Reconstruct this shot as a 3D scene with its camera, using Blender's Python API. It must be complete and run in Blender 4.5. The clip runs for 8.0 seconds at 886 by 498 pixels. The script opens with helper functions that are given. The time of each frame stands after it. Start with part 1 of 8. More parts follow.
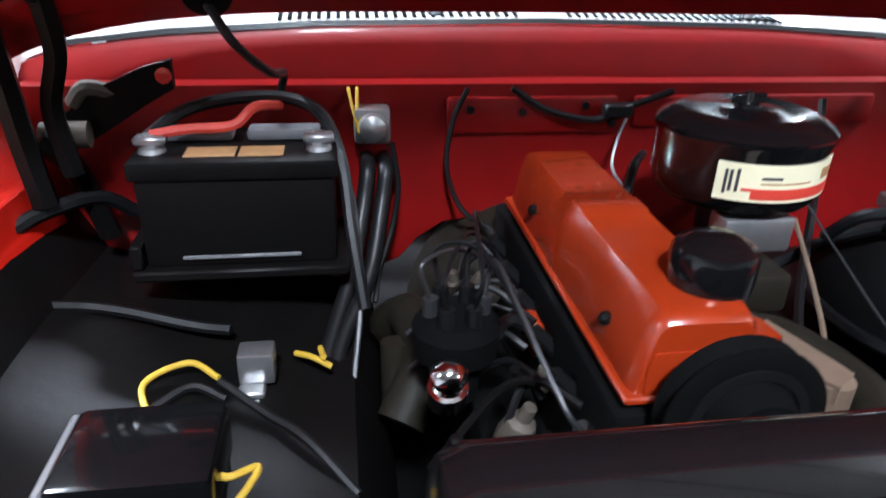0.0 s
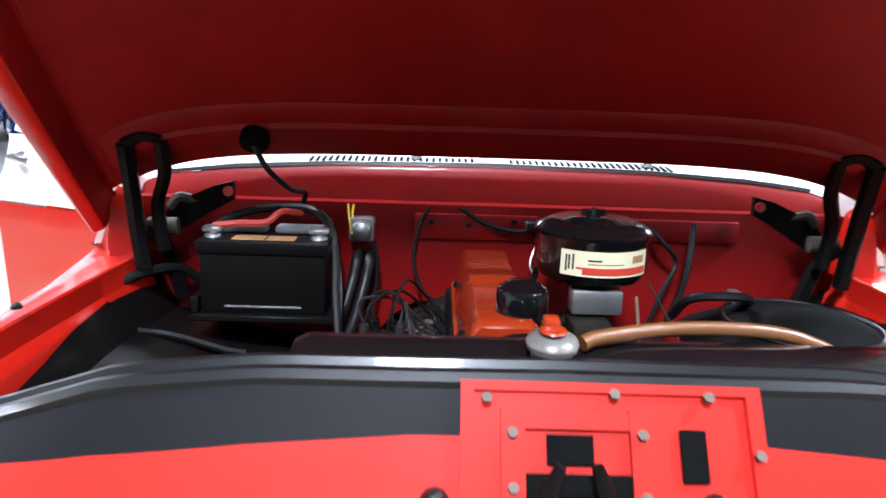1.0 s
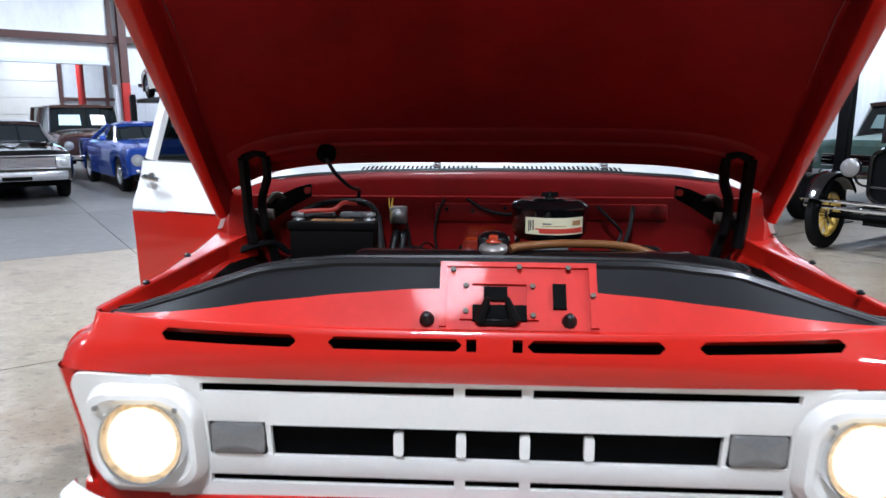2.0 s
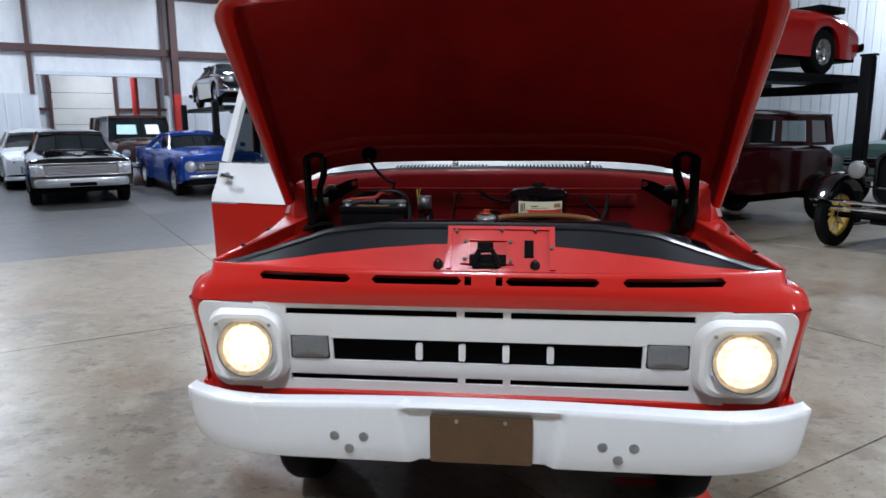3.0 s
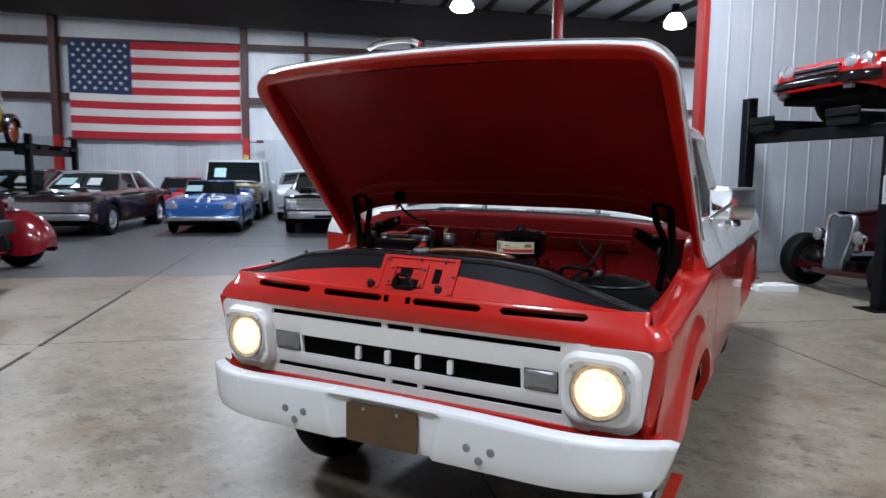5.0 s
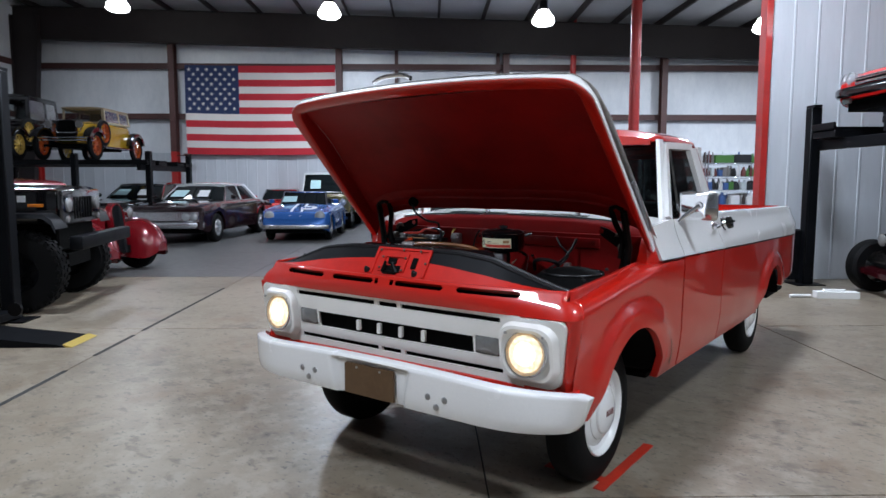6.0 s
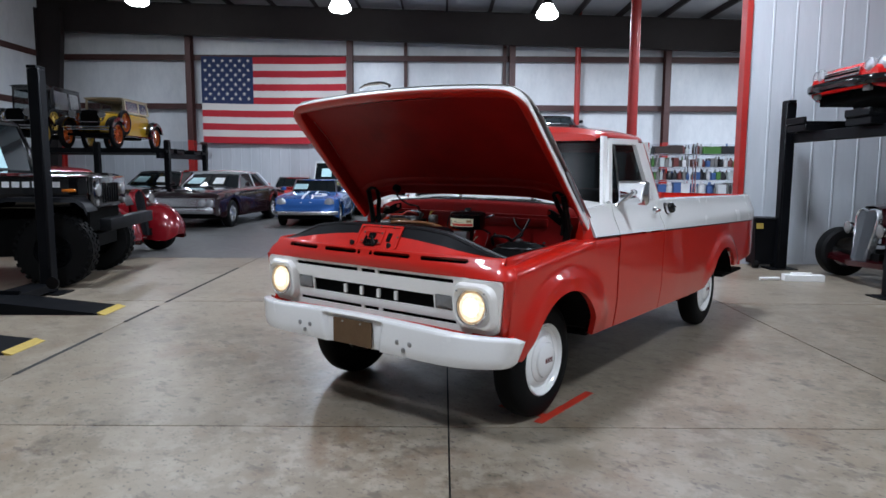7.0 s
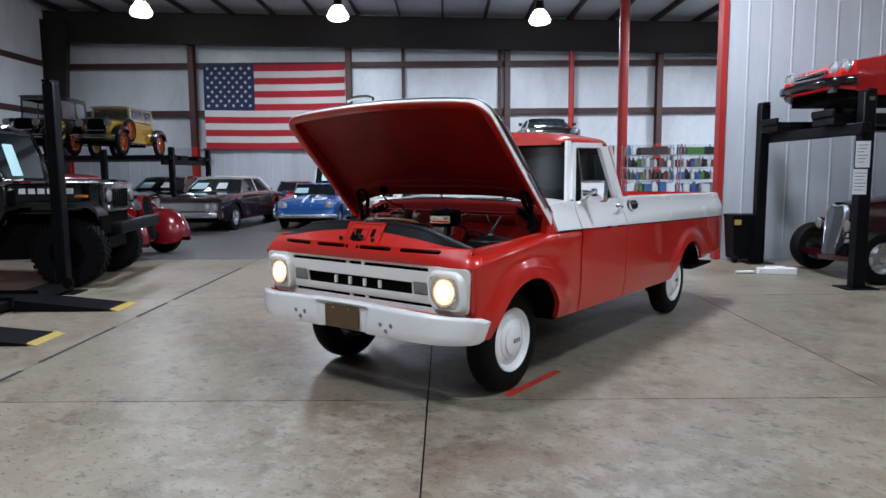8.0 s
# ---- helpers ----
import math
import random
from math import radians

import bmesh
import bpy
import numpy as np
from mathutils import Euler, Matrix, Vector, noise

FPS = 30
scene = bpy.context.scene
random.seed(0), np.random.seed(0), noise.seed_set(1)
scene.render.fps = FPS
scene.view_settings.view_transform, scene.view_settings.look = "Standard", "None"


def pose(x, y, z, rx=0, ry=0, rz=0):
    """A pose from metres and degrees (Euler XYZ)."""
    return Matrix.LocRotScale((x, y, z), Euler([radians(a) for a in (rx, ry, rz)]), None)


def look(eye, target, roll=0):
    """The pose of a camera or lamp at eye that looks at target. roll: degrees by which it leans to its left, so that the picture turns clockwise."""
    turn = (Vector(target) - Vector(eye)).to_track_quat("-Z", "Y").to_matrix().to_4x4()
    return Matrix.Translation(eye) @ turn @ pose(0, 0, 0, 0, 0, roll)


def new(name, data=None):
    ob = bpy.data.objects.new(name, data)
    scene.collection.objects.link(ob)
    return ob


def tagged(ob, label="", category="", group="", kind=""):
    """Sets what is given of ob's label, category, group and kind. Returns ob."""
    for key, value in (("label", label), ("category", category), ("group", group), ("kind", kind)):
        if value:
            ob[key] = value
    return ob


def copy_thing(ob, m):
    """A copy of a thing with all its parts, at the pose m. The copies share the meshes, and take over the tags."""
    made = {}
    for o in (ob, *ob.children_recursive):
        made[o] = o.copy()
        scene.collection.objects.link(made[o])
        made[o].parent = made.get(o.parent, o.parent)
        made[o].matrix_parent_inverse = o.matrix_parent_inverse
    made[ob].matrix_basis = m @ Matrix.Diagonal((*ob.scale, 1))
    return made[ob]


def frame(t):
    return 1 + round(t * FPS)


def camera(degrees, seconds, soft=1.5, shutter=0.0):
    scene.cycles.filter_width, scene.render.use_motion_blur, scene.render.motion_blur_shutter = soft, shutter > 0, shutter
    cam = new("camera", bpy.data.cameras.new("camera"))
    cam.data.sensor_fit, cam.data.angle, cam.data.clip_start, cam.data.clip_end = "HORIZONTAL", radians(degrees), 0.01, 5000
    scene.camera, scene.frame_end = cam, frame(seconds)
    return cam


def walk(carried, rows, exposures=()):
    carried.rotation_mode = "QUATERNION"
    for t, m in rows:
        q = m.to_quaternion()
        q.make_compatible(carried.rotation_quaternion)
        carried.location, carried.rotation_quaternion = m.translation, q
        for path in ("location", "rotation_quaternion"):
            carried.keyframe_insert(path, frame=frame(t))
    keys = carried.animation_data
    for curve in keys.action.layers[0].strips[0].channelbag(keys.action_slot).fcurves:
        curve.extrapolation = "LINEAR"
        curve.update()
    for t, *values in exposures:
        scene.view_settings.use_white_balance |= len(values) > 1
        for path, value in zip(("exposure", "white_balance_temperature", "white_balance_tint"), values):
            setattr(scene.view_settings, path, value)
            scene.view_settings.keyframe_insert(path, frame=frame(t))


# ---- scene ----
cam = camera(66.4, 8.0, shutter=0.35)
PATH = [
    (0, (-0.359, -0.087, 1.401), (-0.087, 1.69, 0.525), 1.6),
    (0.6, (-0.175, -0.292, 1.422), (-0.134, 1.616, 0.823), 2.0),
    (1, (-0.147, -0.588, 1.427), (-0.114, 1.358, 0.968), 1.9),
    (1.2, (-0.136, -0.722, 1.423), (-0.138, 1.228, 0.976), 1.8),
    (2.3, (0.002, -1.523, 1.417), (-0.132, 0.44, 1.056), -0.3),
    (2.5, (0.011, -1.664, 1.417), (-0.133, 0.289, 1.009), -0.3),
    (3, (0.102, -1.949, 1.423), (-0.121, 0.007, 1.068), -0.4),
    (3.5, (0.286, -2.167, 1.414), (-0.063, -0.235, 1.032), -0.2),
    (4, (0.585, -2.134, 1.411), (0.085, -0.233, 1.045), 0.4),
    (4.5, (0.913, -2.057, 1.422), (0.215, -0.204, 1.144), 0.5),
    (5, (1.275, -2.078, 1.441), (0.347, -0.321, 1.213), 0.6),
    (5.2, (1.427, -2.136, 1.425), (0.441, -0.409, 1.213), 0.4),
    (6.3, (2.26, -2.451, 1.439), (1.058, -0.865, 1.237), 0.0),
    (6.5, (2.395, -2.557, 1.427), (1.198, -0.968, 1.223), -0.0),
    (7, (2.676, -2.778, 1.443), (1.467, -1.201, 1.211), 0.3),
    (7.5, (2.95, -2.924, 1.435), (1.728, -1.361, 1.18), 0.4),
    (7.6, (3.003, -2.939, 1.426), (1.775, -1.381, 1.178), 0.2),
    (8, (3.113, -3.084, 1.443), (1.897, -1.513, 1.219), -0.4),
]
EXPOSURE = [(0.0, 1.80), (0.6, 1.95), (1.2, 1.72), (1.8, 1.05), (2.4, 0.58), (3.0, 0.25), (3.6, 0.20), (5.0, 0.15), (6.5, 0.07), (8.0, 0.03)]
walk(cam, [(t, look(eye, target, roll)) for t, eye, target, roll in PATH],
     exposures=EXPOSURE)

# ---- light ----
world = bpy.data.worlds.new("hall_air")
scene.world = world
world.use_nodes = True
world.node_tree.nodes["Background"].inputs[0].default_value = (0.75, 0.85, 1.0, 1)
world.node_tree.nodes["Background"].inputs[1].default_value = 0.05

TURN = radians(37.5)                      # the hall is turned against the pickup
HALL = Matrix.Rotation(TURN, 4, "Z")


def hall(u, v, z=0.0, turn=0.0):
    """A pose in the hall: u along the flag wall, v towards it, turned by degrees."""
    return HALL @ Matrix.Translation((u, v, z)) @ Matrix.Rotation(radians(turn), 4, "Z")


# ---- materials ----
def material(name, color, rough=0.5, metal=0.0, coat=0.0, grain=0.0, scale=20.0, bump=0.0, stain=0.0,
             stain_scale=2.0, dark=(0.5, 0.5, 0.5), emit=None, strength=0.0, trans=0.0, spec=0.5, detail=6.0, coat_rough=0.06):
    m = bpy.data.materials.new(name)
    m.use_nodes = True
    nt = m.node_tree
    b = nt.nodes["Principled BSDF"]
    b.inputs["Base Color"].default_value = (*color, 1)
    b.inputs["Roughness"].default_value = rough
    b.inputs["Metallic"].default_value = metal
    b.inputs["Coat Weight"].default_value = coat
    b.inputs["Coat Roughness"].default_value = coat_rough
    b.inputs["Transmission Weight"].default_value = trans
    b.inputs["Specular IOR Level"].default_value = spec
    if emit:
        b.inputs["Emission Color"].default_value = (*emit, 1)
        b.inputs["Emission Strength"].default_value = strength
    tc = nt.nodes.new("ShaderNodeTexCoord")
    if emit and grain:                        # a lit lens glows unevenly
        n = nt.nodes.new("ShaderNodeTexNoise")
        n.inputs["Scale"].default_value, n.inputs["Detail"].default_value = scale, 3
        nt.links.new(tc.outputs["Object"], n.inputs["Vector"])
        g = nt.nodes.new("ShaderNodeMapRange")
        g.inputs["From Min"].default_value, g.inputs["From Max"].default_value = 0.3, 0.7
        g.inputs["To Min"].default_value, g.inputs["To Max"].default_value = strength * 0.35, strength * 1.5
        nt.links.new(n.outputs["Fac"], g.inputs["Value"])
        nt.links.new(g.outputs["Result"], b.inputs["Emission Strength"])
    last = None
    if grain or stain:
        mix = None
        for amount, sc, tint in ((grain, scale, 0.75), (stain, stain_scale, None)):
            if not amount:
                continue
            n = nt.nodes.new("ShaderNodeTexNoise")
            n.inputs["Scale"].default_value = sc
            n.inputs["Detail"].default_value = detail
            n.inputs["Roughness"].default_value = 0.65
            nt.links.new(tc.outputs["Object"], n.inputs["Vector"])
            r = nt.nodes.new("ShaderNodeMapRange")
            r.inputs["From Min"].default_value = 0.42
            r.inputs["From Max"].default_value = 0.72
            r.inputs["To Max"].default_value = amount
            nt.links.new(n.outputs["Fac"], r.inputs["Value"])
            mx = nt.nodes.new("ShaderNodeMix")
            mx.data_type = "RGBA"
            nt.links.new(r.outputs["Result"], mx.inputs["Factor"])
            if last:
                nt.links.new(last, mx.inputs["A"])
            else:
                mx.inputs["A"].default_value = (*color, 1)
            t = [c * d for c, d in zip(color, dark)] if tint is None else [c * tint for c in color]
            mx.inputs["B"].default_value = (*t, 1)
            last = mx.outputs["Result"]
            rr = nt.nodes.new("ShaderNodeMapRange")
            rr.inputs["To Min"].default_value = max(0.02, rough * 0.85)
            rr.inputs["To Max"].default_value = min(1, rough * 1.25)
            nt.links.new(n.outputs["Fac"], rr.inputs["Value"])
            nt.links.new(rr.outputs["Result"], b.inputs["Roughness"])
        nt.links.new(last, b.inputs["Base Color"])
    if bump:
        n = nt.nodes.new("ShaderNodeTexNoise")
        n.inputs["Scale"].default_value = scale
        n.inputs["Detail"].default_value = 4
        nt.links.new(tc.outputs["Object"], n.inputs["Vector"])
        bp = nt.nodes.new("ShaderNodeBump")
        bp.inputs["Strength"].default_value = bump
        bp.inputs["Distance"].default_value = 0.004
        nt.links.new(n.outputs["Fac"], bp.inputs["Height"])
        nt.links.new(bp.outputs["Normal"], b.inputs["Normal"])
    return m


def paint(name, color, rough=0.28, coat=0.8, stain=0.10):
    return material(name, color, rough, 0, coat, grain=0.12, scale=90, stain=stain, stain_scale=3, dark=(0.7, 0.7, 0.7), bump=0.015)


RED = material("pickup_red_paint", (0.54, 0.013, 0.006), 0.34, 0, 1.0, coat_rough=0.03, grain=0.05, scale=160, stain=0.02, stain_scale=3, dark=(0.72, 0.7, 0.7), spec=0.25)
# Red darkened for the shade under the hood; the stain is smudged paint.
RED_IN_SHADE = material("hood_underside_red_paint", (0.275, 0.005, 0.0045), 0.42, coat=0.04, spec=0.22, grain=0.2, scale=40, stain=0.55, stain_scale=2.2, dark=(0.3, 0.3, 0.3), bump=0.04)
RED_TRAY = material("worn_red_bay_paint", (0.56, 0.012, 0.005), 0.50, spec=0.25, coat=0.05, grain=0.25, scale=60, stain=0.4, stain_scale=9, dark=(0.55, 0.5, 0.5), bump=0.05)
# Body red with the engine bay's shade put into its colour.
RED_WALL_SHADE = material("bay_wall_red_paint", (0.24, 0.005, 0.005), 0.42, coat=0.1, spec=0.3, grain=0.2, scale=50, stain=0.45, stain_scale=5, dark=(0.55, 0.5, 0.5), bump=0.03)
SATIN = material("flat_black_panel_paint", (0.0045, 0.0045, 0.0055), 0.50, spec=0.14, grain=0.3, scale=60, stain=0.4, stain_scale=6, dark=(1.8, 1.8, 1.8), bump=0.06)
SUPPORT = material("semi_gloss_black_support", (0.005, 0.005, 0.006), 0.34, coat=0.1, spec=0.3, grain=0.3, scale=60, stain=0.4, stain_scale=8, dark=(1.6, 1.5, 1.4), bump=0.04)
WHITE = paint("pickup_white_paint", (0.85, 0.84, 0.82), 0.25)
GRILLE = paint("grille_cream_white_paint", (0.85, 0.82, 0.77), 0.35, 0.4)
BLACK = material("satin_black_paint", (0.0045, 0.0045, 0.005), 0.14, coat=0.5, spec=0.3, grain=0.3, scale=40, stain=0.4, stain_scale=5, dark=(1.4, 1.3, 1.2), bump=0.02)
DUSTY = material("dusty_black_metal", (0.0045, 0.0042, 0.0042), 0.40, spec=0.10, coat=0.0, grain=0.5, scale=60, stain=0.6, stain_scale=6, dark=(1.9, 1.6, 1.4), bump=0.12)
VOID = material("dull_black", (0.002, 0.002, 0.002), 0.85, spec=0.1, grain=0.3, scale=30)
RUBBER = material("tyre_rubber", (0.0038, 0.0038, 0.004), 0.62, spec=0.12, grain=0.4, scale=60, bump=0.15, stain=0.3, stain_scale=4, dark=(2, 1.9, 1.8))
HOSE = material("black_hose_rubber", (0.007, 0.007, 0.0075), 0.40, spec=0.3, grain=0.3, scale=80)
CHROME = material("chrome", (0.82, 0.83, 0.85), 0.08, 1.0, grain=0.1, scale=50)
STEEL = material("dull_zinc_steel", (0.46, 0.46, 0.46), 0.38, 0.9, grain=0.4, scale=60, stain=0.4, stain_scale=8)
RUSTY = material("worn_grey_brown_steel", (0.12, 0.10, 0.08), 0.6, 0.4, grain=0.5, scale=50, stain=0.6, stain_scale=12, dark=(0.6, 0.5, 0.4), bump=0.2)
ORANGE = material("engine_orange_paint", (0.34, 0.030, 0.006), 0.24, coat=0.9, grain=0.2, scale=40, stain=0.3, stain_scale=7, dark=(0.6, 0.5, 0.5), bump=0.02)
LENS = material("clear_lamp_lens", (0.24, 0.235, 0.23), 0.10, 0.35, grain=0.5, scale=120, bump=0.3)
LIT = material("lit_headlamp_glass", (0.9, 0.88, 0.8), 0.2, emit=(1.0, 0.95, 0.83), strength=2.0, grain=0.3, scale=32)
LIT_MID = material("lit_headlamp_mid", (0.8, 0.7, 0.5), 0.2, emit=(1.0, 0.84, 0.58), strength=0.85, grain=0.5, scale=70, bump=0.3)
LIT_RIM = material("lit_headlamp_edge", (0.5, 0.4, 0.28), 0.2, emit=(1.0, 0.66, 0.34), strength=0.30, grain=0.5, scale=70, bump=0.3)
PLATE = material("brown_plate_primer", (0.115, 0.062, 0.026), 0.55, grain=0.4, scale=60, stain=0.5, stain_scale=14, dark=(0.7, 0.65, 0.6), bump=0.08)
YELLOW = material("yellow_wire_sleeve", (0.60, 0.38, 0.04), 0.5, grain=0.3, scale=80)
CREAM = material("aged_label_paper", (0.80, 0.74, 0.50), 0.5, grain=0.2, scale=40)
LABEL_RED = material("label_red_ink", (0.62, 0.05, 0.03), 0.5, grain=0.2, scale=60)
INK = material("dark_ink", (0.03, 0.03, 0.03), 0.6, grain=0.2, scale=60)
AMBER = material("amber_hose_plastic", (0.17, 0.062, 0.016), 0.35, coat=0.3, grain=0.3, scale=30)
COPPER = material("battery_top_tan", (0.45, 0.24, 0.10), 0.6, grain=0.5, scale=50, stain=0.5, stain_scale=20)
CAPWORN = material("worn_silver_cap_paint", (0.20, 0.185, 0.175), 0.35, 0.3, grain=0.4, scale=60, stain=0.5, stain_scale=25, dark=(0.8, 0.5, 0.4))
GREY_PLASTIC = material("grey_battery_plastic", (0.14, 0.14, 0.145), 0.45, grain=0.4, scale=50)
GREASE = material("greasy_brown_casting", (0.017, 0.014, 0.009), 0.55, 0.1, spec=0.2, grain=0.5, scale=50, stain=0.6, stain_scale=10, dark=(0.4, 0.4, 0.4), bump=0.2)
TAN = material("tan_grey_casting", (0.22, 0.15, 0.105), 0.5, 0.2, grain=0.4, scale=60, stain=0.5, stain_scale=14, dark=(0.6, 0.55, 0.5), bump=0.15)
SEAT = material("dark_cab_lining", (0.008, 0.007, 0.007), 0.85, grain=0.3, scale=40)


def clear_glass(name, tint, ior=1.09):
    """A thin tinted pane: see-through, with a little gloss."""
    m = bpy.data.materials.new(name)
    m.use_nodes = True
    nt = m.node_tree
    nt.nodes.remove(nt.nodes["Principled BSDF"])
    tr, gl, mx, fr = (nt.nodes.new("ShaderNode" + k) for k in ("BsdfTransparent", "BsdfGlossy", "MixShader", "Fresnel"))
    tr.inputs["Color"].default_value = (*tint, 1)
    gl.inputs["Roughness"].default_value = 0.2
    fr.inputs["IOR"].default_value = ior
    nt.links.new(fr.outputs[0], mx.inputs[0])
    nt.links.new(tr.outputs[0], mx.inputs[1])
    nt.links.new(gl.outputs[0], mx.inputs[2])
    nt.links.new(mx.outputs[0], nt.nodes["Material Output"].inputs["Surface"])
    return m


# ---- mesh helpers ----
def finish(bm, name, mat, smooth=38.0):
    bmesh.ops.recalc_face_normals(bm, faces=bm.faces)
    me = bpy.data.meshes.new(name)
    bm.to_mesh(me)
    bm.free()
    for m in (mat if isinstance(mat, (list, tuple)) else [mat]):
        me.materials.append(m)
    me.polygons.foreach_set("use_smooth", [True] * len(me.polygons))
    me.set_sharp_from_angle(angle=radians(smooth))
    return me


def thing(name, label, category, m=None, group="", kind=""):
    ob = new(name)
    ob.matrix_world = m or Matrix()
    ob.empty_display_size = 0.1
    return tagged(ob, label, category, group, kind)


def part(name, bm, mat, parent, label="", smooth=38.0):
    ob = new(name, finish(bm, name, mat, smooth))
    ob.parent = parent
    if label:
        ob["label"] = label
    return ob


def solid(name, bm, mat, label, category, m=None, group="", kind="", smooth=38.0):
    ob = new(name, finish(bm, name, mat, smooth))
    ob.matrix_world = m or Matrix()
    return tagged(ob, label, category, group, kind)


def B():
    return bmesh.new()


def box(bm, x0, x1, y0, y1, z0, z1, bevel=0.0, seg=2, m=None):
    r = bmesh.ops.create_cube(bm, size=1.0)
    vs = r["verts"]
    for v in vs:
        v.co = Vector(((x0 + x1) / 2 + v.co.x * (x1 - x0), (y0 + y1) / 2 + v.co.y * (y1 - y0), (z0 + z1) / 2 + v.co.z * (z1 - z0)))
    if bevel:
        es = {e for v in vs for e in v.link_edges}
        out = bmesh.ops.bevel(bm, geom=list(es), offset=bevel, segments=seg, affect="EDGES", profile=0.5)
        vs = list({v for f in out["faces"] for v in f.verts} | {v for v in vs if v.is_valid})
    if m is not None:
        bmesh.ops.transform(bm, matrix=m, verts=[v for v in vs if v.is_valid])
    return bm


def loft(bm, rings, close=False, cap=False, mat=0):
    """Quads between rings of equally many points; close joins each ring's ends, cap fills the first and last ring."""
    rows = [[bm.verts.new(p) for p in ring] for ring in rings]
    n = len(rows[0])
    for a, b in zip(rows, rows[1:]):
        for i in range(n if close else n - 1):
            j = (i + 1) % n
            quad = [a[i], a[j], b[j], b[i]]
            try:
                bm.faces.new(quad).material_index = mat
            except ValueError:
                pass
    if cap:
        for ring in (rows[0], rows[-1]):
            try:
                bm.faces.new(ring).material_index = mat
            except ValueError:
                pass
    return rows


def ring_at(c, axis, r, n=20, up=None, ry=None):
    a = Vector(axis).normalized()
    s = a.orthogonal().normalized() if up is None else (Vector(up) - a * Vector(up).dot(a)).normalized()
    t = a.cross(s)
    ry = r if ry is None else ry
    return [Vector(c) + s * (r * math.cos(2 * math.pi * i / n)) + t * (ry * math.sin(2 * math.pi * i / n)) for i in range(n)]


def lathe(bm, c, axis, profile, n=28, cap=True):
    """profile: pairs of (way along the axis, radius)."""
    a = Vector(axis).normalized()
    return loft(bm, [ring_at(Vector(c) + a * d, a, max(r, 1e-4), n) for d, r in profile], close=True, cap=cap)


def cyl(bm, p, q, r, n=14, r2=None):
    p, q = Vector(p), Vector(q)
    return loft(bm, [ring_at(p, q - p, r, n), ring_at(q, q - p, r if r2 is None else r2, n)], close=True, cap=True)


def curve_points(pts, steps=6):
    """A smooth line through the points."""
    pts = [Vector(p) for p in pts]
    if len(pts) < 3:
        return pts
    ext = [pts[0] * 2 - pts[1], *pts, pts[-1] * 2 - pts[-2]]
    out = []
    for i in range(1, len(ext) - 2):
        p0, p1, p2, p3 = ext[i - 1:i + 3]
        for k in range(steps):
            t = k / steps
            out.append(0.5 * ((2 * p1) + (p2 - p0) * t + (2 * p0 - 5 * p1 + 4 * p2 - p3) * t * t + (3 * p1 - p0 - 3 * p2 + p3) * t ** 3))
    return out + [pts[-1]]


def tube(bm, pts, r, n=8, steps=6):
    line = curve_points(pts, steps)
    side = None
    rings = []
    for i, p in enumerate(line):
        d = line[min(i + 1, len(line) - 1)] - line[max(i - 1, 0)]
        d = d.normalized() if d.length > 1e-9 else Vector((0, 0, 1))
        side = d.orthogonal().normalized() if side is None else (side - d * side.dot(d)).normalized()
        t = d.cross(side)
        rings.append([p + side * (r * math.cos(2 * math.pi * k / n)) + t * (r * math.sin(2 * math.pi * k / n)) for k in range(n)])
    loft(bm, rings, close=True, cap=True)
    return bm


def prism(bm, poly, axis, a, b):
    """A polygon given in the two other axes, drawn out along the axis from a to b."""
    def at(p, d):
        return {"x": (d, p[0], p[1]), "y": (p[0], d, p[1]), "z": (p[0], p[1], d)}[axis]
    lo, hi = [bm.verts.new(at(p, a)) for p in poly], [bm.verts.new(at(p, b)) for p in poly]
    bm.faces.new(lo), bm.faces.new(hi)
    for i in range(len(poly)):
        j = (i + 1) % len(poly)
        bm.faces.new((lo[i], lo[j], hi[j], hi[i]))
    return bm


def rounded(x0, x1, z0, z1, r, n=5):
    """A rectangle with rounded corners, as 2D points."""
    out = []
    for cx, cz, a in ((x1 - r, z1 - r, 0), (x0 + r, z1 - r, 90), (x0 + r, z0 + r, 180), (x1 - r, z0 + r, 270)):
        out += [(cx + r * math.cos(radians(a + 90 * k / n)), cz + r * math.sin(radians(a + 90 * k / n))) for k in range(n + 1)]
    return out


def lerp(a, b, t):
    return a + (b - a) * t


def along(table, y):
    """A value between the rows (y, value) of a table, smoothed."""
    if y <= table[0][0]:
        return table[0][1]
    for (a, va), (b, vb) in zip(table, table[1:]):
        if y <= b:
            t = (y - a) / (b - a)
            return va + (vb - va) * t
    return table[-1][1]


def flip_part(ob, parent):
    """The same part on the other side of the plane x = 0."""
    me = ob.data.copy()
    for v in me.vertices:
        v.co.x = -v.co.x
    me.flip_normals()
    o = new(ob.name.split(".")[0], me)
    o.parent = parent
    if "label" in ob:
        o["label"] = ob["label"]
    return o


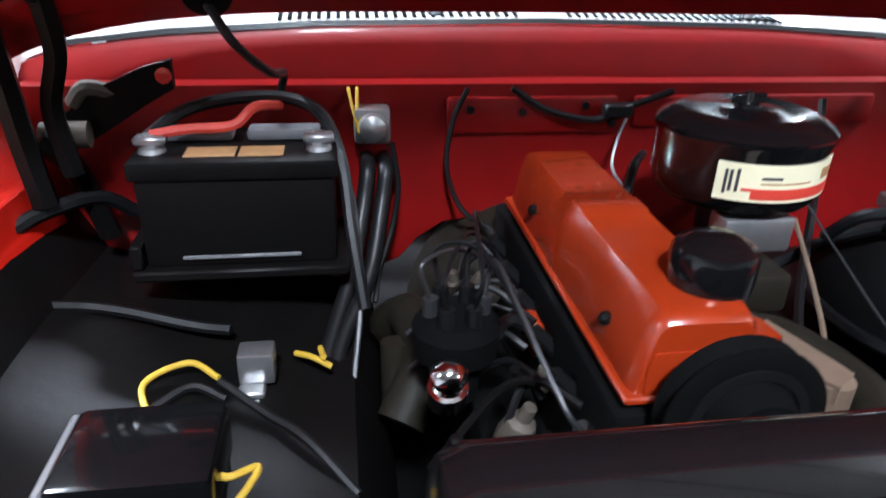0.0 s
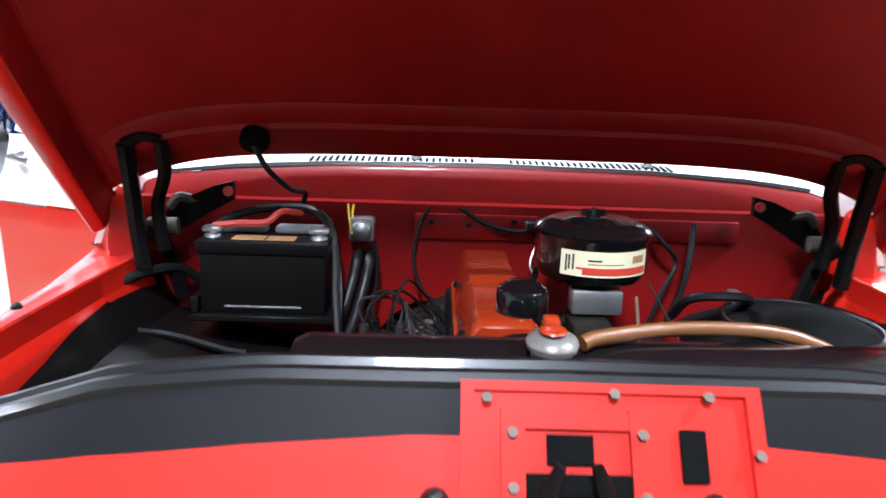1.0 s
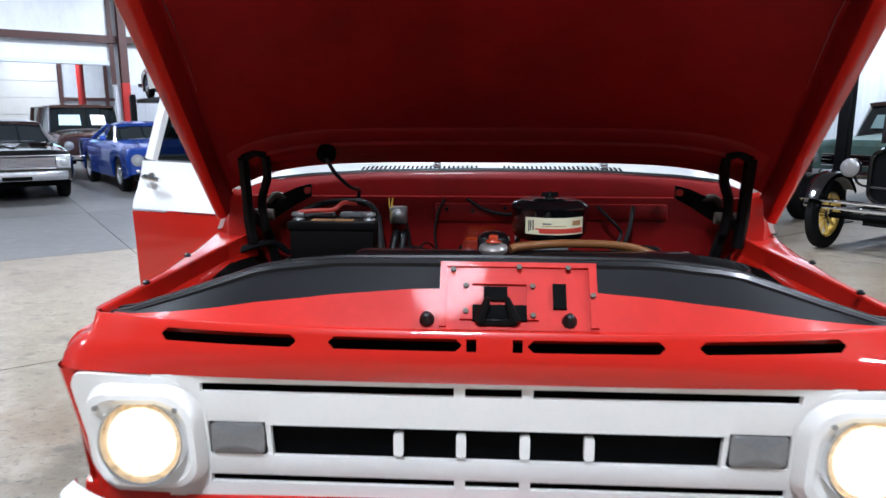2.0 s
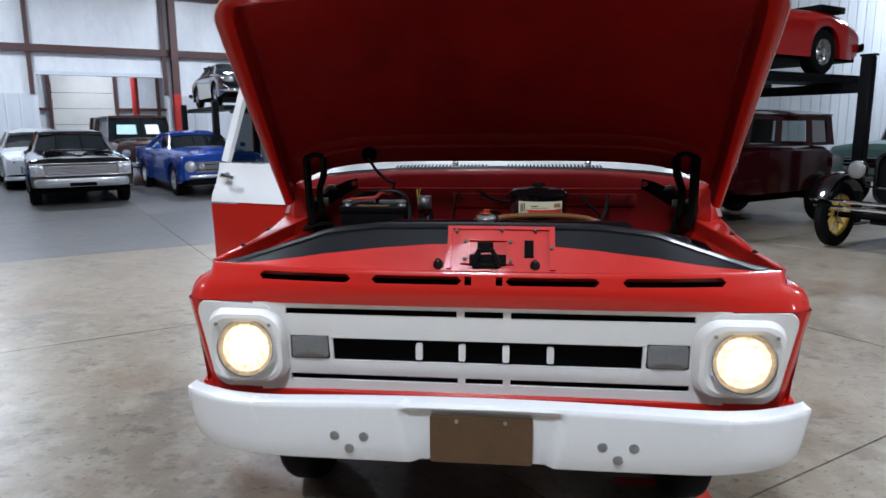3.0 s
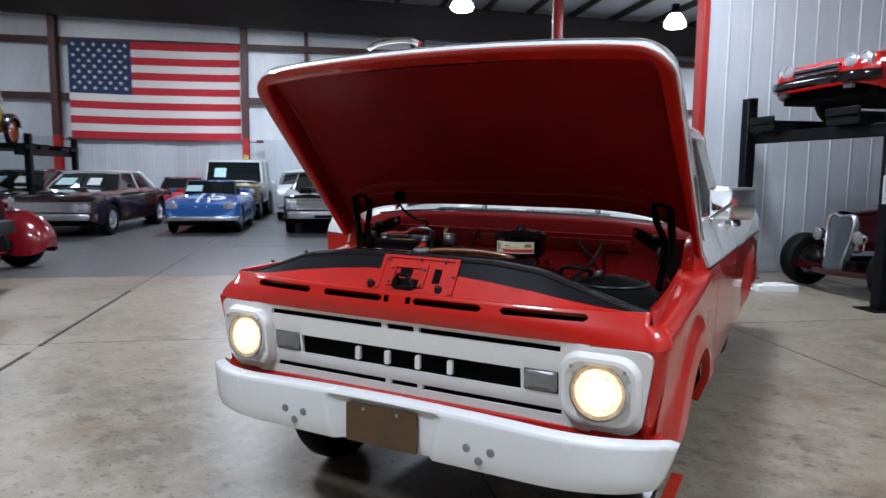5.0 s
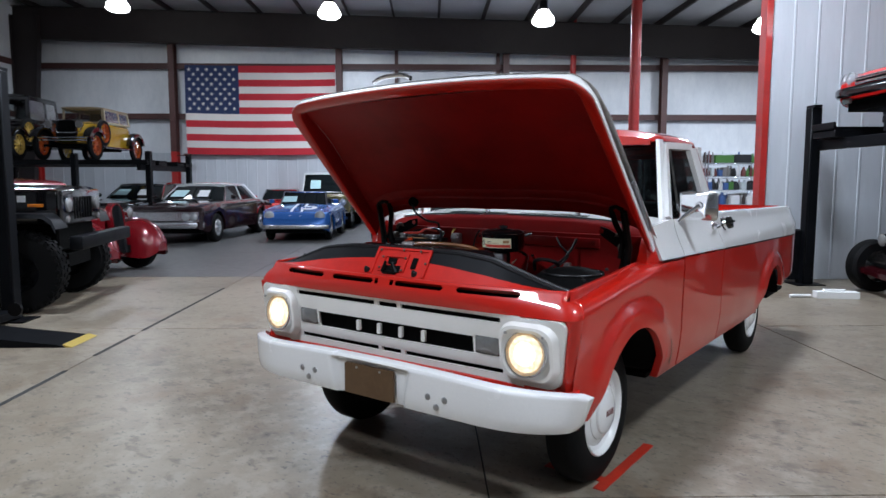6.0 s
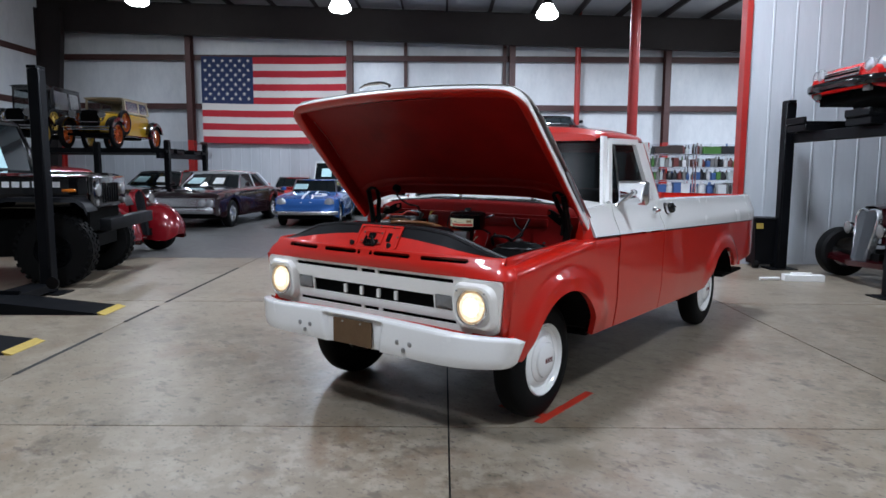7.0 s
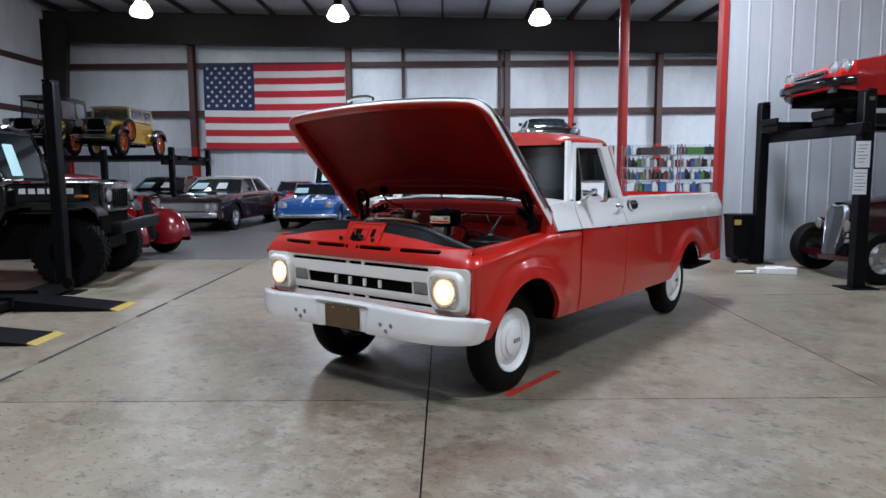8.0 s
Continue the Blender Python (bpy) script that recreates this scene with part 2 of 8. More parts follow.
# ---- hall materials ----
def world_noise(name, base, other, rough, scales, bump=0.1, stretch=1.0):
    """A mottled surface that does not repeat from piece to piece."""
    m = bpy.data.materials.new(name)
    m.use_nodes = True
    nt = m.node_tree
    b = nt.nodes["Principled BSDF"]
    geo = nt.nodes.new("ShaderNodeNewGeometry")
    info = nt.nodes.new("ShaderNodeObjectInfo")
    last = None
    place = nt.nodes.new("ShaderNodeVectorMath")
    place.operation = "MULTIPLY"
    place.inputs[1].default_value = (1, 1, stretch)
    nt.links.new(geo.outputs["Position"], place.inputs[0])
    for k, (sc, lo, hi, amount, *drag) in enumerate(scales):
        n = nt.nodes.new("ShaderNodeTexNoise")
        n.inputs["Scale"].default_value = sc
        n.inputs["Detail"].default_value = 3 if drag else 8
        n.inputs["Roughness"].default_value = 0.70
        if drag:                              # scuffs and pits drawn out along one way
            turn = nt.nodes.new("ShaderNodeMapping")
            turn.inputs["Rotation"].default_value = (0, 0, radians(drag[0]))
            turn.inputs["Scale"].default_value = (1, drag[1], 1)
            nt.links.new(place.outputs[0], turn.inputs["Vector"])
            nt.links.new(turn.outputs["Vector"], n.inputs["Vector"])
        else:
            nt.links.new(place.outputs[0], n.inputs["Vector"])
        r = nt.nodes.new("ShaderNodeMapRange")
        r.inputs["From Min"].default_value, r.inputs["From Max"].default_value, r.inputs["To Max"].default_value = lo, hi, amount
        nt.links.new(n.outputs["Fac"], r.inputs["Value"])
        mx = nt.nodes.new("ShaderNodeMix")
        mx.data_type = "RGBA"
        nt.links.new(r.outputs["Result"], mx.inputs["Factor"])
        if last:
            nt.links.new(last, mx.inputs["A"])
        else:
            mx.inputs["A"].default_value = (*base, 1)
        mx.inputs["B"].default_value = (*other[k % len(other)], 1)
        last = mx.outputs["Result"]
        if k == 1:
            rr = nt.nodes.new("ShaderNodeMapRange")
            rr.inputs["To Min"].default_value, rr.inputs["To Max"].default_value = rough * 0.7, rough * 1.5
            nt.links.new(n.outputs["Fac"], rr.inputs["Value"])
            nt.links.new(rr.outputs["Result"], b.inputs["Roughness"])
            bp = nt.nodes.new("ShaderNodeBump")
            bp.inputs["Strength"].default_value, bp.inputs["Distance"].default_value = bump, 0.003
            nt.links.new(n.outputs["Fac"], bp.inputs["Height"])
            nt.links.new(bp.outputs["Normal"], b.inputs["Normal"])
    hsv = nt.nodes.new("ShaderNodeHueSaturation")
    rv = nt.nodes.new("ShaderNodeMapRange")
    rv.inputs["To Min"].default_value, rv.inputs["To Max"].default_value = 0.93, 1.06
    nt.links.new(info.outputs["Random"], rv.inputs["Value"])
    nt.links.new(rv.outputs["Result"], hsv.inputs["Value"])
    nt.links.new(last, hsv.inputs["Color"])
    nt.links.new(hsv.outputs["Color"], b.inputs["Base Color"])
    return m


CONCRETE = world_noise("polished_concrete", (0.268, 0.220, 0.162), [(0.150, 0.119, 0.084), (0.33, 0.285, 0.225), (0.055, 0.046, 0.038), (0.17, 0.105, 0.060), (0.050, 0.042, 0.035), (0.060, 0.050, 0.040), (0.05, 0.045, 0.04)], 0.32,
                       [(0.7, 0.42, 0.62, 0.7), (6.0, 0.48, 0.58, 0.6), (2.4, 0.56, 0.66, 0.55), (1.1, 0.53, 0.64, 0.55), (22.0, 0.60, 0.68, 0.7), (5.0, 0.585, 0.66, 0.50, 25, 1.7), (19.0, 0.60, 0.66, 0.75, -15, 1.8)], 0.06)
DARKFLOOR = world_noise("grey_floor_coating", (0.140, 0.135, 0.129), [(0.090, 0.088, 0.086), (0.185, 0.179, 0.170), (0.055, 0.053, 0.051)], 0.33,
                        [(0.6, 0.38, 0.68, 0.75), (7.0, 0.48, 0.74, 0.5), (2.0, 0.6, 0.75, 0.5)], 0.08)
LINER = world_noise("white_liner_panel", (0.58, 0.61, 0.645), [(0.48, 0.51, 0.545), (0.65, 0.675, 0.71)], 0.38, [(1.1, 0.38, 0.68, 0.8), (6, 0.5, 0.75, 0.5), (14, 0.56, 0.72, 0.35)], 0.05, stretch=0.16)
FOIL = world_noise("white_vinyl_insulation", (0.74, 0.76, 0.78), [(0.60, 0.62, 0.65), (0.82, 0.83, 0.84)], 0.30, [(1.2, 0.4, 0.7, 0.8), (3.2, 0.45, 0.72, 0.6), (7.0, 0.52, 0.70, 0.4)], 1.0, stretch=0.45)
STEELRED = world_noise("red_oxide_steel", (0.075, 0.028, 0.024), [(0.045, 0.018, 0.016), (0.10, 0.04, 0.034)], 0.5, [(1.5, 0.4, 0.7, 0.6), (9, 0.5, 0.75, 0.5)], 0.2)
POSTRED = material("bright_red_post_paint", (0.42, 0.022, 0.018), 0.4, coat=0.2, grain=0.3, scale=20, stain=0.4, stain_scale=3)
ROOFSHEET = world_noise("grey_roof_insulation", (0.46, 0.47, 0.49), [(0.36, 0.37, 0.39), (0.52, 0.53, 0.54)], 0.6, [(1.0, 0.4, 0.7, 0.6), (6, 0.5, 0.75, 0.5)], 0.3)
BEAM = material("dark_brown_beam", (0.016, 0.010, 0.010), 0.6, grain=0.4, scale=10, stain=0.3, stain_scale=2)
LIFT = material("black_lift_steel", (0.0022, 0.0025, 0.0035), 0.45, spec=0.14, grain=0.5, scale=30, stain=0.5, stain_scale=4, dark=(2.2, 2.2, 2.2), bump=0.05)
LAMPGLOW = material("lit_high_bay_lens", (0.9, 0.92, 0.95), 0.3, emit=(0.93, 0.97, 1.0), strength=16.0)
FILLER = material("black_joint_filler", (0.02, 0.02, 0.02), 0.7, grain=0.4, scale=30)
TAPE = material("red_floor_tape", (0.55, 0.035, 0.015), 0.45, grain=0.4, scale=30, stain=0.4, stain_scale=6)
PAPER = material("white_paper", (0.78, 0.79, 0.80), 0.7, grain=0.15, scale=30)
BOXWHITE = material("white_carton", (0.78, 0.78, 0.76), 0.6, grain=0.2, scale=25)
YEDGE = material("yellow_ramp_edge", (0.40, 0.28, 0.05), 0.55, grain=0.5, scale=20)
STRIPE_R = material("flag_red_cloth", (0.50, 0.022, 0.035), 0.8, grain=0.3, scale=30, stain=0.2, stain_scale=1.5)
STRIPE_W = material("flag_white_cloth", (0.70, 0.66, 0.62), 0.8, grain=0.2, scale=30, stain=0.25, stain_scale=1.5, dark=(0.85, 0.8, 0.78))
CANTON = material("flag_blue_cloth", (0.022, 0.038, 0.105), 0.8, grain=0.3, scale=30)
DOORWHITE = material("white_sectional_door", (0.72, 0.70, 0.65), 0.5, grain=0.15, scale=20, stain=0.2, stain_scale=1.5)

V_BACK, U_LEFT, U_RIGHT, V_FRONT, Z_ROOF = 21.0, -13.6, 24.0, -19.0, 7.15
Z_WALL = 7.5
V_PART, U_PART = 6.7, 5.08                 # partition wall on the lift's far side

# ---- lamps: rows of high bay lamps along the hall, the nearer ones added ----
ROOF_FALL = 0.024                         # the roof falls along the flag wall


def lamp_z(u):
    return 6.15 - 0.027 * u


def high_bay():
    ob = thing("high_bay_lamp", "round high bay lamp with a glowing refractor below the roof", "ceiling lamp", hall(-8.5, 16.6, lamp_z(-8.5)), "high bay lamps")
    bm = B()
    lathe(bm, (0, 0, 0.20), (0, 0, 1), [(0.0, 0.15), (0.02, 0.155), (0.05, 0.15), (0.07, 0.12), (0.26, 0.115), (0.28, 0.09), (0.285, 0.03)])
    part("housing", bm, LIFT, ob)
    bm = B()
    lathe(bm, (0, 0, -0.20), (0, 0, 1), [(-0.03, 0.002), (-0.025, 0.12), (-0.005, 0.24), (0.04, 0.305), (0.10, 0.32), (0.17, 0.30), (0.27, 0.24), (0.36, 0.18), (0.40, 0.15)])
    part("refractor", bm, LAMPGLOW, ob, "glowing bell-shaped clear refractor")
    bm = B()
    cyl(bm, (0, 0, 0.48), (0, 0, 0.80), 0.012, 8)
    part("hanger", bm, STEEL, ob)
    return ob


def area_lamp(u, v, z, watts, size):
    d = bpy.data.lights.new("high_bay_light", "AREA")
    d.shape, d.size, d.energy, d.color = "DISK", size, watts, (0.765, 0.87, 1.04)
    o = new("high_bay_light", d)
    o.matrix_world = hall(u, v, z)


first = high_bay()
# Lamps nearer than v 16.6 are invented, out of view, to light the pickup.
LAMPS = [(u, v) for v in (16.6, 4.6) for u in (-8.5, -2.6, 3.45, 9.8, 16.0) if (u, v) != (9.8, 4.6)] + [(-2.6, -2.6), (3.45, -2.6), (9.8, -2.6), (8.2, 11.0), (3.45, -9.8), (9.8, -9.8)]
WATTS = {(-8.5, 16.6): 110.0, (-8.5, 4.6): 90.0, (-2.6, -2.6): 300.0, (9.8, -2.6): 130.0, (3.45, -9.8): 110.0}
for u, v in LAMPS:
    if (u, v) != (-8.5, 16.6):
        copy_thing(first, hall(u, v, lamp_z(u)))
    area_lamp(u, v, lamp_z(u) - 0.30, WATTS.get((u, v), 315.0 if v > 16 else 320.0 if v > 0 else 250.0 if v > -5 else 70.0), 0.95)

# ---- floor: a slab bed with sawn panels ----
bm = B()
box(bm, U_LEFT - 0.3, U_RIGHT + 0.3, V_FRONT - 0.3, 26.0, -0.30, -0.012)
floor = solid("floor", bm, FILLER, "concrete hall floor with sawn joints, grey coating at the rear", "floor", HALL, kind="structure")
U0, DU, V0, DV = 0.47, 3.04, -0.15, 3.63
slab_mesh = {}
for i in range(-5, 8):
    for j in range(-6, 8):
        a0, b0 = U0 + DU * i, V0 + DV * j
        dark_zone = j >= 2
        if dark_zone not in slab_mesh:
            bm = B()
            box(bm, 0.005, DU - 0.005, 0.005, DV - 0.005, -0.06, 0.0)
            slab_mesh[dark_zone] = finish(bm, "slab", DARKFLOOR if dark_zone else CONCRETE, 30)
        s = new("slab", slab_mesh[dark_zone])
        s.parent = floor
        s.location = (a0, b0, 0)

bm = B()
for a, b in ((-3.1, -2.0), (-1.35, 0.55), (0.78, 2.0), (2.45, 3.2), (3.4, 6.0)):
    box(bm, U0 - DU - 0.018, U0 - DU + 0.018, a, b, -0.01, 0.0025)
solid("joint_sealant", bm, FILLER, "broken black sealant line in a floor joint", "joint", HALL, kind="structure")

# ---- walls ----
bm = B()
for a, b, lo, hi in ((U_LEFT, -0.8, 0, Z_WALL), (-0.8, 2.62, 2.97, Z_WALL), (2.62, U_RIGHT, 0, Z_WALL)):
    box(bm, a, b, V_BACK, V_BACK + 0.12, lo, hi)
solid("wall_flag_side", bm, FOIL, "rear hall wall of white vinyl-faced insulation behind steel girts", "wall", HALL, kind="structure")
bm = B()
box(bm, U_LEFT - 0.15, U_LEFT, V_FRONT, V_BACK, 0, Z_WALL)
solid("wall_end", bm, FOIL, "end wall of white vinyl-faced insulation", "wall", HALL, kind="structure")
# Added out of view, set far back so bounce and reflections stay dim.
bm = B()
box(bm, U_LEFT - 0.15, U_RIGHT, V_FRONT - 0.15, V_FRONT, 0, Z_WALL)
solid("wall_near", bm, LINER, "unseen white metal wall added behind the camera", "wall", HALL, kind="structure")
bm = B()
box(bm, U_RIGHT, U_RIGHT + 0.15, V_FRONT, V_BACK, 0, Z_WALL)
solid("wall_far_end", bm, LINER, "white metal end wall", "wall", HALL, kind="structure")


def ribbed(name, u0, u1, v, z0, z1, label, pitch=0.36):
    """Metal panels with raised ribs: each panel a piece of its wall."""
    bm = B()
    box(bm, u0, u1, v + 0.006, v + 0.10, z0, z1)
    w = solid(name, bm, LINER, label, "wall", HALL, kind="structure")
    n = max(1, round((u1 - u0) / (pitch * 3)))
    step = (u1 - u0) / n
    bm = B()
    p, x = [], 0.0
    for k in range(3):
        a = k * step / 3
        p += [(a + 0.002, 0), (a + step / 3 - 0.040, 0), (a + step / 3 - 0.033, -0.009), (a + step / 3 - 0.010, -0.009)]
    p += [(step - 0.001, 0), (step - 0.001, 0.004), (0.002, 0.004)]
    prism(bm, p, "z", z0, z1)
    me = finish(bm, "panel", LINER, 20)
    for k in range(n):
        o = new("panel", me)
        o.parent = w
        o.location = (u0 + k * step, v, 0)
    return w


ribbed("wall_partition", U_PART, U_RIGHT, V_PART, 0, Z_ROOF, "white ribbed metal partition wall behind the car lift")
ribbed("wainscot", U_LEFT, -0.86, V_BACK - 0.06, 0, 2.42, "white ribbed metal lower wall lining")
ribbed("wainscot_2", 2.75, 12.0, V_BACK - 0.06, 0, 2.42, "white ribbed metal lower wall lining")
bm = B()
box(bm, U_PART - 0.10, U_PART - 0.005, V_PART - 0.05, V_PART + 0.15, 0, Z_ROOF, 0.008, 1)
solid("partition_post", bm, POSTRED, "red steel corner post at the partition's end", "post", HALL, kind="structure")

# steel frame
bm = B()
for z in (3.66, 5.36):
    box(bm, U_LEFT, U_RIGHT, V_BACK - 0.20, V_BACK - 0.17, z - 0.10, z + 0.10)
    box(bm, U_LEFT, U_RIGHT, V_BACK - 0.17, V_BACK - 0.002, z + 0.075, z + 0.10)
    box(bm, U_LEFT + 0.002, U_LEFT + 0.03, V_FRONT, V_BACK - 0.2, z - 0.10, z + 0.10)
solid("wall_girts", bm, STEELRED, "dark red-brown steel girts across the insulated wall", "girt", HALL, kind="structure")


def column(u, v, lower, w=0.2, z1=6.1):
    """A steel column of I section."""
    bm = B()
    zs = [(0, lower), (lower, z1)] if lower else [(0, z1)]
    ob = thing("steel_column", "red-brown steel wall column, bright red below", "column", hall(u, v), "wall columns", "structure")
    for k, (a, b) in enumerate(zs):
        bm = B()
        box(bm, -w / 2, w / 2, -0.16, -0.145, a, b)
        box(bm, -w / 2, w / 2, 0.145, 0.16, a, b)
        box(bm, -0.008, 0.008, -0.145, 0.145, a, b)
        part("shaft", bm, POSTRED if lower and k == 0 else STEELRED, ob)
    bm = B()
    box(bm, -w * 0.9, w * 0.9, -0.25, 0.25, 0, 0.02)
    part("base_plate", bm, STEELRED, ob)
    return ob


for u in (-13.2, -8.53, -2.87, 2.85, 8.32, 14.0):
    column(u, V_BACK - 0.37, 2.45)
for u in (-0.92, 2.6):
    bm = B()
    box(bm, u - 0.06, u + 0.06, V_BACK - 0.165, V_BACK - 0.065, 2.42, 6.1)
    solid("wind_post", bm, STEELRED, "slim dark steel post above the wall opening", "post", HALL, kind="structure")
bm = B()
prism(bm, [(-13.58, 0.0), (-13.2, 0.0), (-12.72, 5.95), (-12.72, 6.9), (-13.58, 6.9)], "y", V_BACK - 0.82, V_BACK - 0.80)
for du in (0.0, 1.0):
    loft(bm, [[(lerp(-13.58, u1, du) + a, V_BACK - 0.81 + b, z) for a, b in ((-0.012, -0.13), (0.012, -0.13), (0.012, 0.13), (-0.012, 0.13))] for z, u1 in ((0, -13.2), (5.95, -12.72), (6.9, -12.72))], close=True, cap=True)
solid("frame_column", bm, BEAM, "deep tapered dark steel frame column in the hall corner", "column", HALL, kind="structure")
bm = B()
for v in (14.6, 8.4):
    box(bm, U_LEFT + 0.01, U_LEFT + 0.22, v - 0.10, v + 0.10, 0, Z_ROOF)
solid("end_wall_columns", bm, STEELRED, "red-brown steel columns along the end wall", "column", HALL, kind="structure")
for u, v, r in ((5.30, 13.9, 0.13), (5.12, 20.4, 0.10)):
    bm = B()
    cyl(bm, (0, 0, 0), (0, 0, 6.9), r, 20)
    box(bm, -0.2, 0.2, -0.2, 0.2, 0, 0.02)
    solid("red_column", bm, POSTRED, "bright red round steel column", "column", hall(u, v), kind="structure")

# opening with the room behind it
bm = B()
box(bm, -0.92, -0.80, V_BACK - 0.1, V_BACK + 0.14, 0, 3.05)
box(bm, 2.62, 2.72, V_BACK - 0.1, V_BACK + 0.14, 0, 3.05)
box(bm, -0.80, 2.62, V_BACK - 0.1, V_BACK + 0.14, 2.95, 3.05)
solid("opening_trim", bm, LINER, "white trim round the wall opening", "trim", HALL, kind="structure")
bm = B()
box(bm, -3.0, 5.0, 25.2, 25.3, 0, 4.2)
box(bm, -3.1, -3.0, V_BACK + 0.12, 25.2, 0, 4.2)
box(bm, 5.0, 5.1, V_BACK + 0.12, 25.2, 0, 4.2)
solid("wall_back_room", bm, FOIL, "white insulated walls of the room behind the opening", "wall", HALL, kind="structure")
bm = B()
box(bm, -3.1, 5.1, V_BACK + 0.12, 25.3, 4.2, 4.3)
solid("ceiling_back_room", bm, ROOFSHEET, "ceiling of the back room", "ceiling", HALL, kind="structure")
# light added to brighten the back room, without a fixture
area_lamp(1.0, 23.2, 4.1, 105.0, 0.4)
door = thing("door_1", "closed white sectional overhead door", "overhead door", HALL, kind="structure")
for k in range(6):
    bm = B()
    box(bm, -0.35, 1.55, 25.10, 25.15, 0.53 * k + 0.004, 0.53 * k + 0.526, 0.006, 1)
    part("door_section", bm, DOORWHITE, door)
bm = B()
for u in (-1.6, -0.42, 1.62, 3.0):
    box(bm, u - 0.05, u + 0.05, 25.06, 25.19, 0, 4.2)
for z in (1.1, 2.1):
    box(bm, -3.0, -0.47, 25.08, 25.19, z - 0.05, z + 0.05)
    box(bm, 1.67, 5.0, 25.08, 25.19, z - 0.05, z + 0.05)
solid("back_room_frame", bm, STEELRED, "dark steel framing of the back room wall", "frame", HALL, kind="structure")
bm = B()
cyl(bm, (2.05, 23.6, 0), (2.05, 23.6, 4.2), 0.11, 16)
solid("red_column", bm, POSTRED, "bright red round steel column", "column", HALL, kind="structure")

# roof, falling along the wall
def fall(u):
    return -ROOF_FALL * (u + 2.7)


def raked(bm, v0, v1, z0, z1, u0=U_LEFT, u1=U_RIGHT):
    loft(bm, [[(u, v0, z0 + fall(u)), (u, v1, z0 + fall(u)), (u, v1, z1 + fall(u)), (u, v0, z1 + fall(u))] for u in (u0, u1)], close=True, cap=True)


bm = B()
raked(bm, V_FRONT - 0.3, V_BACK + 0.3, Z_ROOF, Z_ROOF + 0.1, U_LEFT - 0.3, U_RIGHT + 0.3)
solid("ceiling", bm, ROOFSHEET, "grey insulated roof underside", "ceiling", HALL, kind="structure")
bm = B()
u = U_LEFT + 0.6
while u < U_RIGHT:
    z = Z_ROOF + fall(u)
    box(bm, u - 0.004, u + 0.004, V_FRONT, V_BACK, z - 0.20, z - 0.012)
    box(bm, u - 0.004, u + 0.07, V_FRONT, V_BACK, z - 0.205, z - 0.197)
    u += 1.5
solid("roof_purlins", bm, BEAM, "dark steel purlins under the roof", "purlin", HALL, kind="structure")
bm = B()
for v in (20.3, 11.5, 2.5, -6.5):
    z0 = 5.90 if v > 20 else 6.45
    raked(bm, v - 0.012, v + 0.012, z0, 6.93)
    raked(bm, v - 0.12, v + 0.12, z0 - 0.02, z0)
    raked(bm, v - 0.12, v + 0.12, 6.93, 6.95)
solid("roof_beams", bm, BEAM, "deep dark steel beams under the roof", "beam", HALL, kind="structure")

# ---- flag ----
flag = thing("wall_flag", "large striped cloth flag with a starred blue corner on the wall", "flag", HALL)
FU0, FU1, FZ0, FZ1 = -8.17, -3.03, 2.37, 5.40


def cloth(u0, u1, z0, z1, off=0.0, n=24):
    bm = B()
    def sag(u, z):
        return V_BACK - 0.24 - off + 0.022 * math.sin(u * 2.1 + z * 0.8) + 0.012 * math.sin(u * 6.3 - z * 1.7), z - 0.03 * math.sin((u - FU0) / (FU1 - FU0) * math.pi)
    front = [[(lerp(u0, u1, i / n), *sag(lerp(u0, u1, i / n), z)) for i in range(n + 1)] for z in (z0, (z0 + z1) / 2, z1)]
    loft(bm, front)
    loft(bm, [[(p[0], p[1] + 0.003, p[2]) for p in r] for r in front])
    return bm


step = (FZ1 - FZ0) / 13
CAN_U = FU0 + 1.83
for k in range(13):
    z1 = FZ1 - k * step
    part("stripe", cloth(CAN_U if k < 7 else FU0, FU1, z1 - step, z1), STRIPE_W if k % 2 else STRIPE_R, flag)
part("canton", cloth(FU0, CAN_U, FZ1 - 7 * step, FZ1), CANTON, flag, "dark blue starred corner")
bm = B()
pts = []
for k in range(10):
    r = 0.075 if k % 2 == 0 else 0.03
    pts.append((r * math.sin(k * math.pi / 5), r * math.cos(k * math.pi / 5)))
prism(bm, pts, "y", -0.004, 0.0)
star_mesh = finish(bm, "star", STRIPE_W, 20)
for r in range(9):
    for c in range(6 if r % 2 == 0 else 5):
        o = new("star", star_mesh)
        o.parent = flag
        o.location = (FU0 + 0.16 + 0.303 * (c + 0.5 * (r % 2)), V_BACK - 0.285, FZ1 - 0.16 - 0.165 * r)

# floor tape by the front wheel
bm = B()
box(bm, 0.80, 0.855, 0.54, 1.22, 0, 0.003)
box(bm, 0.50, 0.80, 0.63, 0.685, 0, 0.003)
solid("floor_tape", bm, TAPE, "red tape mark stuck on the concrete beside the wheel", "tape", kind="structure")


# ---- the pickup ----
truck = thing("pickup_truck", "red and white vintage pickup truck, hood raised, headlamps lit", "pickup truck")
ARCHES = ((0.605, 0.430), (3.72, 0.405))
SIDE = [(0.38, 0.905), (0.45, 0.925), (0.60, 0.945), (0.78, 0.948), (0.90, 0.950), (1.00, 0.956), (1.05, 0.948), (1.12, 0.915), (1.18, 0.893), (1.25, 0.880)]


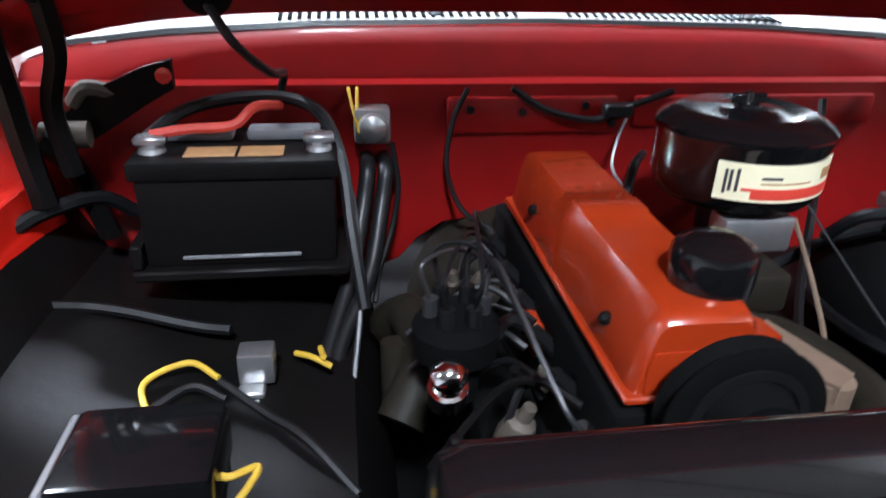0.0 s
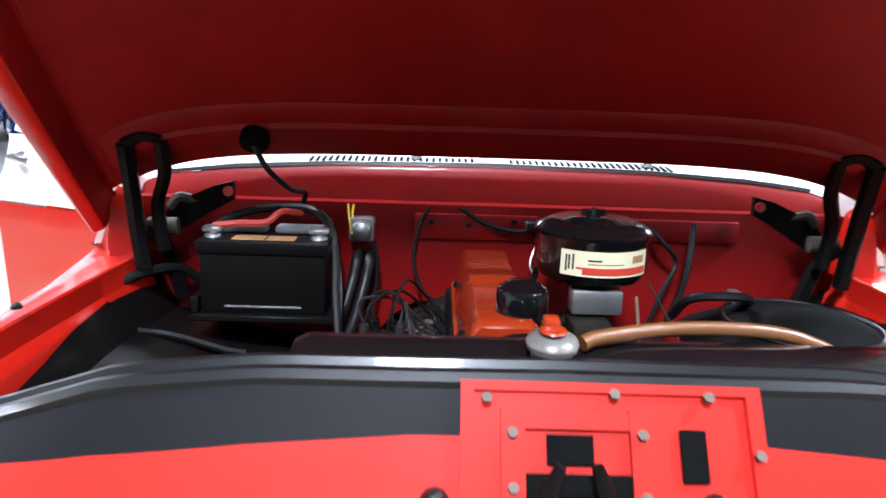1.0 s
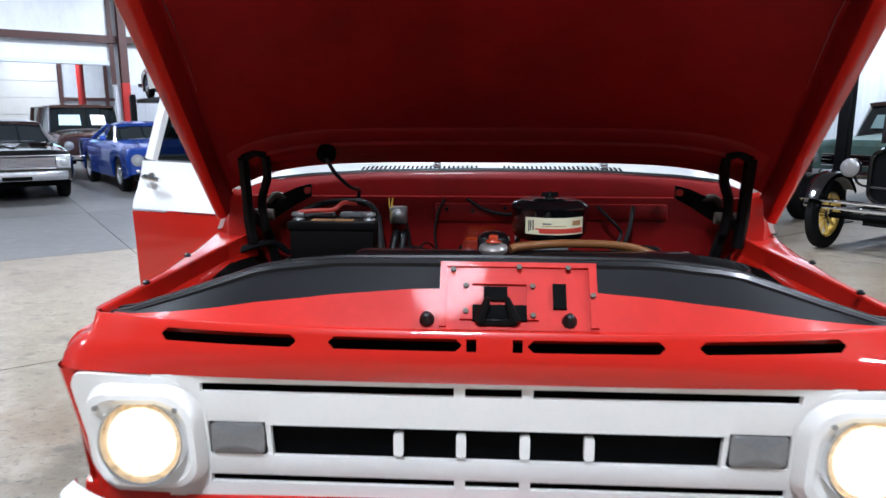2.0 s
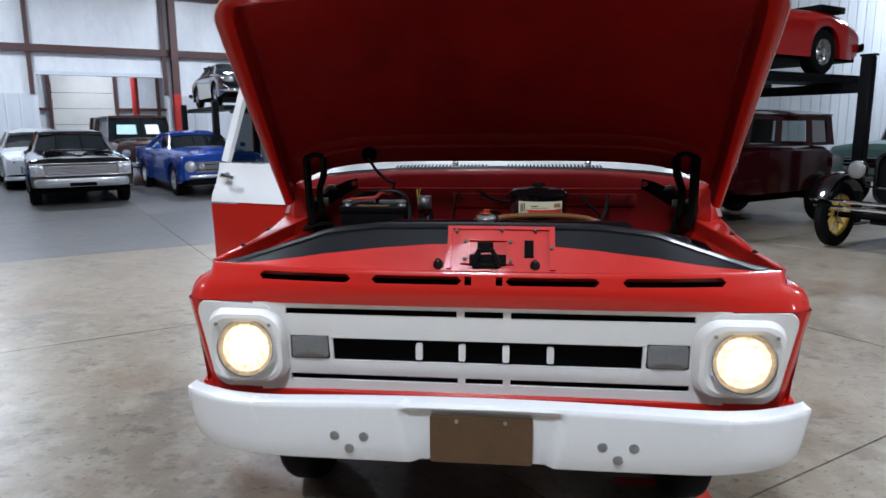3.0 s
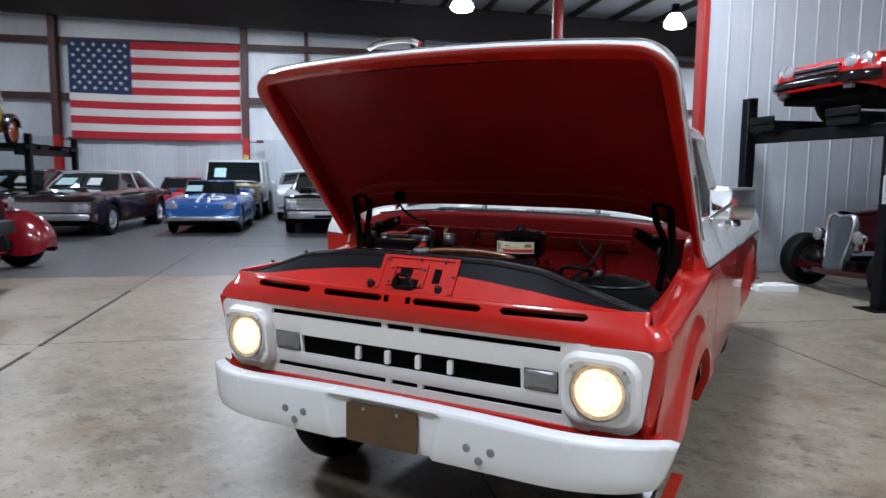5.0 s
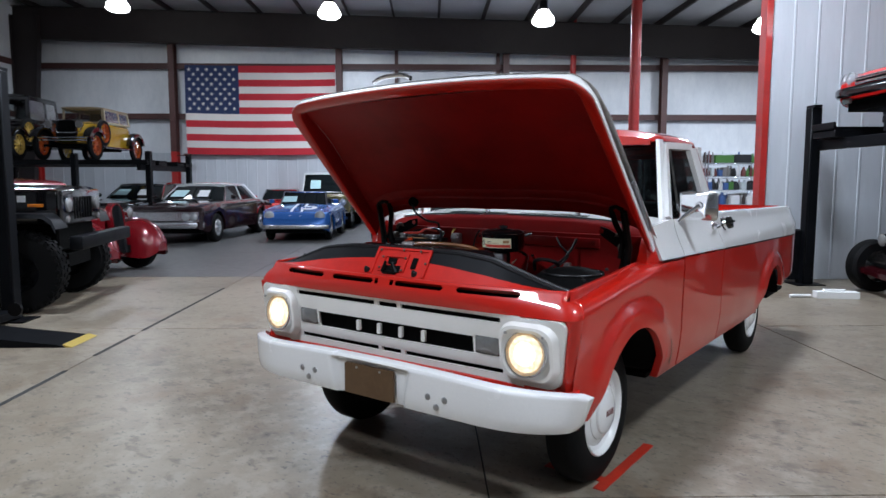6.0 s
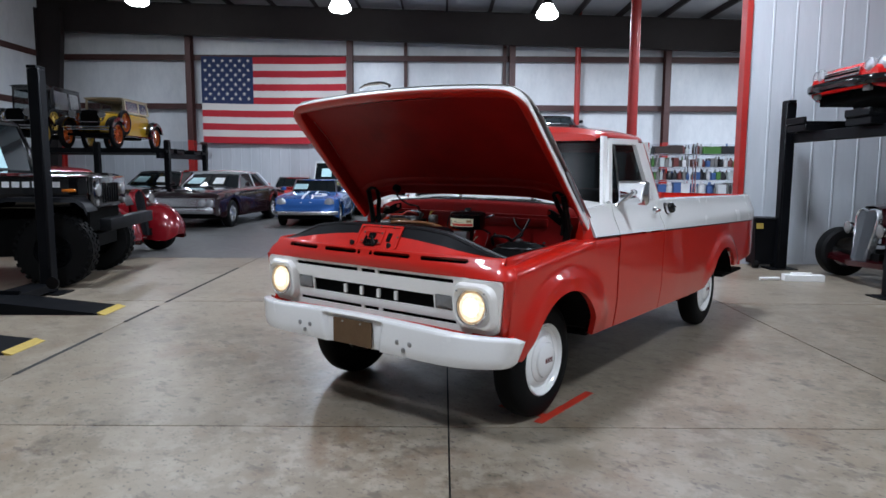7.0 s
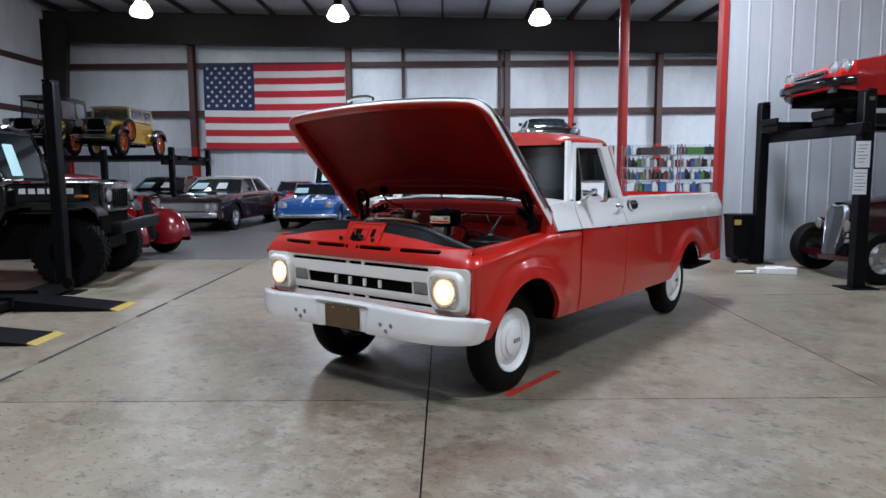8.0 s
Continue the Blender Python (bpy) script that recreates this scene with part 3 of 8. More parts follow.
def side_x(y, z):
    x = along(SIDE, z)
    if y < 0.25:
        x -= (0.004 + 0.067 * min(1, max(0, (0.90 - z) / 0.28))) * (1 - max(y, 0) / 0.25) ** 2
    if y > 4.5:
        x -= 0.035 * ((y - 4.5) / 0.45) ** 2
    for c, r in ARCHES:                       # a raised lip round each wheel opening
        d = math.hypot((y - c) * (0.86 if y > c else 1), z - 0.345)
        t = min(1, max(0, (r + 0.135 - d) / 0.07))
        x += (0.008 * math.exp(-((d - r) / 0.03) ** 2) + 0.027 * t * t * (3 - 2 * t)) * min(1, max(0, (z - 0.44) / 0.12))
    return x


def sill(y):
    z = along([(0.0, 0.50), (0.15, 0.46), (1.0, 0.44), (3.0, 0.415), (3.3, 0.42), (4.1, 0.545), (4.97, 0.575)], y)
    for c, r in ARCHES:
        if abs(y - c) < r:
            z = max(z, 0.345 + math.sqrt(r * r - (y - c) ** 2))
    return z


def split(y):
    """The line between the red and the white paint."""
    return lerp(1.046, 0.942, (y - 0.9) / 3.93)


def columns(y0, y1, step=0.04):
    ys = {round(y0, 4), round(y1, 4)}
    n = max(2, round((y1 - y0) / step))
    ys |= {round(lerp(y0, y1, i / n), 4) for i in range(n + 1)}
    for c, r in ARCHES:
        for k in range(33):
            y = c - r * math.cos(math.pi * k / 32)
            if y0 < y < y1:
                ys.add(round(y, 4))
    return sorted(ys)


def side_panel(y0, y1, low, high, rows=9, flange=0.03, back=True):
    bm = B()
    rings = []
    for y in columns(y0, y1):
        a, b = low(y), high(y)
        zs = [lerp(a, b, k / rows) for k in range(rows + 1)]
        ring = [(side_x(y, z), y, z) for z in zs]
        ring = [(ring[0][0] - flange, y, a + 0.004)] + ring + [(ring[-1][0] - flange, y, b - 0.002)]
        if back:
            ring += [(side_x(y, z) - flange, y, z) for z in reversed(zs[1:-1])]
        rings.append(ring)
    loft(bm, rings, close=back, cap=back)
    return bm


# front fenders: rim, crown and side in one sheet
def fender():
    bm = B()
    rings = []
    for y in columns(0.075, 1.325, 0.05):
        zr = along([(0.0, 1.003), (0.4, 1.016), (0.97, 1.038)], y)
        xi = along([(0.0, 0.882), (0.5, 0.864), (0.97, 0.834)], y)
        zs = along([(0.07, 0.900), (0.3, 0.935), (0.75, 0.985), (0.97, 1.026)], y)
        step = 0.034 * min(1, max(0, 1 - (y - 0.15) / 0.55))      # the rim stands above the crown at the front
        if y > 0.975:
            xi, zr, zs, step = side_x(y, split(y)) - 0.026, split(y) - 0.004, split(y) - 0.014, 0.0
        xs = side_x(y, zs)
        lead = 0.045 * max(0, 1 - (y - 0.075) / 0.3)       # the rim starts a little further back than the side
        shelf = along([(0.05, 0.052), (0.35, 0.045), (0.8, 0.05)], y)
        wide = along([(0.1, 0.062), (0.5, 0.052), (0.8, 0.026)], y)
        rim = [(xi - wide - 0.010, zr - 0.115), (xi - wide, zr - shelf - 0.012), (xi - wide + 0.006, zr - shelf - 0.006), (xi - 0.016, zr - shelf), (xi - 0.012, zr - 0.004), (xi - 0.008, zr), (xi + 0.008, zr), (xi + 0.012, zr - 0.006), (xi + 0.011, zr - 0.007 - step)]
        ring = [(x, y + lead, z) for x, z in rim]
        x0, z0 = rim[-1]
        for k in range(1, 8):
            t = k / 7 * math.pi / 2
            ring.append((lerp(x0, xs, math.sin(t) ** 0.92), y + lead * (1 - k / 7), z0 - (z0 - zs) * (1 - math.cos(t)) ** 1.05))
        a = sill(y)
        for k in range(1, 11):
            z = lerp(zs, a, k / 10)
            ring.append((side_x(y, z), y, z))
        ring.append((ring[-1][0] - 0.035, y, a + 0.004))
        rings.append(ring)
    front = []
    for i, p in enumerate(rings[0]):
        if i < 6:
            front.append(Vector((p[0], nose_end(1.003).y, p[2])))
        elif i < 16:
            front.append(nose_end(p[2]))
        else:
            front.append(Vector(p) - Vector((0, 0.004, 0)))
    rings.insert(0, front)
    loft(bm, rings)
    # the front edge wraps in beside the lamp
    zs = [lerp(0.897, 0.47, k / 8) for k in range(9)]
    def lead_in(z):
        return 0.003 + 0.03 * (0.897 - z) / 0.22
    turn = [(0.093 * (1 - math.sin(radians(a))), 0.062 * (1 - math.cos(radians(a)))) for a in (90, 78, 66, 55, 46)]
    turn = [(0.0, 0.075)] + turn + [(turn[-1][0] + 0.012, turn[-1][1] + 0.002), (turn[-1][0] + 0.045, turn[-1][1] + 0.016), (turn[-1][0] + 0.05, turn[-1][1] + 0.05)]
    loft(bm, [[(side_x(0.075, z) - dx, dy + (lead_in(z) if k else 0.0), z) for z in zs] for k, (dx, dy) in enumerate(turn)])
    return bm




# nose panel with four air slots, rounded into the fenders
def sweep(x):
    return -0.022 + 0.100 * (abs(x) / 0.86) ** 3


def nose_row(r):
    """Half width of the straight part, corner radius and forward place of the row at height r, 0 to 1."""
    z = 0.895 + 0.108 * r
    swell = math.sqrt(max(0.0, 1 - ((z - 0.895) / 0.071) ** 2)) if z < 0.966 else 0.0
    return 0.853, 0.024 + 0.069 * swell


bm = B()
SLOTS = [(0.036, 0.056), (0.066, 0.336), (0.404, 0.70)]
us = sorted({0.0, 0.2, 0.28, 0.37, 0.48, 0.56, 0.64, 0.75, 0.80, 0.86} | {e for s in SLOTS for e in s} | {e + d for s in SLOTS[1:] for e, d in ((s[0], 0.012), (s[1], -0.012))})
us = [-x for x in reversed(us) if x] + us
PROFILE = [(0.012, 0.893), (-0.006, 0.897), (-0.014, 0.92), (-0.012, 0.945), (-0.008, 0.958), (-0.004, 0.9665), (0.006, 0.990), (0.010, 0.999), (0.014, 1.003), (0.026, 1.003), (0.032, 0.975)]
def nose_point(u, k):
    dy, z = PROFILE[k]
    r = min(1, max(0, (z - 0.895) / 0.108))
    w, rad = nose_row(r)
    x = u / 0.86 * w
    return (x, lerp(-0.012 + 0.030 * (abs(x) / 0.9) ** 3, sweep(x), r) + dy * (1 - 0.5 * (abs(u) / 0.86) ** 4), z)
def nose_corner(s, a, k):
    x, y, z = nose_point(s * 0.86, k)
    rad = nose_row(min(1, max(0, (z - 0.895) / 0.108)))[1]
    return (x + s * rad * math.sin(a), y + min(rad, 0.062) * (1 - math.cos(a)), z)
cols = [[nose_corner(-1, math.pi / 2 * j / 6, k) for k in range(len(PROFILE))] for j in range(6, 0, -1)]
cols += [[nose_point(u, k) for k in range(len(PROFILE))] for u in us]
cols += [[nose_corner(1, math.pi / 2 * j / 6, k) for k in range(len(PROFILE))] for j in range(1, 7)]
mids = [1.0] * 6 + [abs(a + b) / 2 for a, b in zip(us, us[1:])] + [1.0] * 6
grid = [[bm.verts.new(p) for p in c] for c in cols]
for i in range(len(cols) - 1):
    for k in range(len(PROFILE) - 1):
        if k == 5 and any(a < mids[i] < b for a, b in SLOTS):
            continue
        bm.faces.new((grid[i][k], grid[i + 1][k], grid[i + 1][k + 1], grid[i][k + 1]))
for x, dx in ((0.404, 0.012), (0.70, -0.012), (0.066, 0.012), (0.336, -0.012)):      # rounded slot ends
    for s in (-1, 1):
        p, q, r2, t2 = (Vector(nose_point(s * e, k)) for e, k in ((x, 5), (x + dx, 5), (x, 6), (x + dx, 6)))
        bm.faces.new([bm.verts.new(v) for v in (p, q, p.lerp(r2, 0.45))])
        bm.faces.new([bm.verts.new(v) for v in (r2, t2, p.lerp(r2, 0.55))])
part("nose_panel", bm, RED, truck)


def nose_end(z):
    """The nose's outermost edge at that height."""
    edge = [Vector(p) for p in cols[-1][1:9]]
    for p, q in zip(edge, edge[1:]):
        if z <= q.z:
            return p.lerp(q, max(0, (z - p.z) / max(1e-6, q.z - p.z)))
    return edge[-1]


f = part("fender", fender(), RED, truck)
flip_part(f, truck)
# black sheet standing in for the shade behind the nose slots
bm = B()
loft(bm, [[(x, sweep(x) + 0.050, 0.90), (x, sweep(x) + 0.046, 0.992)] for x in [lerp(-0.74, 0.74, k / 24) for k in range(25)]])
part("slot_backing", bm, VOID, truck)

# sloping tray behind the nose, red below and black above
def crest(x):
    return along([(0, 1.122), (0.33, 1.118), (0.5, 1.098), (0.70, 1.030), (0.84, 0.985)], abs(x))


def tray(t0, t1, x0, x1, n=24, lift=0.0):
    bm = B()
    rings = []
    for i in range(n + 1):
        x = lerp(x0, x1, i / n)
        lo, hi = Vector((x, sweep(x) + 0.030, 0.998)), Vector((x, 0.088 + 0.03 * (abs(x) / 0.8) ** 2, max(crest(x), 0.999)))
        up = Vector((0, -0.7, 0.7)) * lift
        a, b = t0(x), t1(x)
        rings.append([lo.lerp(hi, a + (b - a) * k / 3) + up for k in range(4)])
    loft(bm, rings)
    return bm


def seam_t(x):
    return along([(0.16, 0.62), (0.5, 0.42), (0.80, 0.30)], abs(x))


part("nose_tray", tray(lambda x: 0.0, seam_t, -0.84, 0.84, 40), RED_TRAY, truck)
part("support_panel", tray(seam_t, lambda x: 1.0, -0.84, 0.84, 40), SATIN, truck)
latch = part("latch_panel", tray(lambda x: 0.02, lambda x: 1.0, -0.112, 0.208, 8, 0.004), RED_TRAY, truck, "raised red latch panel with bolt heads")
def on_tray(x, t, lift=0.006):
    lo, hi = Vector((x, sweep(x) + 0.030, 0.998)), Vector((x, 0.088, crest(x)))
    return lo.lerp(hi, t) + Vector((0, -0.7, 0.7)) * lift
def tray_quad(bm, x0, x1, t0, t1, lift):
    c = [on_tray(x0, t0, lift), on_tray(x1, t0, lift), on_tray(x1, t1, lift), on_tray(x0, t1, lift)]
    d = Vector((0, 0.7, -0.7)) * 0.006
    loft(bm, [[p + d for p in c], c], close=True, cap=True)
for q in ((-0.112, 0.208, 0.93, 1.0, 0.010), (-0.112, -0.098, 0.05, 0.93, 0.010), (0.192, 0.208, 0.05, 0.93, 0.010), (-0.070, -0.045, 0.15, 0.80, 0.012), (0.065, 0.088, 0.15, 0.80, 0.012), (-0.045, 0.065, 0.66, 0.78, 0.011)):
    bm = B()
    tray_quad(bm, *q)
    part("latch_plate", bm, RED_TRAY, latch)
bm = B()
tray_quad(bm, -0.022, 0.026, 0.42, 0.62, 0.0115)
tray_quad(bm, -0.045, 0.065, 0.14, 0.36, 0.0105)
tray_quad(bm, 0.118, 0.145, 0.32, 0.68, 0.0105)
part("latch_opening", bm, VOID, latch, "dark cut-outs")
bm = B()
for s in (-1, 1):
    c = on_tray(0.005 + s * 0.024, 0.22, 0.02)
    cyl(bm, c + Vector((s * 0.012, 0, -0.018)), c + Vector((-s * 0.006, 0, 0.030)), 0.013, 8, 0.006)
box(bm, -0.035, 0.045, on_tray(0, 0.1).y - 0.006, on_tray(0, 0.1).y + 0.012, on_tray(0, 0.1).z - 0.004, on_tray(0, 0.1).z + 0.012, 0.003, 1)
part("hood_latch", bm, DUSTY, latch, "greasy dark hood latch")
for x, t in ((-0.085, 0.86), (-0.058, 0.62), (0.077, 0.62), (0.077, 0.2), (-0.058, 0.25), (0.05, 0.9), (0.15, 0.9), (0.198, 0.5)):
    bm = B()
    c = on_tray(x, t, 0.012)
    cyl(bm, c, c + Vector((0, -0.004, 0.004)), 0.006, 6)
    part("bolt", bm, RUSTY, latch)
for x in (-0.137, 0.15):
    bm = B()
    c = on_tray(x, 0.16, 0.0)
    lathe(bm, c, (0, -0.6, 0.8), [(0, 0.016), (0.008, 0.015), (0.022, 0.007), (0.024, 0.002)], 10)
    part("bump_stop", bm, HOSE, truck, "black rubber bump stop")

# black radiator support bar: a ridge, a groove and a ridge
bm = B()
rings = []
for i in range(41):
    x = lerp(-0.86, 0.86, i / 40)
    y, z = 0.088 + 0.03 * (abs(x) / 0.8) ** 2, max(crest(x), 0.97)
    rings.append([(x, y + a, z + b) for a, b in ((-0.004, -0.03), (-0.004, 0.002), (0.004, 0.010), (0.014, 0.010), (0.020, 0.002), (0.034, 0.002), (0.040, 0.010), (0.050, 0.010), (0.056, 0.0), (0.056, -0.05))])
loft(bm, rings)
part("radiator_support", bm, SUPPORT, truck)

# grille: cream-white pressed bars round dark openings
grille = part("grille", B(), GRILLE, truck)
def bar(name, x0, x1, z0, z1, y0=-0.004, y1=0.05, b=0.008, mat=GRILLE):
    bm = B()
    box(bm, x0, x1, y0, y1, z0, z1, b, 3)
    return part(name, bm, mat, grille)
def rake(z):
    return 0.03 * (0.88 - z) / 0.22


# one pressed plate with slots, the wide opening and the parking lamp seats cut through it
CUTS = [(-0.470, 0.470, 0.7065, 0.782)] + [(x0, x1, z0, z1) for z0, z1 in ((0.858, 0.8795), (0.637, 0.658)) for x0, x1 in ((-0.612, -0.081), (-0.058, 0.058), (0.081, 0.612))]
CUTS += [(-0.604, -0.481, 0.713, 0.789), (0.481, 0.604, 0.713, 0.789)]
xs = sorted({v for c in CUTS for v in c[:2]} | {-0.71, 0.71, -0.3, 0.3} | {v + d for c in CUTS for v, d in ((c[0], 0.007), (c[1], -0.007))})
zs = sorted({v for c in CUTS for v in c[2:]} | {0.6, 0.8985, 0.82, 0.68} | {v + d for c in CUTS for v, d in ((c[2], 0.005), (c[3], -0.005))})
def is_open(x, z):
    return any(c[0] < x < c[1] and c[2] < z < c[3] for c in CUTS)
def near_cut(x, z):
    """Depth of the rolled edge: the plate dips a little at each opening's border."""
    return 0.004 if any(c[0] - 1e-4 <= x <= c[1] + 1e-4 and c[2] - 1e-4 <= z <= c[3] + 1e-4 for c in CUTS) else 0.0
bm = B()
gv, bv = {}, {}
for i, x in enumerate(xs):
    for j, z in enumerate(zs):
        y = rake(z) - 0.002 + near_cut(x, z)
        gv[i, j], bv[i, j] = bm.verts.new((x, y, z)), bm.verts.new((x, y + 0.012, z))
for i in range(len(xs) - 1):
    for j in range(len(zs) - 1):
        here = is_open((xs[i] + xs[i + 1]) / 2, (zs[j] + zs[j + 1]) / 2)
        if here:
            continue
        bm.faces.new((gv[i, j], gv[i + 1, j], gv[i + 1, j + 1], gv[i, j + 1]))
        for di, dj, p, q in ((-1, 0, (i, j), (i, j + 1)), (1, 0, (i + 1, j), (i + 1, j + 1)), (0, -1, (i, j), (i + 1, j)), (0, 1, (i, j + 1), (i + 1, j + 1))):
            ii, jj = i + di, j + dj
            if 0 <= ii < len(xs) - 1 and 0 <= jj < len(zs) - 1 and is_open((xs[ii] + xs[ii + 1]) / 2, (zs[jj] + zs[jj + 1]) / 2):
                bm.faces.new((gv[p], gv[q], bv[q], bv[p]))
bmesh.ops.delete(bm, geom=[v for v in bm.verts if not v.link_faces], context="VERTS")
part("grille_panel", bm, GRILLE, grille, "", 30)
for s in (-1, 1):
    # lamp surround: a plate with a hole for the lamp, then a rounded pod
    bm = B()
    outer = [(s * (x if x < 0.75 else x - 0.044 * min(1, max(0, (0.892 - z) / 0.28))), z) for x, z in rounded(0.650, 0.910, 0.606, 0.8935, 0.042, 6)]
    pod = [(s * x, z) for x, z in rounded(0.610, 0.872, 0.628, 0.876, 0.072, 6)]
    n = len(outer)
    hole = [((s * 0.740 + 0.005) + 0.094 * math.cos(a), 0.752 + 0.094 * math.sin(a)) for a in
            [math.atan2(p[1] - 0.752, p[0] - (s * 0.740 + 0.005)) for p in pod]]
    def at(pts, y):
        return [(x, y + rake(z) + 0.02 * max(0, (abs(x) - 0.8) / 0.1), z) for x, z in pts]
    mid = [((p[0] - (s * 0.740 + 0.005)) * 0.90 + (s * 0.740 + 0.005), (p[1] - 0.752) * 0.90 + 0.752) for p in pod]
    loft(bm, [at(outer, 0.045), at(outer, 0.004), at([(lerp(p[0], q[0], .08), lerp(p[1], q[1], .08)) for p, q in zip(outer, pod)], -0.004), at(pod, -0.004), at(mid, -0.036), at([(lerp(p[0], q[0], .4), lerp(p[1], q[1], .4)) for p, q in zip(mid, hole)], -0.040), at(hole, -0.026), at(hole, 0.04)], close=True)
    part("lamp_surround", bm, GRILLE, grille)
    # headlamp
    lamp = part("headlamp", B(), CHROME, truck)
    bm = B()
    lathe(bm, ((s * 0.740 + 0.005), -0.006, 0.752), (0, -0.99, 0.10), [(-0.03, 0.0940), (0.014, 0.0945), (0.021, 0.0920), (0.020, 0.087), (0.0, 0.086)], 36, cap=False)
    part("trim_ring", bm, CHROME, lamp)
    bm = B()
    rows = lathe(bm, ((s * 0.740 + 0.005), -0.006, 0.752), (0, -0.99, 0.10), [(0.004, 0.088), (0.009, 0.084), (0.014, 0.075), (0.019, 0.062), (0.0225, 0.048), (0.025, 0.034), (0.027, 0.001)], 36)
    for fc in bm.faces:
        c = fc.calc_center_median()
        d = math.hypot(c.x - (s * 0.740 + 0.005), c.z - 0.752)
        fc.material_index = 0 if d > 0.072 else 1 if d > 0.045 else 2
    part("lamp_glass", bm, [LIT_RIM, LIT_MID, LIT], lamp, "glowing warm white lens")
    for dx, dz in ((-0.086, 0.080), (0.083, 0.080)):
        bm = B()
        cyl(bm, ((s * 0.740 + 0.005) + dx, -0.030, 0.752 + dz), ((s * 0.740 + 0.005) + dx, -0.036, 0.752 + dz), 0.006, 8)
        part("screw", bm, STEEL, lamp)
    # parking lamp
    pk = part("parking_lamp", B(), LENS, truck)
    bm = B()
    prism(bm, [(s * x, z) for x, z in rounded(0.480, 0.605, 0.712, 0.790, 0.008, 3)], "y", 0.022, 0.05)
    part("lamp_bezel", bm, HOSE, pk)
    bm = B()
    c = (s * 0.542, -0.006, 0.751)
    o = [(s * x, z) for x, z in rounded(0.484, 0.600, 0.716, 0.786, 0.010, 3)]
    loft(bm, [[(x, 0.030, z) for x, z in o], [(x, 0.016, z) for x, z in o], [(lerp(c[0], x, 0.9), 0.011, lerp(c[2], z, 0.9)) for x, z in o], [(lerp(c[0], x, 0.15), 0.004, lerp(c[2], z, 0.15)) for x, z in o]], close=True, cap=True)
    part("lamp_lens", bm, LENS, pk, "clear ribbed lens")
# black sheet that makes the depth behind the grille dark
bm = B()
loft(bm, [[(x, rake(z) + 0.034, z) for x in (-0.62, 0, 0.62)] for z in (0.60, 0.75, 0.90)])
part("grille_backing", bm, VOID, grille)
# four plain white badge shapes in the opening
for x in (-0.198, -0.066, 0.067, 0.200):
    bm = B()
    prism(bm, rounded(x - 0.0105, x + 0.0105, 0.7185, 0.770, 0.006, 3), "y", 0.016, 0.030)
    part("badge_shape", bm, GRILLE, grille, "plain white badge shape")
# red valance under the grille
bm = B()
rings = []
for i in range(31):
    x = lerp(-0.93, 0.93, i / 30)
    y = 0.02 + 0.06 * (abs(x) / 0.93) ** 4
    rings.append([(x, y + 0.02, 0.61), (x, y, 0.603), (x, y - 0.004, 0.585), (x, y + 0.01, 0.54), (x, y + 0.03, 0.48), (x, y + 0.06, 0.475)])
loft(bm, rings)
part("valance", bm, RED, truck)

# bumper: a pressed channel with raised wings and wrapped ends
bumper = part("front_bumper", B(), WHITE, truck)
bm = B()
rings = []
for i in range(161):
    x = lerp(-0.980, 0.980, i / 160)
    ax = abs(x)
    y = -0.128 + 0.165 * max(0, (ax - 0.55) / 0.43) ** 2.4
    end = max(0, (ax - 0.935) / 0.045)
    y += 0.030 * end ** 2
    shrink = max(0.0, 1 - min(end, 1) ** 3) ** (1 / 3) if end > 0 else 1
    top = 0.640 - 0.032 * (ax / 0.97) ** 2
    low = 0.446 + 0.006 * (ax / 0.97) ** 3
    mid, half = (top + low) / 2, (top - low) / 2 * max(shrink, 0.70)
    prof = []
    for a, b in ((0.055, 1.0), (0.012, 1.0), (0.002, 0.97), (-0.004, 0.88), (0.000, 0.80), (0.016, 0.70), (0.018, 0.50), (0.018, 0.1), (0.018, -0.30), (0.022, -0.70), (0.030, -0.93), (0.045, -1.0), (0.060, -0.98)):
        w = min(1, max(0, (ax - 0.200 - 0.022 * b) / 0.030))       # the wings rise from a slanted edge
        w = w * w * (3 - 2 * w)
        prof.append((a - (0.024 * w if b < 0.6 and b > -0.99 else 0.021 * w if b == 0.70 else 0.005 * w if b == 0.80 else 0), b))
    slant = math.copysign(0.034 * max(0, (ax - 0.80) / 0.18) ** 2, x)      # the ends lean in towards the lower edge
    rings.append([(x - slant * (1 - b) / 2, y + a, mid + half * b) for a, b in prof])
loft(bm, rings, cap=True)
part("bumper_bar", bm, WHITE, bumper)
bm = B()
prism(bm, rounded(-0.148, 0.148, 0.462, 0.604, 0.006, 2), "y", -0.129, -0.118)
part("plate_panel", bm, PLATE, bumper, "blank brown number plate panel")
for s in (-1, 1):
    for x, z in ((0.43, 0.532), (0.343, 0.532), (0.387, 0.494)):
        bm = B()
        lathe(bm, (s * x, -0.134, z), (0, -1, 0), [(0, 0.0145), (0.003, 0.0135), (0.006, 0.006), (0.007, 0.001)], 14)
        part("bumper_bolt", bm, STEEL, bumper)
    bm = B()
    c = (s * 0.07, -0.128, 0.590)
    cyl(bm, c, (c[0], -0.134, c[2]), 0.006, 8)
    part("plate_screw", bm, STEEL, bumper)

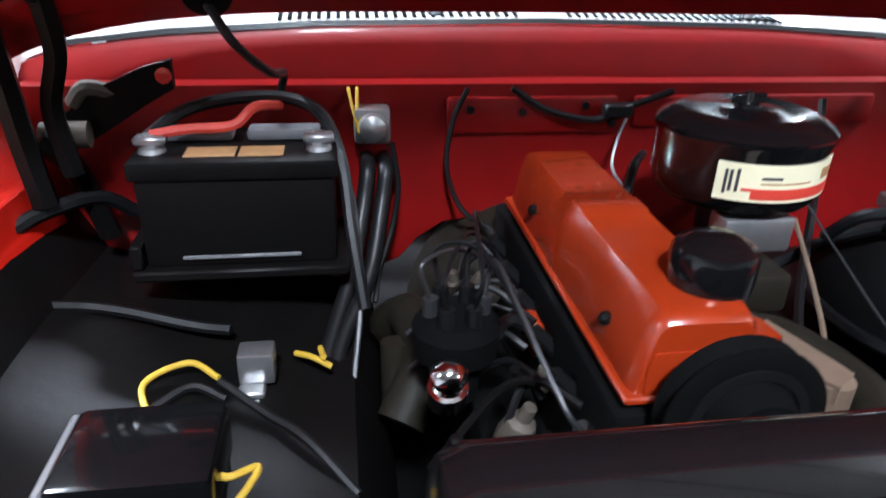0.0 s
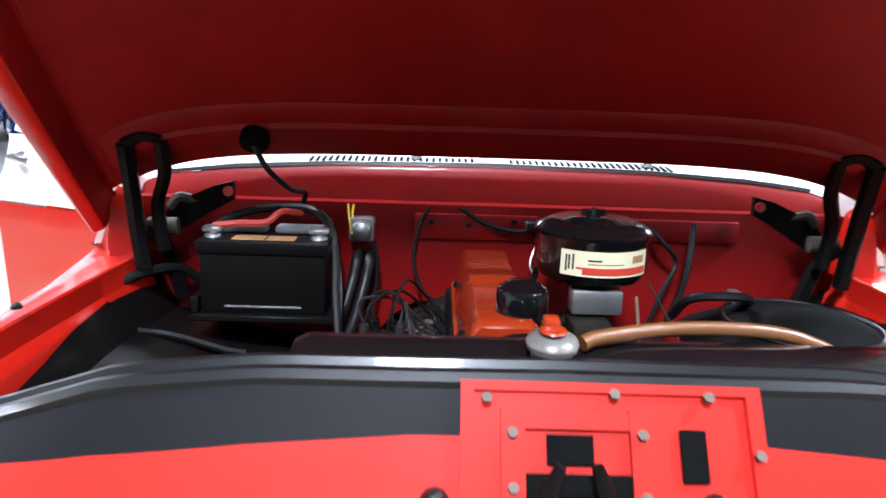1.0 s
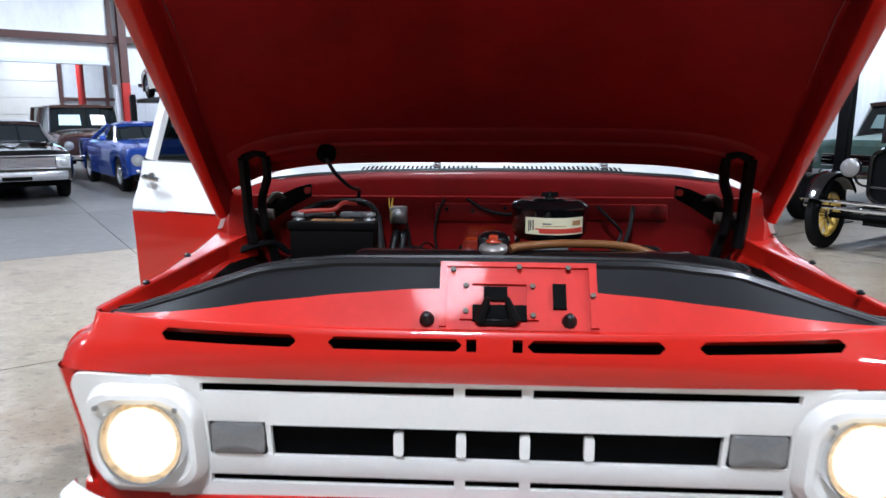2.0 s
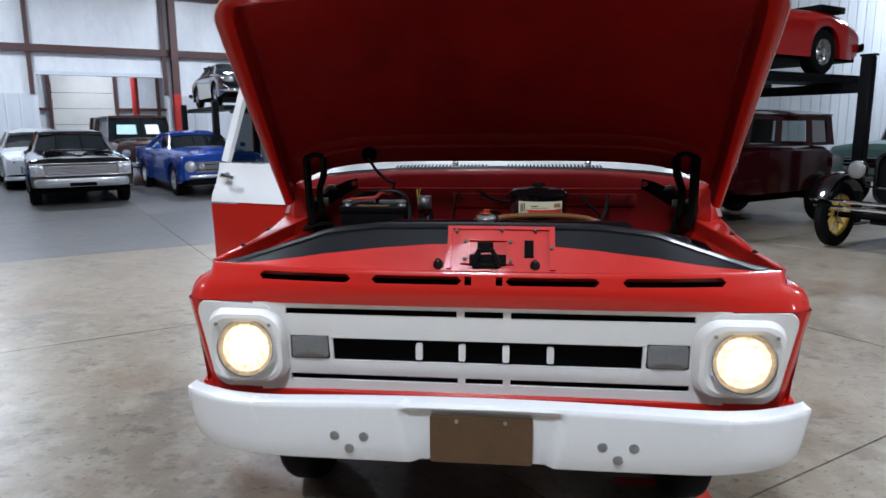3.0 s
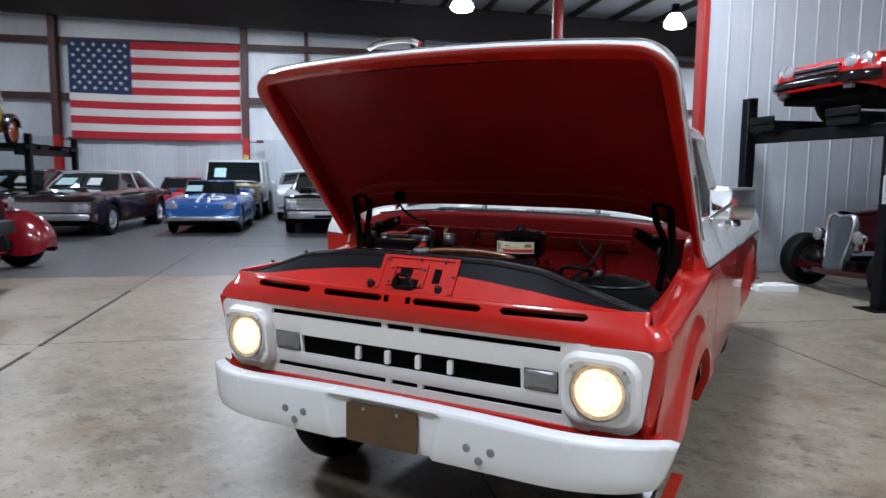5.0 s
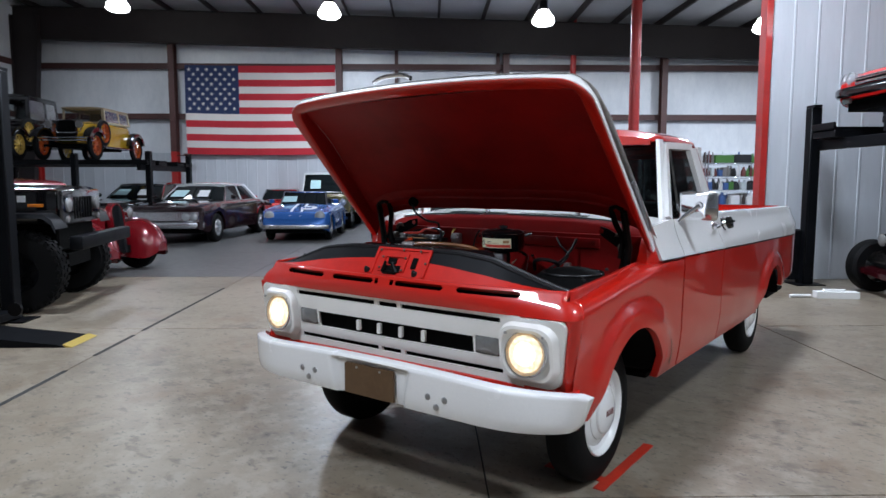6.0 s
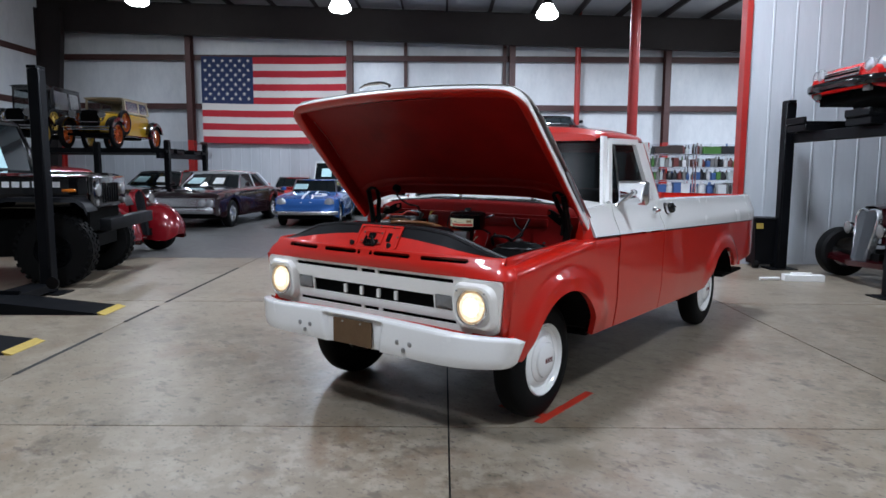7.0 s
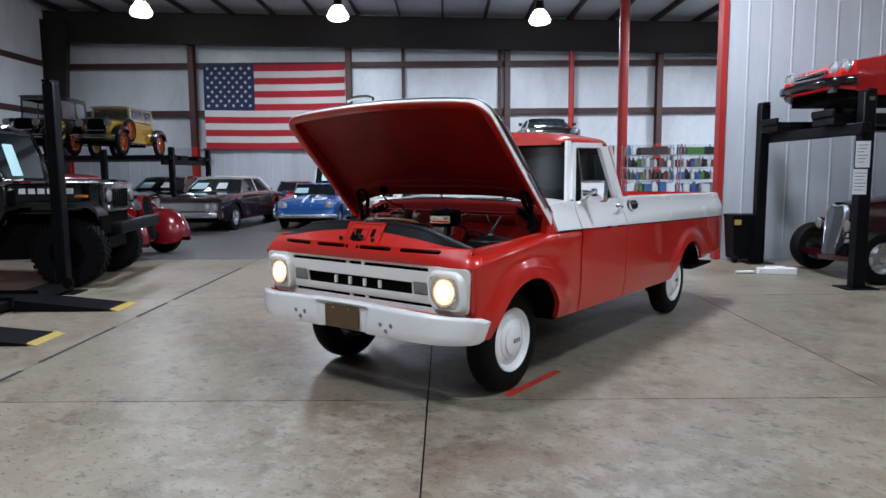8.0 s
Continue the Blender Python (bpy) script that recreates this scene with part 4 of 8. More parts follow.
# ---- hood, raised: local x across, a along it from its hinge edge, d out of it ----
H0, HA, HD = Vector((0, 0.922, 1.088)), Vector((0, -0.7065, 0.7085)).normalized(), Vector((0, 0.7085, 0.7065)).normalized()
HL = 1.057
hood = part("hood", B(), RED, truck)
def hood_point(x, a, d):
    return Vector((x, 0, 0)) + H0 + HA * a + HD * d
def half_width(a):
    w = lerp(0.921, 0.888, a / HL)
    r = 0.13
    if a > HL - r:
        w -= r - math.sqrt(max(0, r * r - (a - HL + r) ** 2))
    return w
stations = [HL * k / 16 for k in range(14)] + [HL - 0.13 * (1 - math.sin(k * math.pi / 16)) for k in range(1, 9)]
stations = sorted(set(round(s, 4) for s in stations))
def bow(x, a):
    """The tip's edge arches away from the rim plane towards the middle."""
    return 0.070 * max(0, 1 - (abs(x) / 0.88) ** 2) * max(0, min(1, (a - 0.6) / 0.46)) ** 2
def flare(a):
    """The flange widens towards the tip."""
    return lerp(0.85, 1.75, a / HL)
def rim_line(inset, d):
    """The outline from one hinge corner round the tip to the other."""
    deep = d if callable(d) else (lambda a: d)
    right = [(half_width(a) - inset * flare(a), min(a, HL - inset * flare(HL)), deep(a) + bow(half_width(a) - inset * flare(a), a)) for a in stations]
    e = right[-1][0]
    tip = [(lerp(e, -e, k / 16), HL - inset * flare(HL), deep(HL) + bow(lerp(e, -e, k / 16), HL)) for k in range(1, 16)]
    return [hood_point(*p) for p in right + tip] + [hood_point(-x, a, dd) for x, a, dd in reversed(right)]
def wall_depth(a):
    """How deep the inner panel lies behind the rim: less towards the tip."""
    return lerp(0.084, 0.046, min(1, max(0, (a - 0.72) / 0.28)))
bm = B()
loft(bm, [rim_line(0.004, 0.020), rim_line(0.0, 0.010), rim_line(0.0, 0.0), rim_line(0.008, -0.003), rim_line(0.028, 0.004), rim_line(0.034, 0.010)])
part("hood_flange", bm, RED, hood)
def crown(x, a):
    """How far the hood's skin bulges from its rim plane."""
    w = half_width(min(a, HL - 0.13))
    tip = min(1, max(0.0, (HL - a) / 0.30)) ** 0.7
    return lerp(0.135, 0.115, a / HL) * max(0, 1 - (abs(x) / w) ** 4.5) * lerp(0.10, 1, tip) + bow(x, a) * 0.9
def rear_edge(x):
    return 0.120 * max(0, 1 - (abs(x) / 0.93) ** 9)
bm = B()
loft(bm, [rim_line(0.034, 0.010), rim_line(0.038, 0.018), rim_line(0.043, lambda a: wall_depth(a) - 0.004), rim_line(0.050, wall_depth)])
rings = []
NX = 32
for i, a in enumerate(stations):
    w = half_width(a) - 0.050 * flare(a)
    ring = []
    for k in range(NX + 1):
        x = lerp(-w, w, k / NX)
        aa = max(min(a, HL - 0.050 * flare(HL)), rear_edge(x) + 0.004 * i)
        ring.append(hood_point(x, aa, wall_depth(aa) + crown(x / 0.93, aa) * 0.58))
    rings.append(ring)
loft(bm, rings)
part("hood_inner", bm, RED_IN_SHADE, hood, "dull red underside of the hood, darkened for shade")
# folded rear edge inside, with two ribs
bm = B()
rings = []
for k in range(41):
    x = lerp(-0.845, 0.845, k / 40)
    e = max(0, (abs(x) - 0.74) / 0.105) ** 2
    r0 = rear_edge(x)
    def inner(a):
        return wall_depth(a) + crown(x / 0.93, a) * 0.58
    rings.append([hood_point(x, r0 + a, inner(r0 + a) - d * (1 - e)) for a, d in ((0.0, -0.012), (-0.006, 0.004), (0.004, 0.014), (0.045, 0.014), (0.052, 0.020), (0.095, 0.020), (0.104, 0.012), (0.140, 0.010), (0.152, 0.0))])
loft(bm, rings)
part("hood_rear_fold", bm, RED_IN_SHADE, hood)
bm = B()
rings = []
for a in stations:
    w = half_width(a)
    ring = []
    for k in range(NX + 1):
        x = w * math.sin(math.pi * (k / NX - 0.5))
        aa = max(a, rear_edge(x)) - (0.0 if a < HL * 0.9 else 0.0)
        ring.append(hood_point(x, aa, lerp(0.084, 0.040, max(0, (aa - 0.8) / (HL - 0.8))) + crown(x, min(aa, HL))))
    rings.append(ring)
loft(bm, rings)
loft(bm, [rim_line(0.018, 0.072), rim_line(0.008, 0.050), rim_line(-0.003, 0.026), rim_line(-0.003, 0.006), rim_line(0.004, 0.004)])
part("hood_skin", bm, WHITE, hood, "white outer skin")
bm = B()
tube(bm, [hood_point(-0.34, HL - 0.02, 0.165), hood_point(-0.28, HL - 0.005, 0.178), hood_point(-0.16, HL - 0.005, 0.180), hood_point(-0.10, HL - 0.02, 0.168)], 0.012, 8)
part("hood_ornament", bm, CHROME, hood)
bm = B()
c = [hood_point(0.908 - 0.02 * t, lerp(0.22, 0.52, t), 0.088) for t in (0, 1)]
for p, q in ((c[0], c[1]),):
    d = HA
    box(bm, -0.004, 0.008, 0.02, 0.34, -0.010, 0.010, 0.003, 2, Matrix.Translation(hood_point(0.912, 0.10, 0.046)) @ Matrix((( 1, 0, 0), (0, HA.y, HD.y), (0, HA.z, HD.z))).to_4x4())
part("side_badge", bm, GREY_PLASTIC, hood, "dark blank badge on the hood's side")

# ---- cab and bed ----
def belt(y):
    return along([(0.9, 1.205), (1.3, 1.235), (2.2, 1.232), (4.97, 1.19)], y)
def both(ob):
    flip_part(ob, truck)
    return ob
both(part("cowl_side", side_panel(0.985, 1.335, split, belt, 6), WHITE, truck))
def jamb_top(y):
    return along([(0.930, 1.105), (0.945, 1.145), (0.965, 1.172), (0.992, 1.190)], y)
bm = B()
rings = []
for y in [lerp(0.930, 0.992, k / 8) for k in range(9)]:
    zt = jamb_top(y)
    zs = [lerp(1.02, zt, k / 6) for k in range(7)]
    ring = [(lerp(0.888, side_x(y, z) - 0.006, ((y - 0.930) / 0.062) ** 2) - 0.02 * max(0, k / 6 - 0.6) ** 1.5, y, z) for k, z in enumerate(zs)]
    ring += [(ring[-1][0] - 0.02, y + 0.004, zt - 0.004), (0.842, y + 0.010, zt - 0.02), (0.825, y + 0.014, 1.02)]
    rings.append(ring)
loft(bm, rings, cap=True)
both(part("cowl_jamb", bm, RED, truck))
lower = part("bed_side", side_panel(2.150, 4.95, sill, lambda y: split(y) - 0.006, 10), RED, truck)
both(lower)
upper = part("bed_side_upper", side_panel(2.150, 4.95, lambda y: split(y) + 0.004, belt, 7), WHITE, truck, "white upper bed side")
both(upper)
trim = B()
rings = [[(side_x(y, split(y)) - 0.004, y, split(y) - 0.005), (side_x(y, split(y)) + 0.004, y, split(y) - 0.003), (side_x(y, split(y)) + 0.004, y, split(y) + 0.003), (side_x(y, split(y)) - 0.004, y, split(y) + 0.004)] for y in columns(0.99, 1.335, 0.1)]
loft(trim, rings)
rings = [[(side_x(y, split(y)) - 0.004, y, split(y) - 0.006), (side_x(y, split(y)) + 0.003, y, split(y) - 0.004), (side_x(y, split(y)) + 0.003, y, split(y) + 0.002), (side_x(y, split(y)) - 0.004, y, split(y) + 0.004)] for y in columns(2.15, 4.94, 0.2)]
loft(trim, rings)
both(part("side_trim", trim, DUSTY, truck, "thin dark trim line"))
# rear end
bm = B()
rings = []
for z, x, y in ((0.575, 0.88, 4.92), (0.75, 0.90, 4.965), (0.93, 0.905, 4.97), (1.05, 0.89, 4.965), (1.20, 0.83, 4.95)):
    rings.append([(-x, y, z), (-x + 0.06, y + 0.02, z), (0, y + 0.02, z), (x - 0.06, y + 0.02, z), (x, y, z)])
loft(bm, rings)
part("tailgate", bm, RED, truck)
bm = B()
for s in (-1, 1):
    rings = []
    for y in columns(2.24, 4.95, 0.3):
        x = side_x(y, belt(y)) - 0.02
        rings.append([(s * (x + 0.012), y, belt(y) - 0.012), (s * (x + 0.004), y, belt(y) + 0.006), (s * (x - 0.03), y, belt(y) + 0.012), (s * (x - 0.075), y, belt(y) + 0.008), (s * (x - 0.085), y, belt(y) - 0.02), (s * (x - 0.09), y, 0.72)])
    loft(bm, rings)
part("bed_rail", bm, WHITE, truck)
bm = B()
box(bm, -0.80, 0.80, 2.25, 4.92, 0.68, 0.72)
box(bm, -0.80, 0.80, 4.86, 4.92, 0.72, 1.18)
part("bed_floor", bm, RED, truck)
bm = B()
box(bm, -0.74, 0.74, 4.99, 5.07, 0.52, 0.60, 0.02, 2)
part("rear_bumper", bm, WHITE, truck)

# doors: one closed, one swung wide open
def door_panels(parent, frame_only=False):
    part("door_skin", side_panel(1.345, 2.140, sill, lambda y: split(y) - 0.006, 9), RED, parent)
    part("door_skin_upper", side_panel(1.345, 2.140, lambda y: split(y) + 0.004, lambda y: 1.232, 6), WHITE, parent, "white upper door skin")
    bm = B()
    # window frame: front, top and rear members
    a0, a1, b1, b0 = Vector((0.835, 1.40, 1.235)), Vector((0.735, 1.60, 1.640)), Vector((0.730, 2.07, 1.650)), Vector((0.842, 2.13, 1.235))
    def member(p, q, w, d=0.030):
        rings = []
        for k in range(5):
            c = p.lerp(q, k / 4)
            ax = (q - p).normalized()
            n = Vector((1, 0, 0.24)).normalized()
            t = ax.cross(n).normalized()
            rings.append([c + t * w / 2 + n * d / 2, c - t * w / 2 + n * d / 2, c - t * w / 2 - n * d / 2, c + t * w / 2 - n * d / 2])
        loft(bm, rings, close=True, cap=True)
    member(a0, a1, 0.046), member(a1 + Vector((0, -0.01, 0)), b1 + Vector((0, 0.03, 0)), 0.040), member(b1, b0, 0.055)
    part("window_frame", bm, WHITE, parent)
    bm = B()
    p, q = Vector((0.828, 1.60, 1.24)), Vector((0.742, 1.66, 1.63))
    cyl(bm, p, q, 0.010, 8)
    part("vent_bar", bm, CHROME, parent)
    bm = B()
    ins = [a0 + Vector((-0.012, 0.012, 0)), a1 + Vector((-0.012, 0.012, -0.012)), b1 + Vector((-0.012, -0.02, -0.012)), b0 + Vector((-0.012, -0.02, 0))]
    bm.faces.new([bm.verts.new(p) for p in ins])
    g = part("door_glass", bm, CABGLASS, parent)
    g.visible_shadow = False
    bm = B()
    lathe(bm, (0.905, 2.045, 1.158), (1, 0, 0.2), [(0, 0.026), (0.010, 0.024), (0.022, 0.015), (0.034, 0.015), (0.036, 0.001)], 14)
    tube(bm, [(0.945, 2.05, 1.163), (0.950, 2.02, 1.163), (0.948, 1.93, 1.155)], 0.011, 8)
    part("door_handle", bm, CHROME, parent)
    bm = B()
    side = [(0.80, 1.37, 0.50), (0.80, 2.12, 0.50), (0.79, 2.12, 1.22), (0.79, 1.37, 1.22)]
    bm.faces.new([bm.verts.new(p) for p in side])
    part("door_lining", bm, RED, parent)


CABGLASS = clear_glass("tinted_cab_glass", (0.11, 0.125, 0.125))
door_r = part("driver_door", B(), RED, truck)
door_panels(door_r)
cap = part("fuel_filler", B(), BLACK, truck, "black fuel cap in a chrome neck behind the door")
bm = B()
lathe(bm, (0.896, 2.305, 1.160), (1, 0, 0.25), [(0, 0.052), (0.008, 0.050), (0.014, 0.036), (0.03, 0.034)], 20)
part("filler_neck", bm, CHROME, cap)
bm = B()
lathe(bm, (0.924, 2.305, 1.167), (1, 0, 0.25), [(0, 0.030), (0.004, 0.040), (0.026, 0.040), (0.034, 0.034), (0.036, 0.002)], 20)
box(bm, 0.952, 0.968, 2.275, 2.335, 1.172, 1.186, 0.004, 1)
part("filler_cap", bm, BLACK, cap)
mir = part("door_mirror", B(), CHROME, truck)
bm = B()
box(bm, 0.872, 1.078, 1.450, 1.490, 1.224, 1.380, 0.019, 4)
part("mirror_housing", bm, CHROME, mir)
bm = B()
tube(bm, [(0.885, 1.40, 1.215), (0.90, 1.415, 1.235), (0.985, 1.435, 1.305)], 0.010, 8)
tube(bm, [(0.985, 1.435, 1.305), (0.985, 1.456, 1.308)], 0.020, 10)
part("mirror_arm", bm, CHROME, mir)
door_l = part("open_door", B(), RED, truck, "swung-open passenger door")
door_panels(door_l)
hinge = Matrix.Translation((0.925, 1.345, 0)) @ Matrix.Rotation(radians(-61), 4, "Z") @ Matrix.Translation((-0.925, -1.345, 0))
for o in list(door_l.children):
    for v in o.data.vertices:
        c = hinge @ v.co
        v.co = (-c.x, c.y, c.z)
    o.data.flip_normals()

# cab shell: roof, pillars, glass
roof = B()
rings = []
for k in range(25):
    t = k / 24
    y = lerp(1.49, 2.36, t)
    w = along([(0, 0.690), (0.12, 0.728), (0.85, 0.728), (1, 0.690)], t)
    z0 = along([(0, 1.662), (0.1, 1.672), (0.8, 1.668), (1, 1.625)], t)
    crown = along([(0, 0.050), (0.12, 0.088), (0.5, 0.105), (0.85, 0.088), (1, 0.050)], t)
    yy = lambda x: y - 0.07 * (1 - t) * (1 - (x / w) ** 2) + 0.05 * t * (1 - (x / w) ** 2)
    top = [(w * math.sin(math.pi * (j / 20 - 0.5)), yy(w * math.sin(math.pi * (j / 20 - 0.5))), z0 + crown * math.cos(math.pi * (j / 20 - 0.5)) ** 0.8 if 0 < j < 20 else z0) for j in range(21)]
    under = [(p[0] * 0.94, p[1], z0 - 0.02) for p in reversed(top)]
    rings.append(top + under)
rings.insert(0, [(p[0], p[1] + 0.004, min(p[2], 1.646)) for p in rings[0]])
loft(roof, rings, close=True)
part("roof", roof, RED, truck)
for s in (-1, 1):
    for p, q, w in (((0.815, 1.345, 1.22), (0.725, 1.52, 1.675), 0.020), ((0.80, 2.22, 1.20), (0.715, 2.26, 1.66), 0.045)):
        bm = B()
        rings = []
        for k in range(6):
            c = Vector(p).lerp(Vector(q), k / 5)
            rings.append([(s * (c.x + a), c.y + b, c.z) for a, b in ((w * 0.5, -w * 0.5), (w * 0.5, max(w, 0.050)), (-w * 0.6, max(w, 0.050)), (-w * 0.6, -w * 0.5))])
        loft(bm, rings, close=True, cap=True)
        part("cab_pillar", bm, WHITE, truck)
for s in (-1, 1):
    for y0, y1, mat in ((2.142, 2.245, WHITE), (2.245, 2.325, RED)):
        bm = B()
        rings = []
        for k in range(5):
            y = lerp(y0, y1, k / 4)
            rings.append([(s * (lerp(0.737, 0.874, 1 - j / 8) - 0.030 * max(0, (y - 2.245) / 0.08) ** 2), y - 0.030 * j / 8, lerp(1.21, 1.648, j / 8)) for j in range(9)])
        loft(bm, rings)
        part("cab_rear_quarter", bm, mat, truck)
bm = B()
def screen(k, y_low, y_high, bow):
    return [(lerp(-0.812, 0.812, k / 20), y_low - bow * (1 - (2 * k / 20 - 1) ** 2), 1.235), (lerp(-0.722, 0.722, k / 20), y_high - bow * 0.7 * (1 - (2 * k / 20 - 1) ** 2), 1.672)]
loft(bm, [screen(k, 1.385, 1.535, 0.12) for k in range(21)])
g = part("windshield", bm, CABGLASS, truck)
g.visible_shadow = False
bm = B()
loft(bm, [[(lerp(-0.66, 0.66, k / 12), 2.375 + 0.04 * (1 - (k / 6 - 1) ** 2), 1.28), (lerp(-0.62, 0.62, k / 12), 2.35 + 0.04 * (1 - (k / 6 - 1) ** 2), 1.60)] for k in range(13)])
part("rear_window", bm, CABGLASS, truck).visible_shadow = False
bm = B()
box(bm, -0.84, 0.84, 2.36, 2.42, 0.55, 1.27)
box(bm, -0.74, 0.74, 2.36, 2.42, 1.27, 1.30)
box(bm, -0.72, 0.72, 2.35, 2.39, 1.59, 1.66)
part("cab_back", bm, RED, truck)
bm = B()
box(bm, -0.84, 0.84, 1.06, 2.36, 0.46, 0.50)
part("cab_floor", bm, SEAT, truck)
bm = B()
box(bm, -0.66, 0.66, 1.80, 2.28, 0.62, 0.85, 0.05, 3)
box(bm, -0.66, 0.66, 2.18, 2.34, 0.80, 1.30, 0.05, 3)
part("bench_seat", bm, SEAT, truck)
bm = B()
box(bm, -0.80, 0.80, 1.28, 1.46, 0.95, 1.215, 0.03, 3)
part("dashboard", bm, RED, truck)
bm = B()
for k in range(24):
    a, b = 2 * math.pi * k / 24, 2 * math.pi * (k + 1) / 24
    cyl(bm, (0.38 + 0.2 * math.cos(a), 1.62 - 0.10 * math.sin(a), 1.18 + 0.17 * math.sin(a)), (0.38 + 0.2 * math.cos(b), 1.62 - 0.10 * math.sin(b), 1.18 + 0.17 * math.sin(b)), 0.010, 6)
part("steering_wheel", bm, SEAT, truck)

# cowl: white vent panel, red lip, firewall
def cowl_y(x):
    return 1.100 - 0.015 * (abs(x) / 0.85) ** 2
def cowl_z(x):
    return along([(0, 1.242), (0.4, 1.236), (0.65, 1.222), (0.8, 1.205), (0.88, 1.175)], abs(x))
bm = B()
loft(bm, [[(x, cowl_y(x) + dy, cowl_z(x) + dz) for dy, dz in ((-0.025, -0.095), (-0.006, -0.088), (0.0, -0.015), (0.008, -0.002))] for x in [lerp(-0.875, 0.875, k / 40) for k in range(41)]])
part("cowl_lip", bm, RED_WALL_SHADE, truck)
bm = B()
loft(bm, [[(x, cowl_y(x) + dy, cowl_z(x) + dz) for dy, dz in ((0.004, 0.0), (0.007, 0.008), (0.020, 0.008), (0.022, 0.0))] for x in [lerp(-0.80, 0.80, k / 40) for k in range(41)]])
part("cowl_seal", bm, HOSE, truck, "grey-black rubber seal strip")
bm = B()
loft(bm, [[(x, lerp(cowl_y(x) + 0.022, 1.385 - 0.12 * (1 - min(1, abs(x) / 0.79) ** 2), t), cowl_z(x) + 0.002 + 0.028 * t) for t in (0, 0.25, 0.5, 0.75, 1)] for x in [lerp(-0.865, 0.865, k / 40) for k in range(41)]])
cowl = part("cowl_panel", bm, WHITE, truck)
bm = B()
box(bm, -0.0035, 0.0035, 0, 0.052, 0, 0.003)
slit = finish(bm, "vent_slot", VOID, 20)
for s in (-1, 1):
    for k in range(26):
        x = s * (0.05 + 0.0165 * k)
        o = new("vent_slot", slit)
        o.parent = cowl
        o.matrix_basis = Matrix.Translation((x, cowl_y(x) + 0.045, cowl_z(x) + 0.0065)) @ Matrix.Rotation(0.10, 4, "X")
for x in (-0.193, 0.405):
    bm = B()
    lathe(bm, (x, 1.17, 1.245), (0, -0.2, 1), [(0, 0.016), (0.016, 0.014), (0.026, 0.009), (0.03, 0.001)], 12)
    tube(bm, [(x, 1.17, 1.27), (x - 0.10, 1.19, 1.274), (x - 0.36, 1.225, 1.272)], 0.006, 6)
    part("wiper", bm, CHROME, truck, "chrome wiper arm on the cowl")

# ---- wheels ----
MARK = material("dark_red_mark", (0.12, 0.012, 0.012), 0.5, grain=0.2, scale=60)
def wheel(y, s):
    w = part("wheel", B(), RUBBER, truck)
    ax = (s, 0, 0)
    bm = B()
    lathe(bm, (s * 0.635, y, 0.345), ax, [(0.0, 0.20), (0.0, 0.24), (0.012, 0.300), (0.030, 0.333), (0.055, 0.3445), (0.125, 0.3445), (0.150, 0.333), (0.168, 0.300), (0.176, 0.25), (0.168, 0.213), (0.150, 0.205)], 48, cap=False)
    part("tyre", bm, RUBBER, w)
    bm = B()
    lathe(bm, (s * 0.635, y, 0.345), ax, [(0.02, 0.19), (0.150, 0.206), (0.168, 0.213), (0.173, 0.208), (0.168, 0.200), (0.148, 0.190), (0.140, 0.170), (0.150, 0.150), (0.156, 0.135), (0.154, 0.1)], 40, cap=False)
    part("rim", bm, WHITE, w, "white steel wheel")
    bm = B()
    lathe(bm, (s * 0.785, y, 0.345), ax, [(0, 0.136), (0.012, 0.134), (0.020, 0.122), (0.023, 0.105), (0.034, 0.100), (0.044, 0.08), (0.048, 0.04), (0.049, 0.001)], 36)
    cap = part("hub_cap", bm, WHITE, w, "domed white hub cap")
    if s > 0:
        bm = B()
        for k in range(4):
            yy = y + 0.021 * (k - 1.5)
            box(bm, s * 0.8325 - 0.003, s * 0.8325 + 0.003, yy - 0.0065, yy + 0.0065, 0.333, 0.362, 0.001, 1)
        part("hub_mark", bm, MARK, w, "four plain dark red bars on the hub cap")
    bm = B()
    cyl(bm, (s * 0.55, y, 0.345), (s * 0.66, y, 0.345), 0.15, 20)
    part("brake_drum", bm, DUSTY, w)
for y in (0.645, 3.72):
    for s in (-1, 1):
        wheel(y, s)
# dark under-body
bm = B()
for s in (-1, 1):
    box(bm, s * 0.40 - 0.035, s * 0.40 + 0.035, 0.10, 4.85, 0.44, 0.56, 0.006, 1)
box(bm, -0.60, 0.60, 0.60, 0.70, 0.30, 0.38, 0.01, 1)
cyl(bm, (-0.62, 3.72, 0.345), (0.62, 3.72, 0.345), 0.05, 12)
cyl(bm, (0, 1.2, 0.50), (0, 3.6, 0.37), 0.04, 10)
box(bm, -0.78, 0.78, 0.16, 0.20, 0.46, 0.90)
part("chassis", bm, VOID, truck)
# black pan added to keep lamplight from passing under the truck
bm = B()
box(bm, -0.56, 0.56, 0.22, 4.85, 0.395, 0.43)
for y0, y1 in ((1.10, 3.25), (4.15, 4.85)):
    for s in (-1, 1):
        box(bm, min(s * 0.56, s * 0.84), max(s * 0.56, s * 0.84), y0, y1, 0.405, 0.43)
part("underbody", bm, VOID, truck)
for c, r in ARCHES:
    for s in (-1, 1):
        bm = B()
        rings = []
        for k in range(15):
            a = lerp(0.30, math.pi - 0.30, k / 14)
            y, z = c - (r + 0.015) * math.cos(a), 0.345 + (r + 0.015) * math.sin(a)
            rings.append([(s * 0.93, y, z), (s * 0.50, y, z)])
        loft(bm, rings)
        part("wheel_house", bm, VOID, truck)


# ---- engine bay ----
LEAD = material("grey_plug_lead_rubber", (0.024, 0.024, 0.025), 0.4, grain=0.3, scale=80)
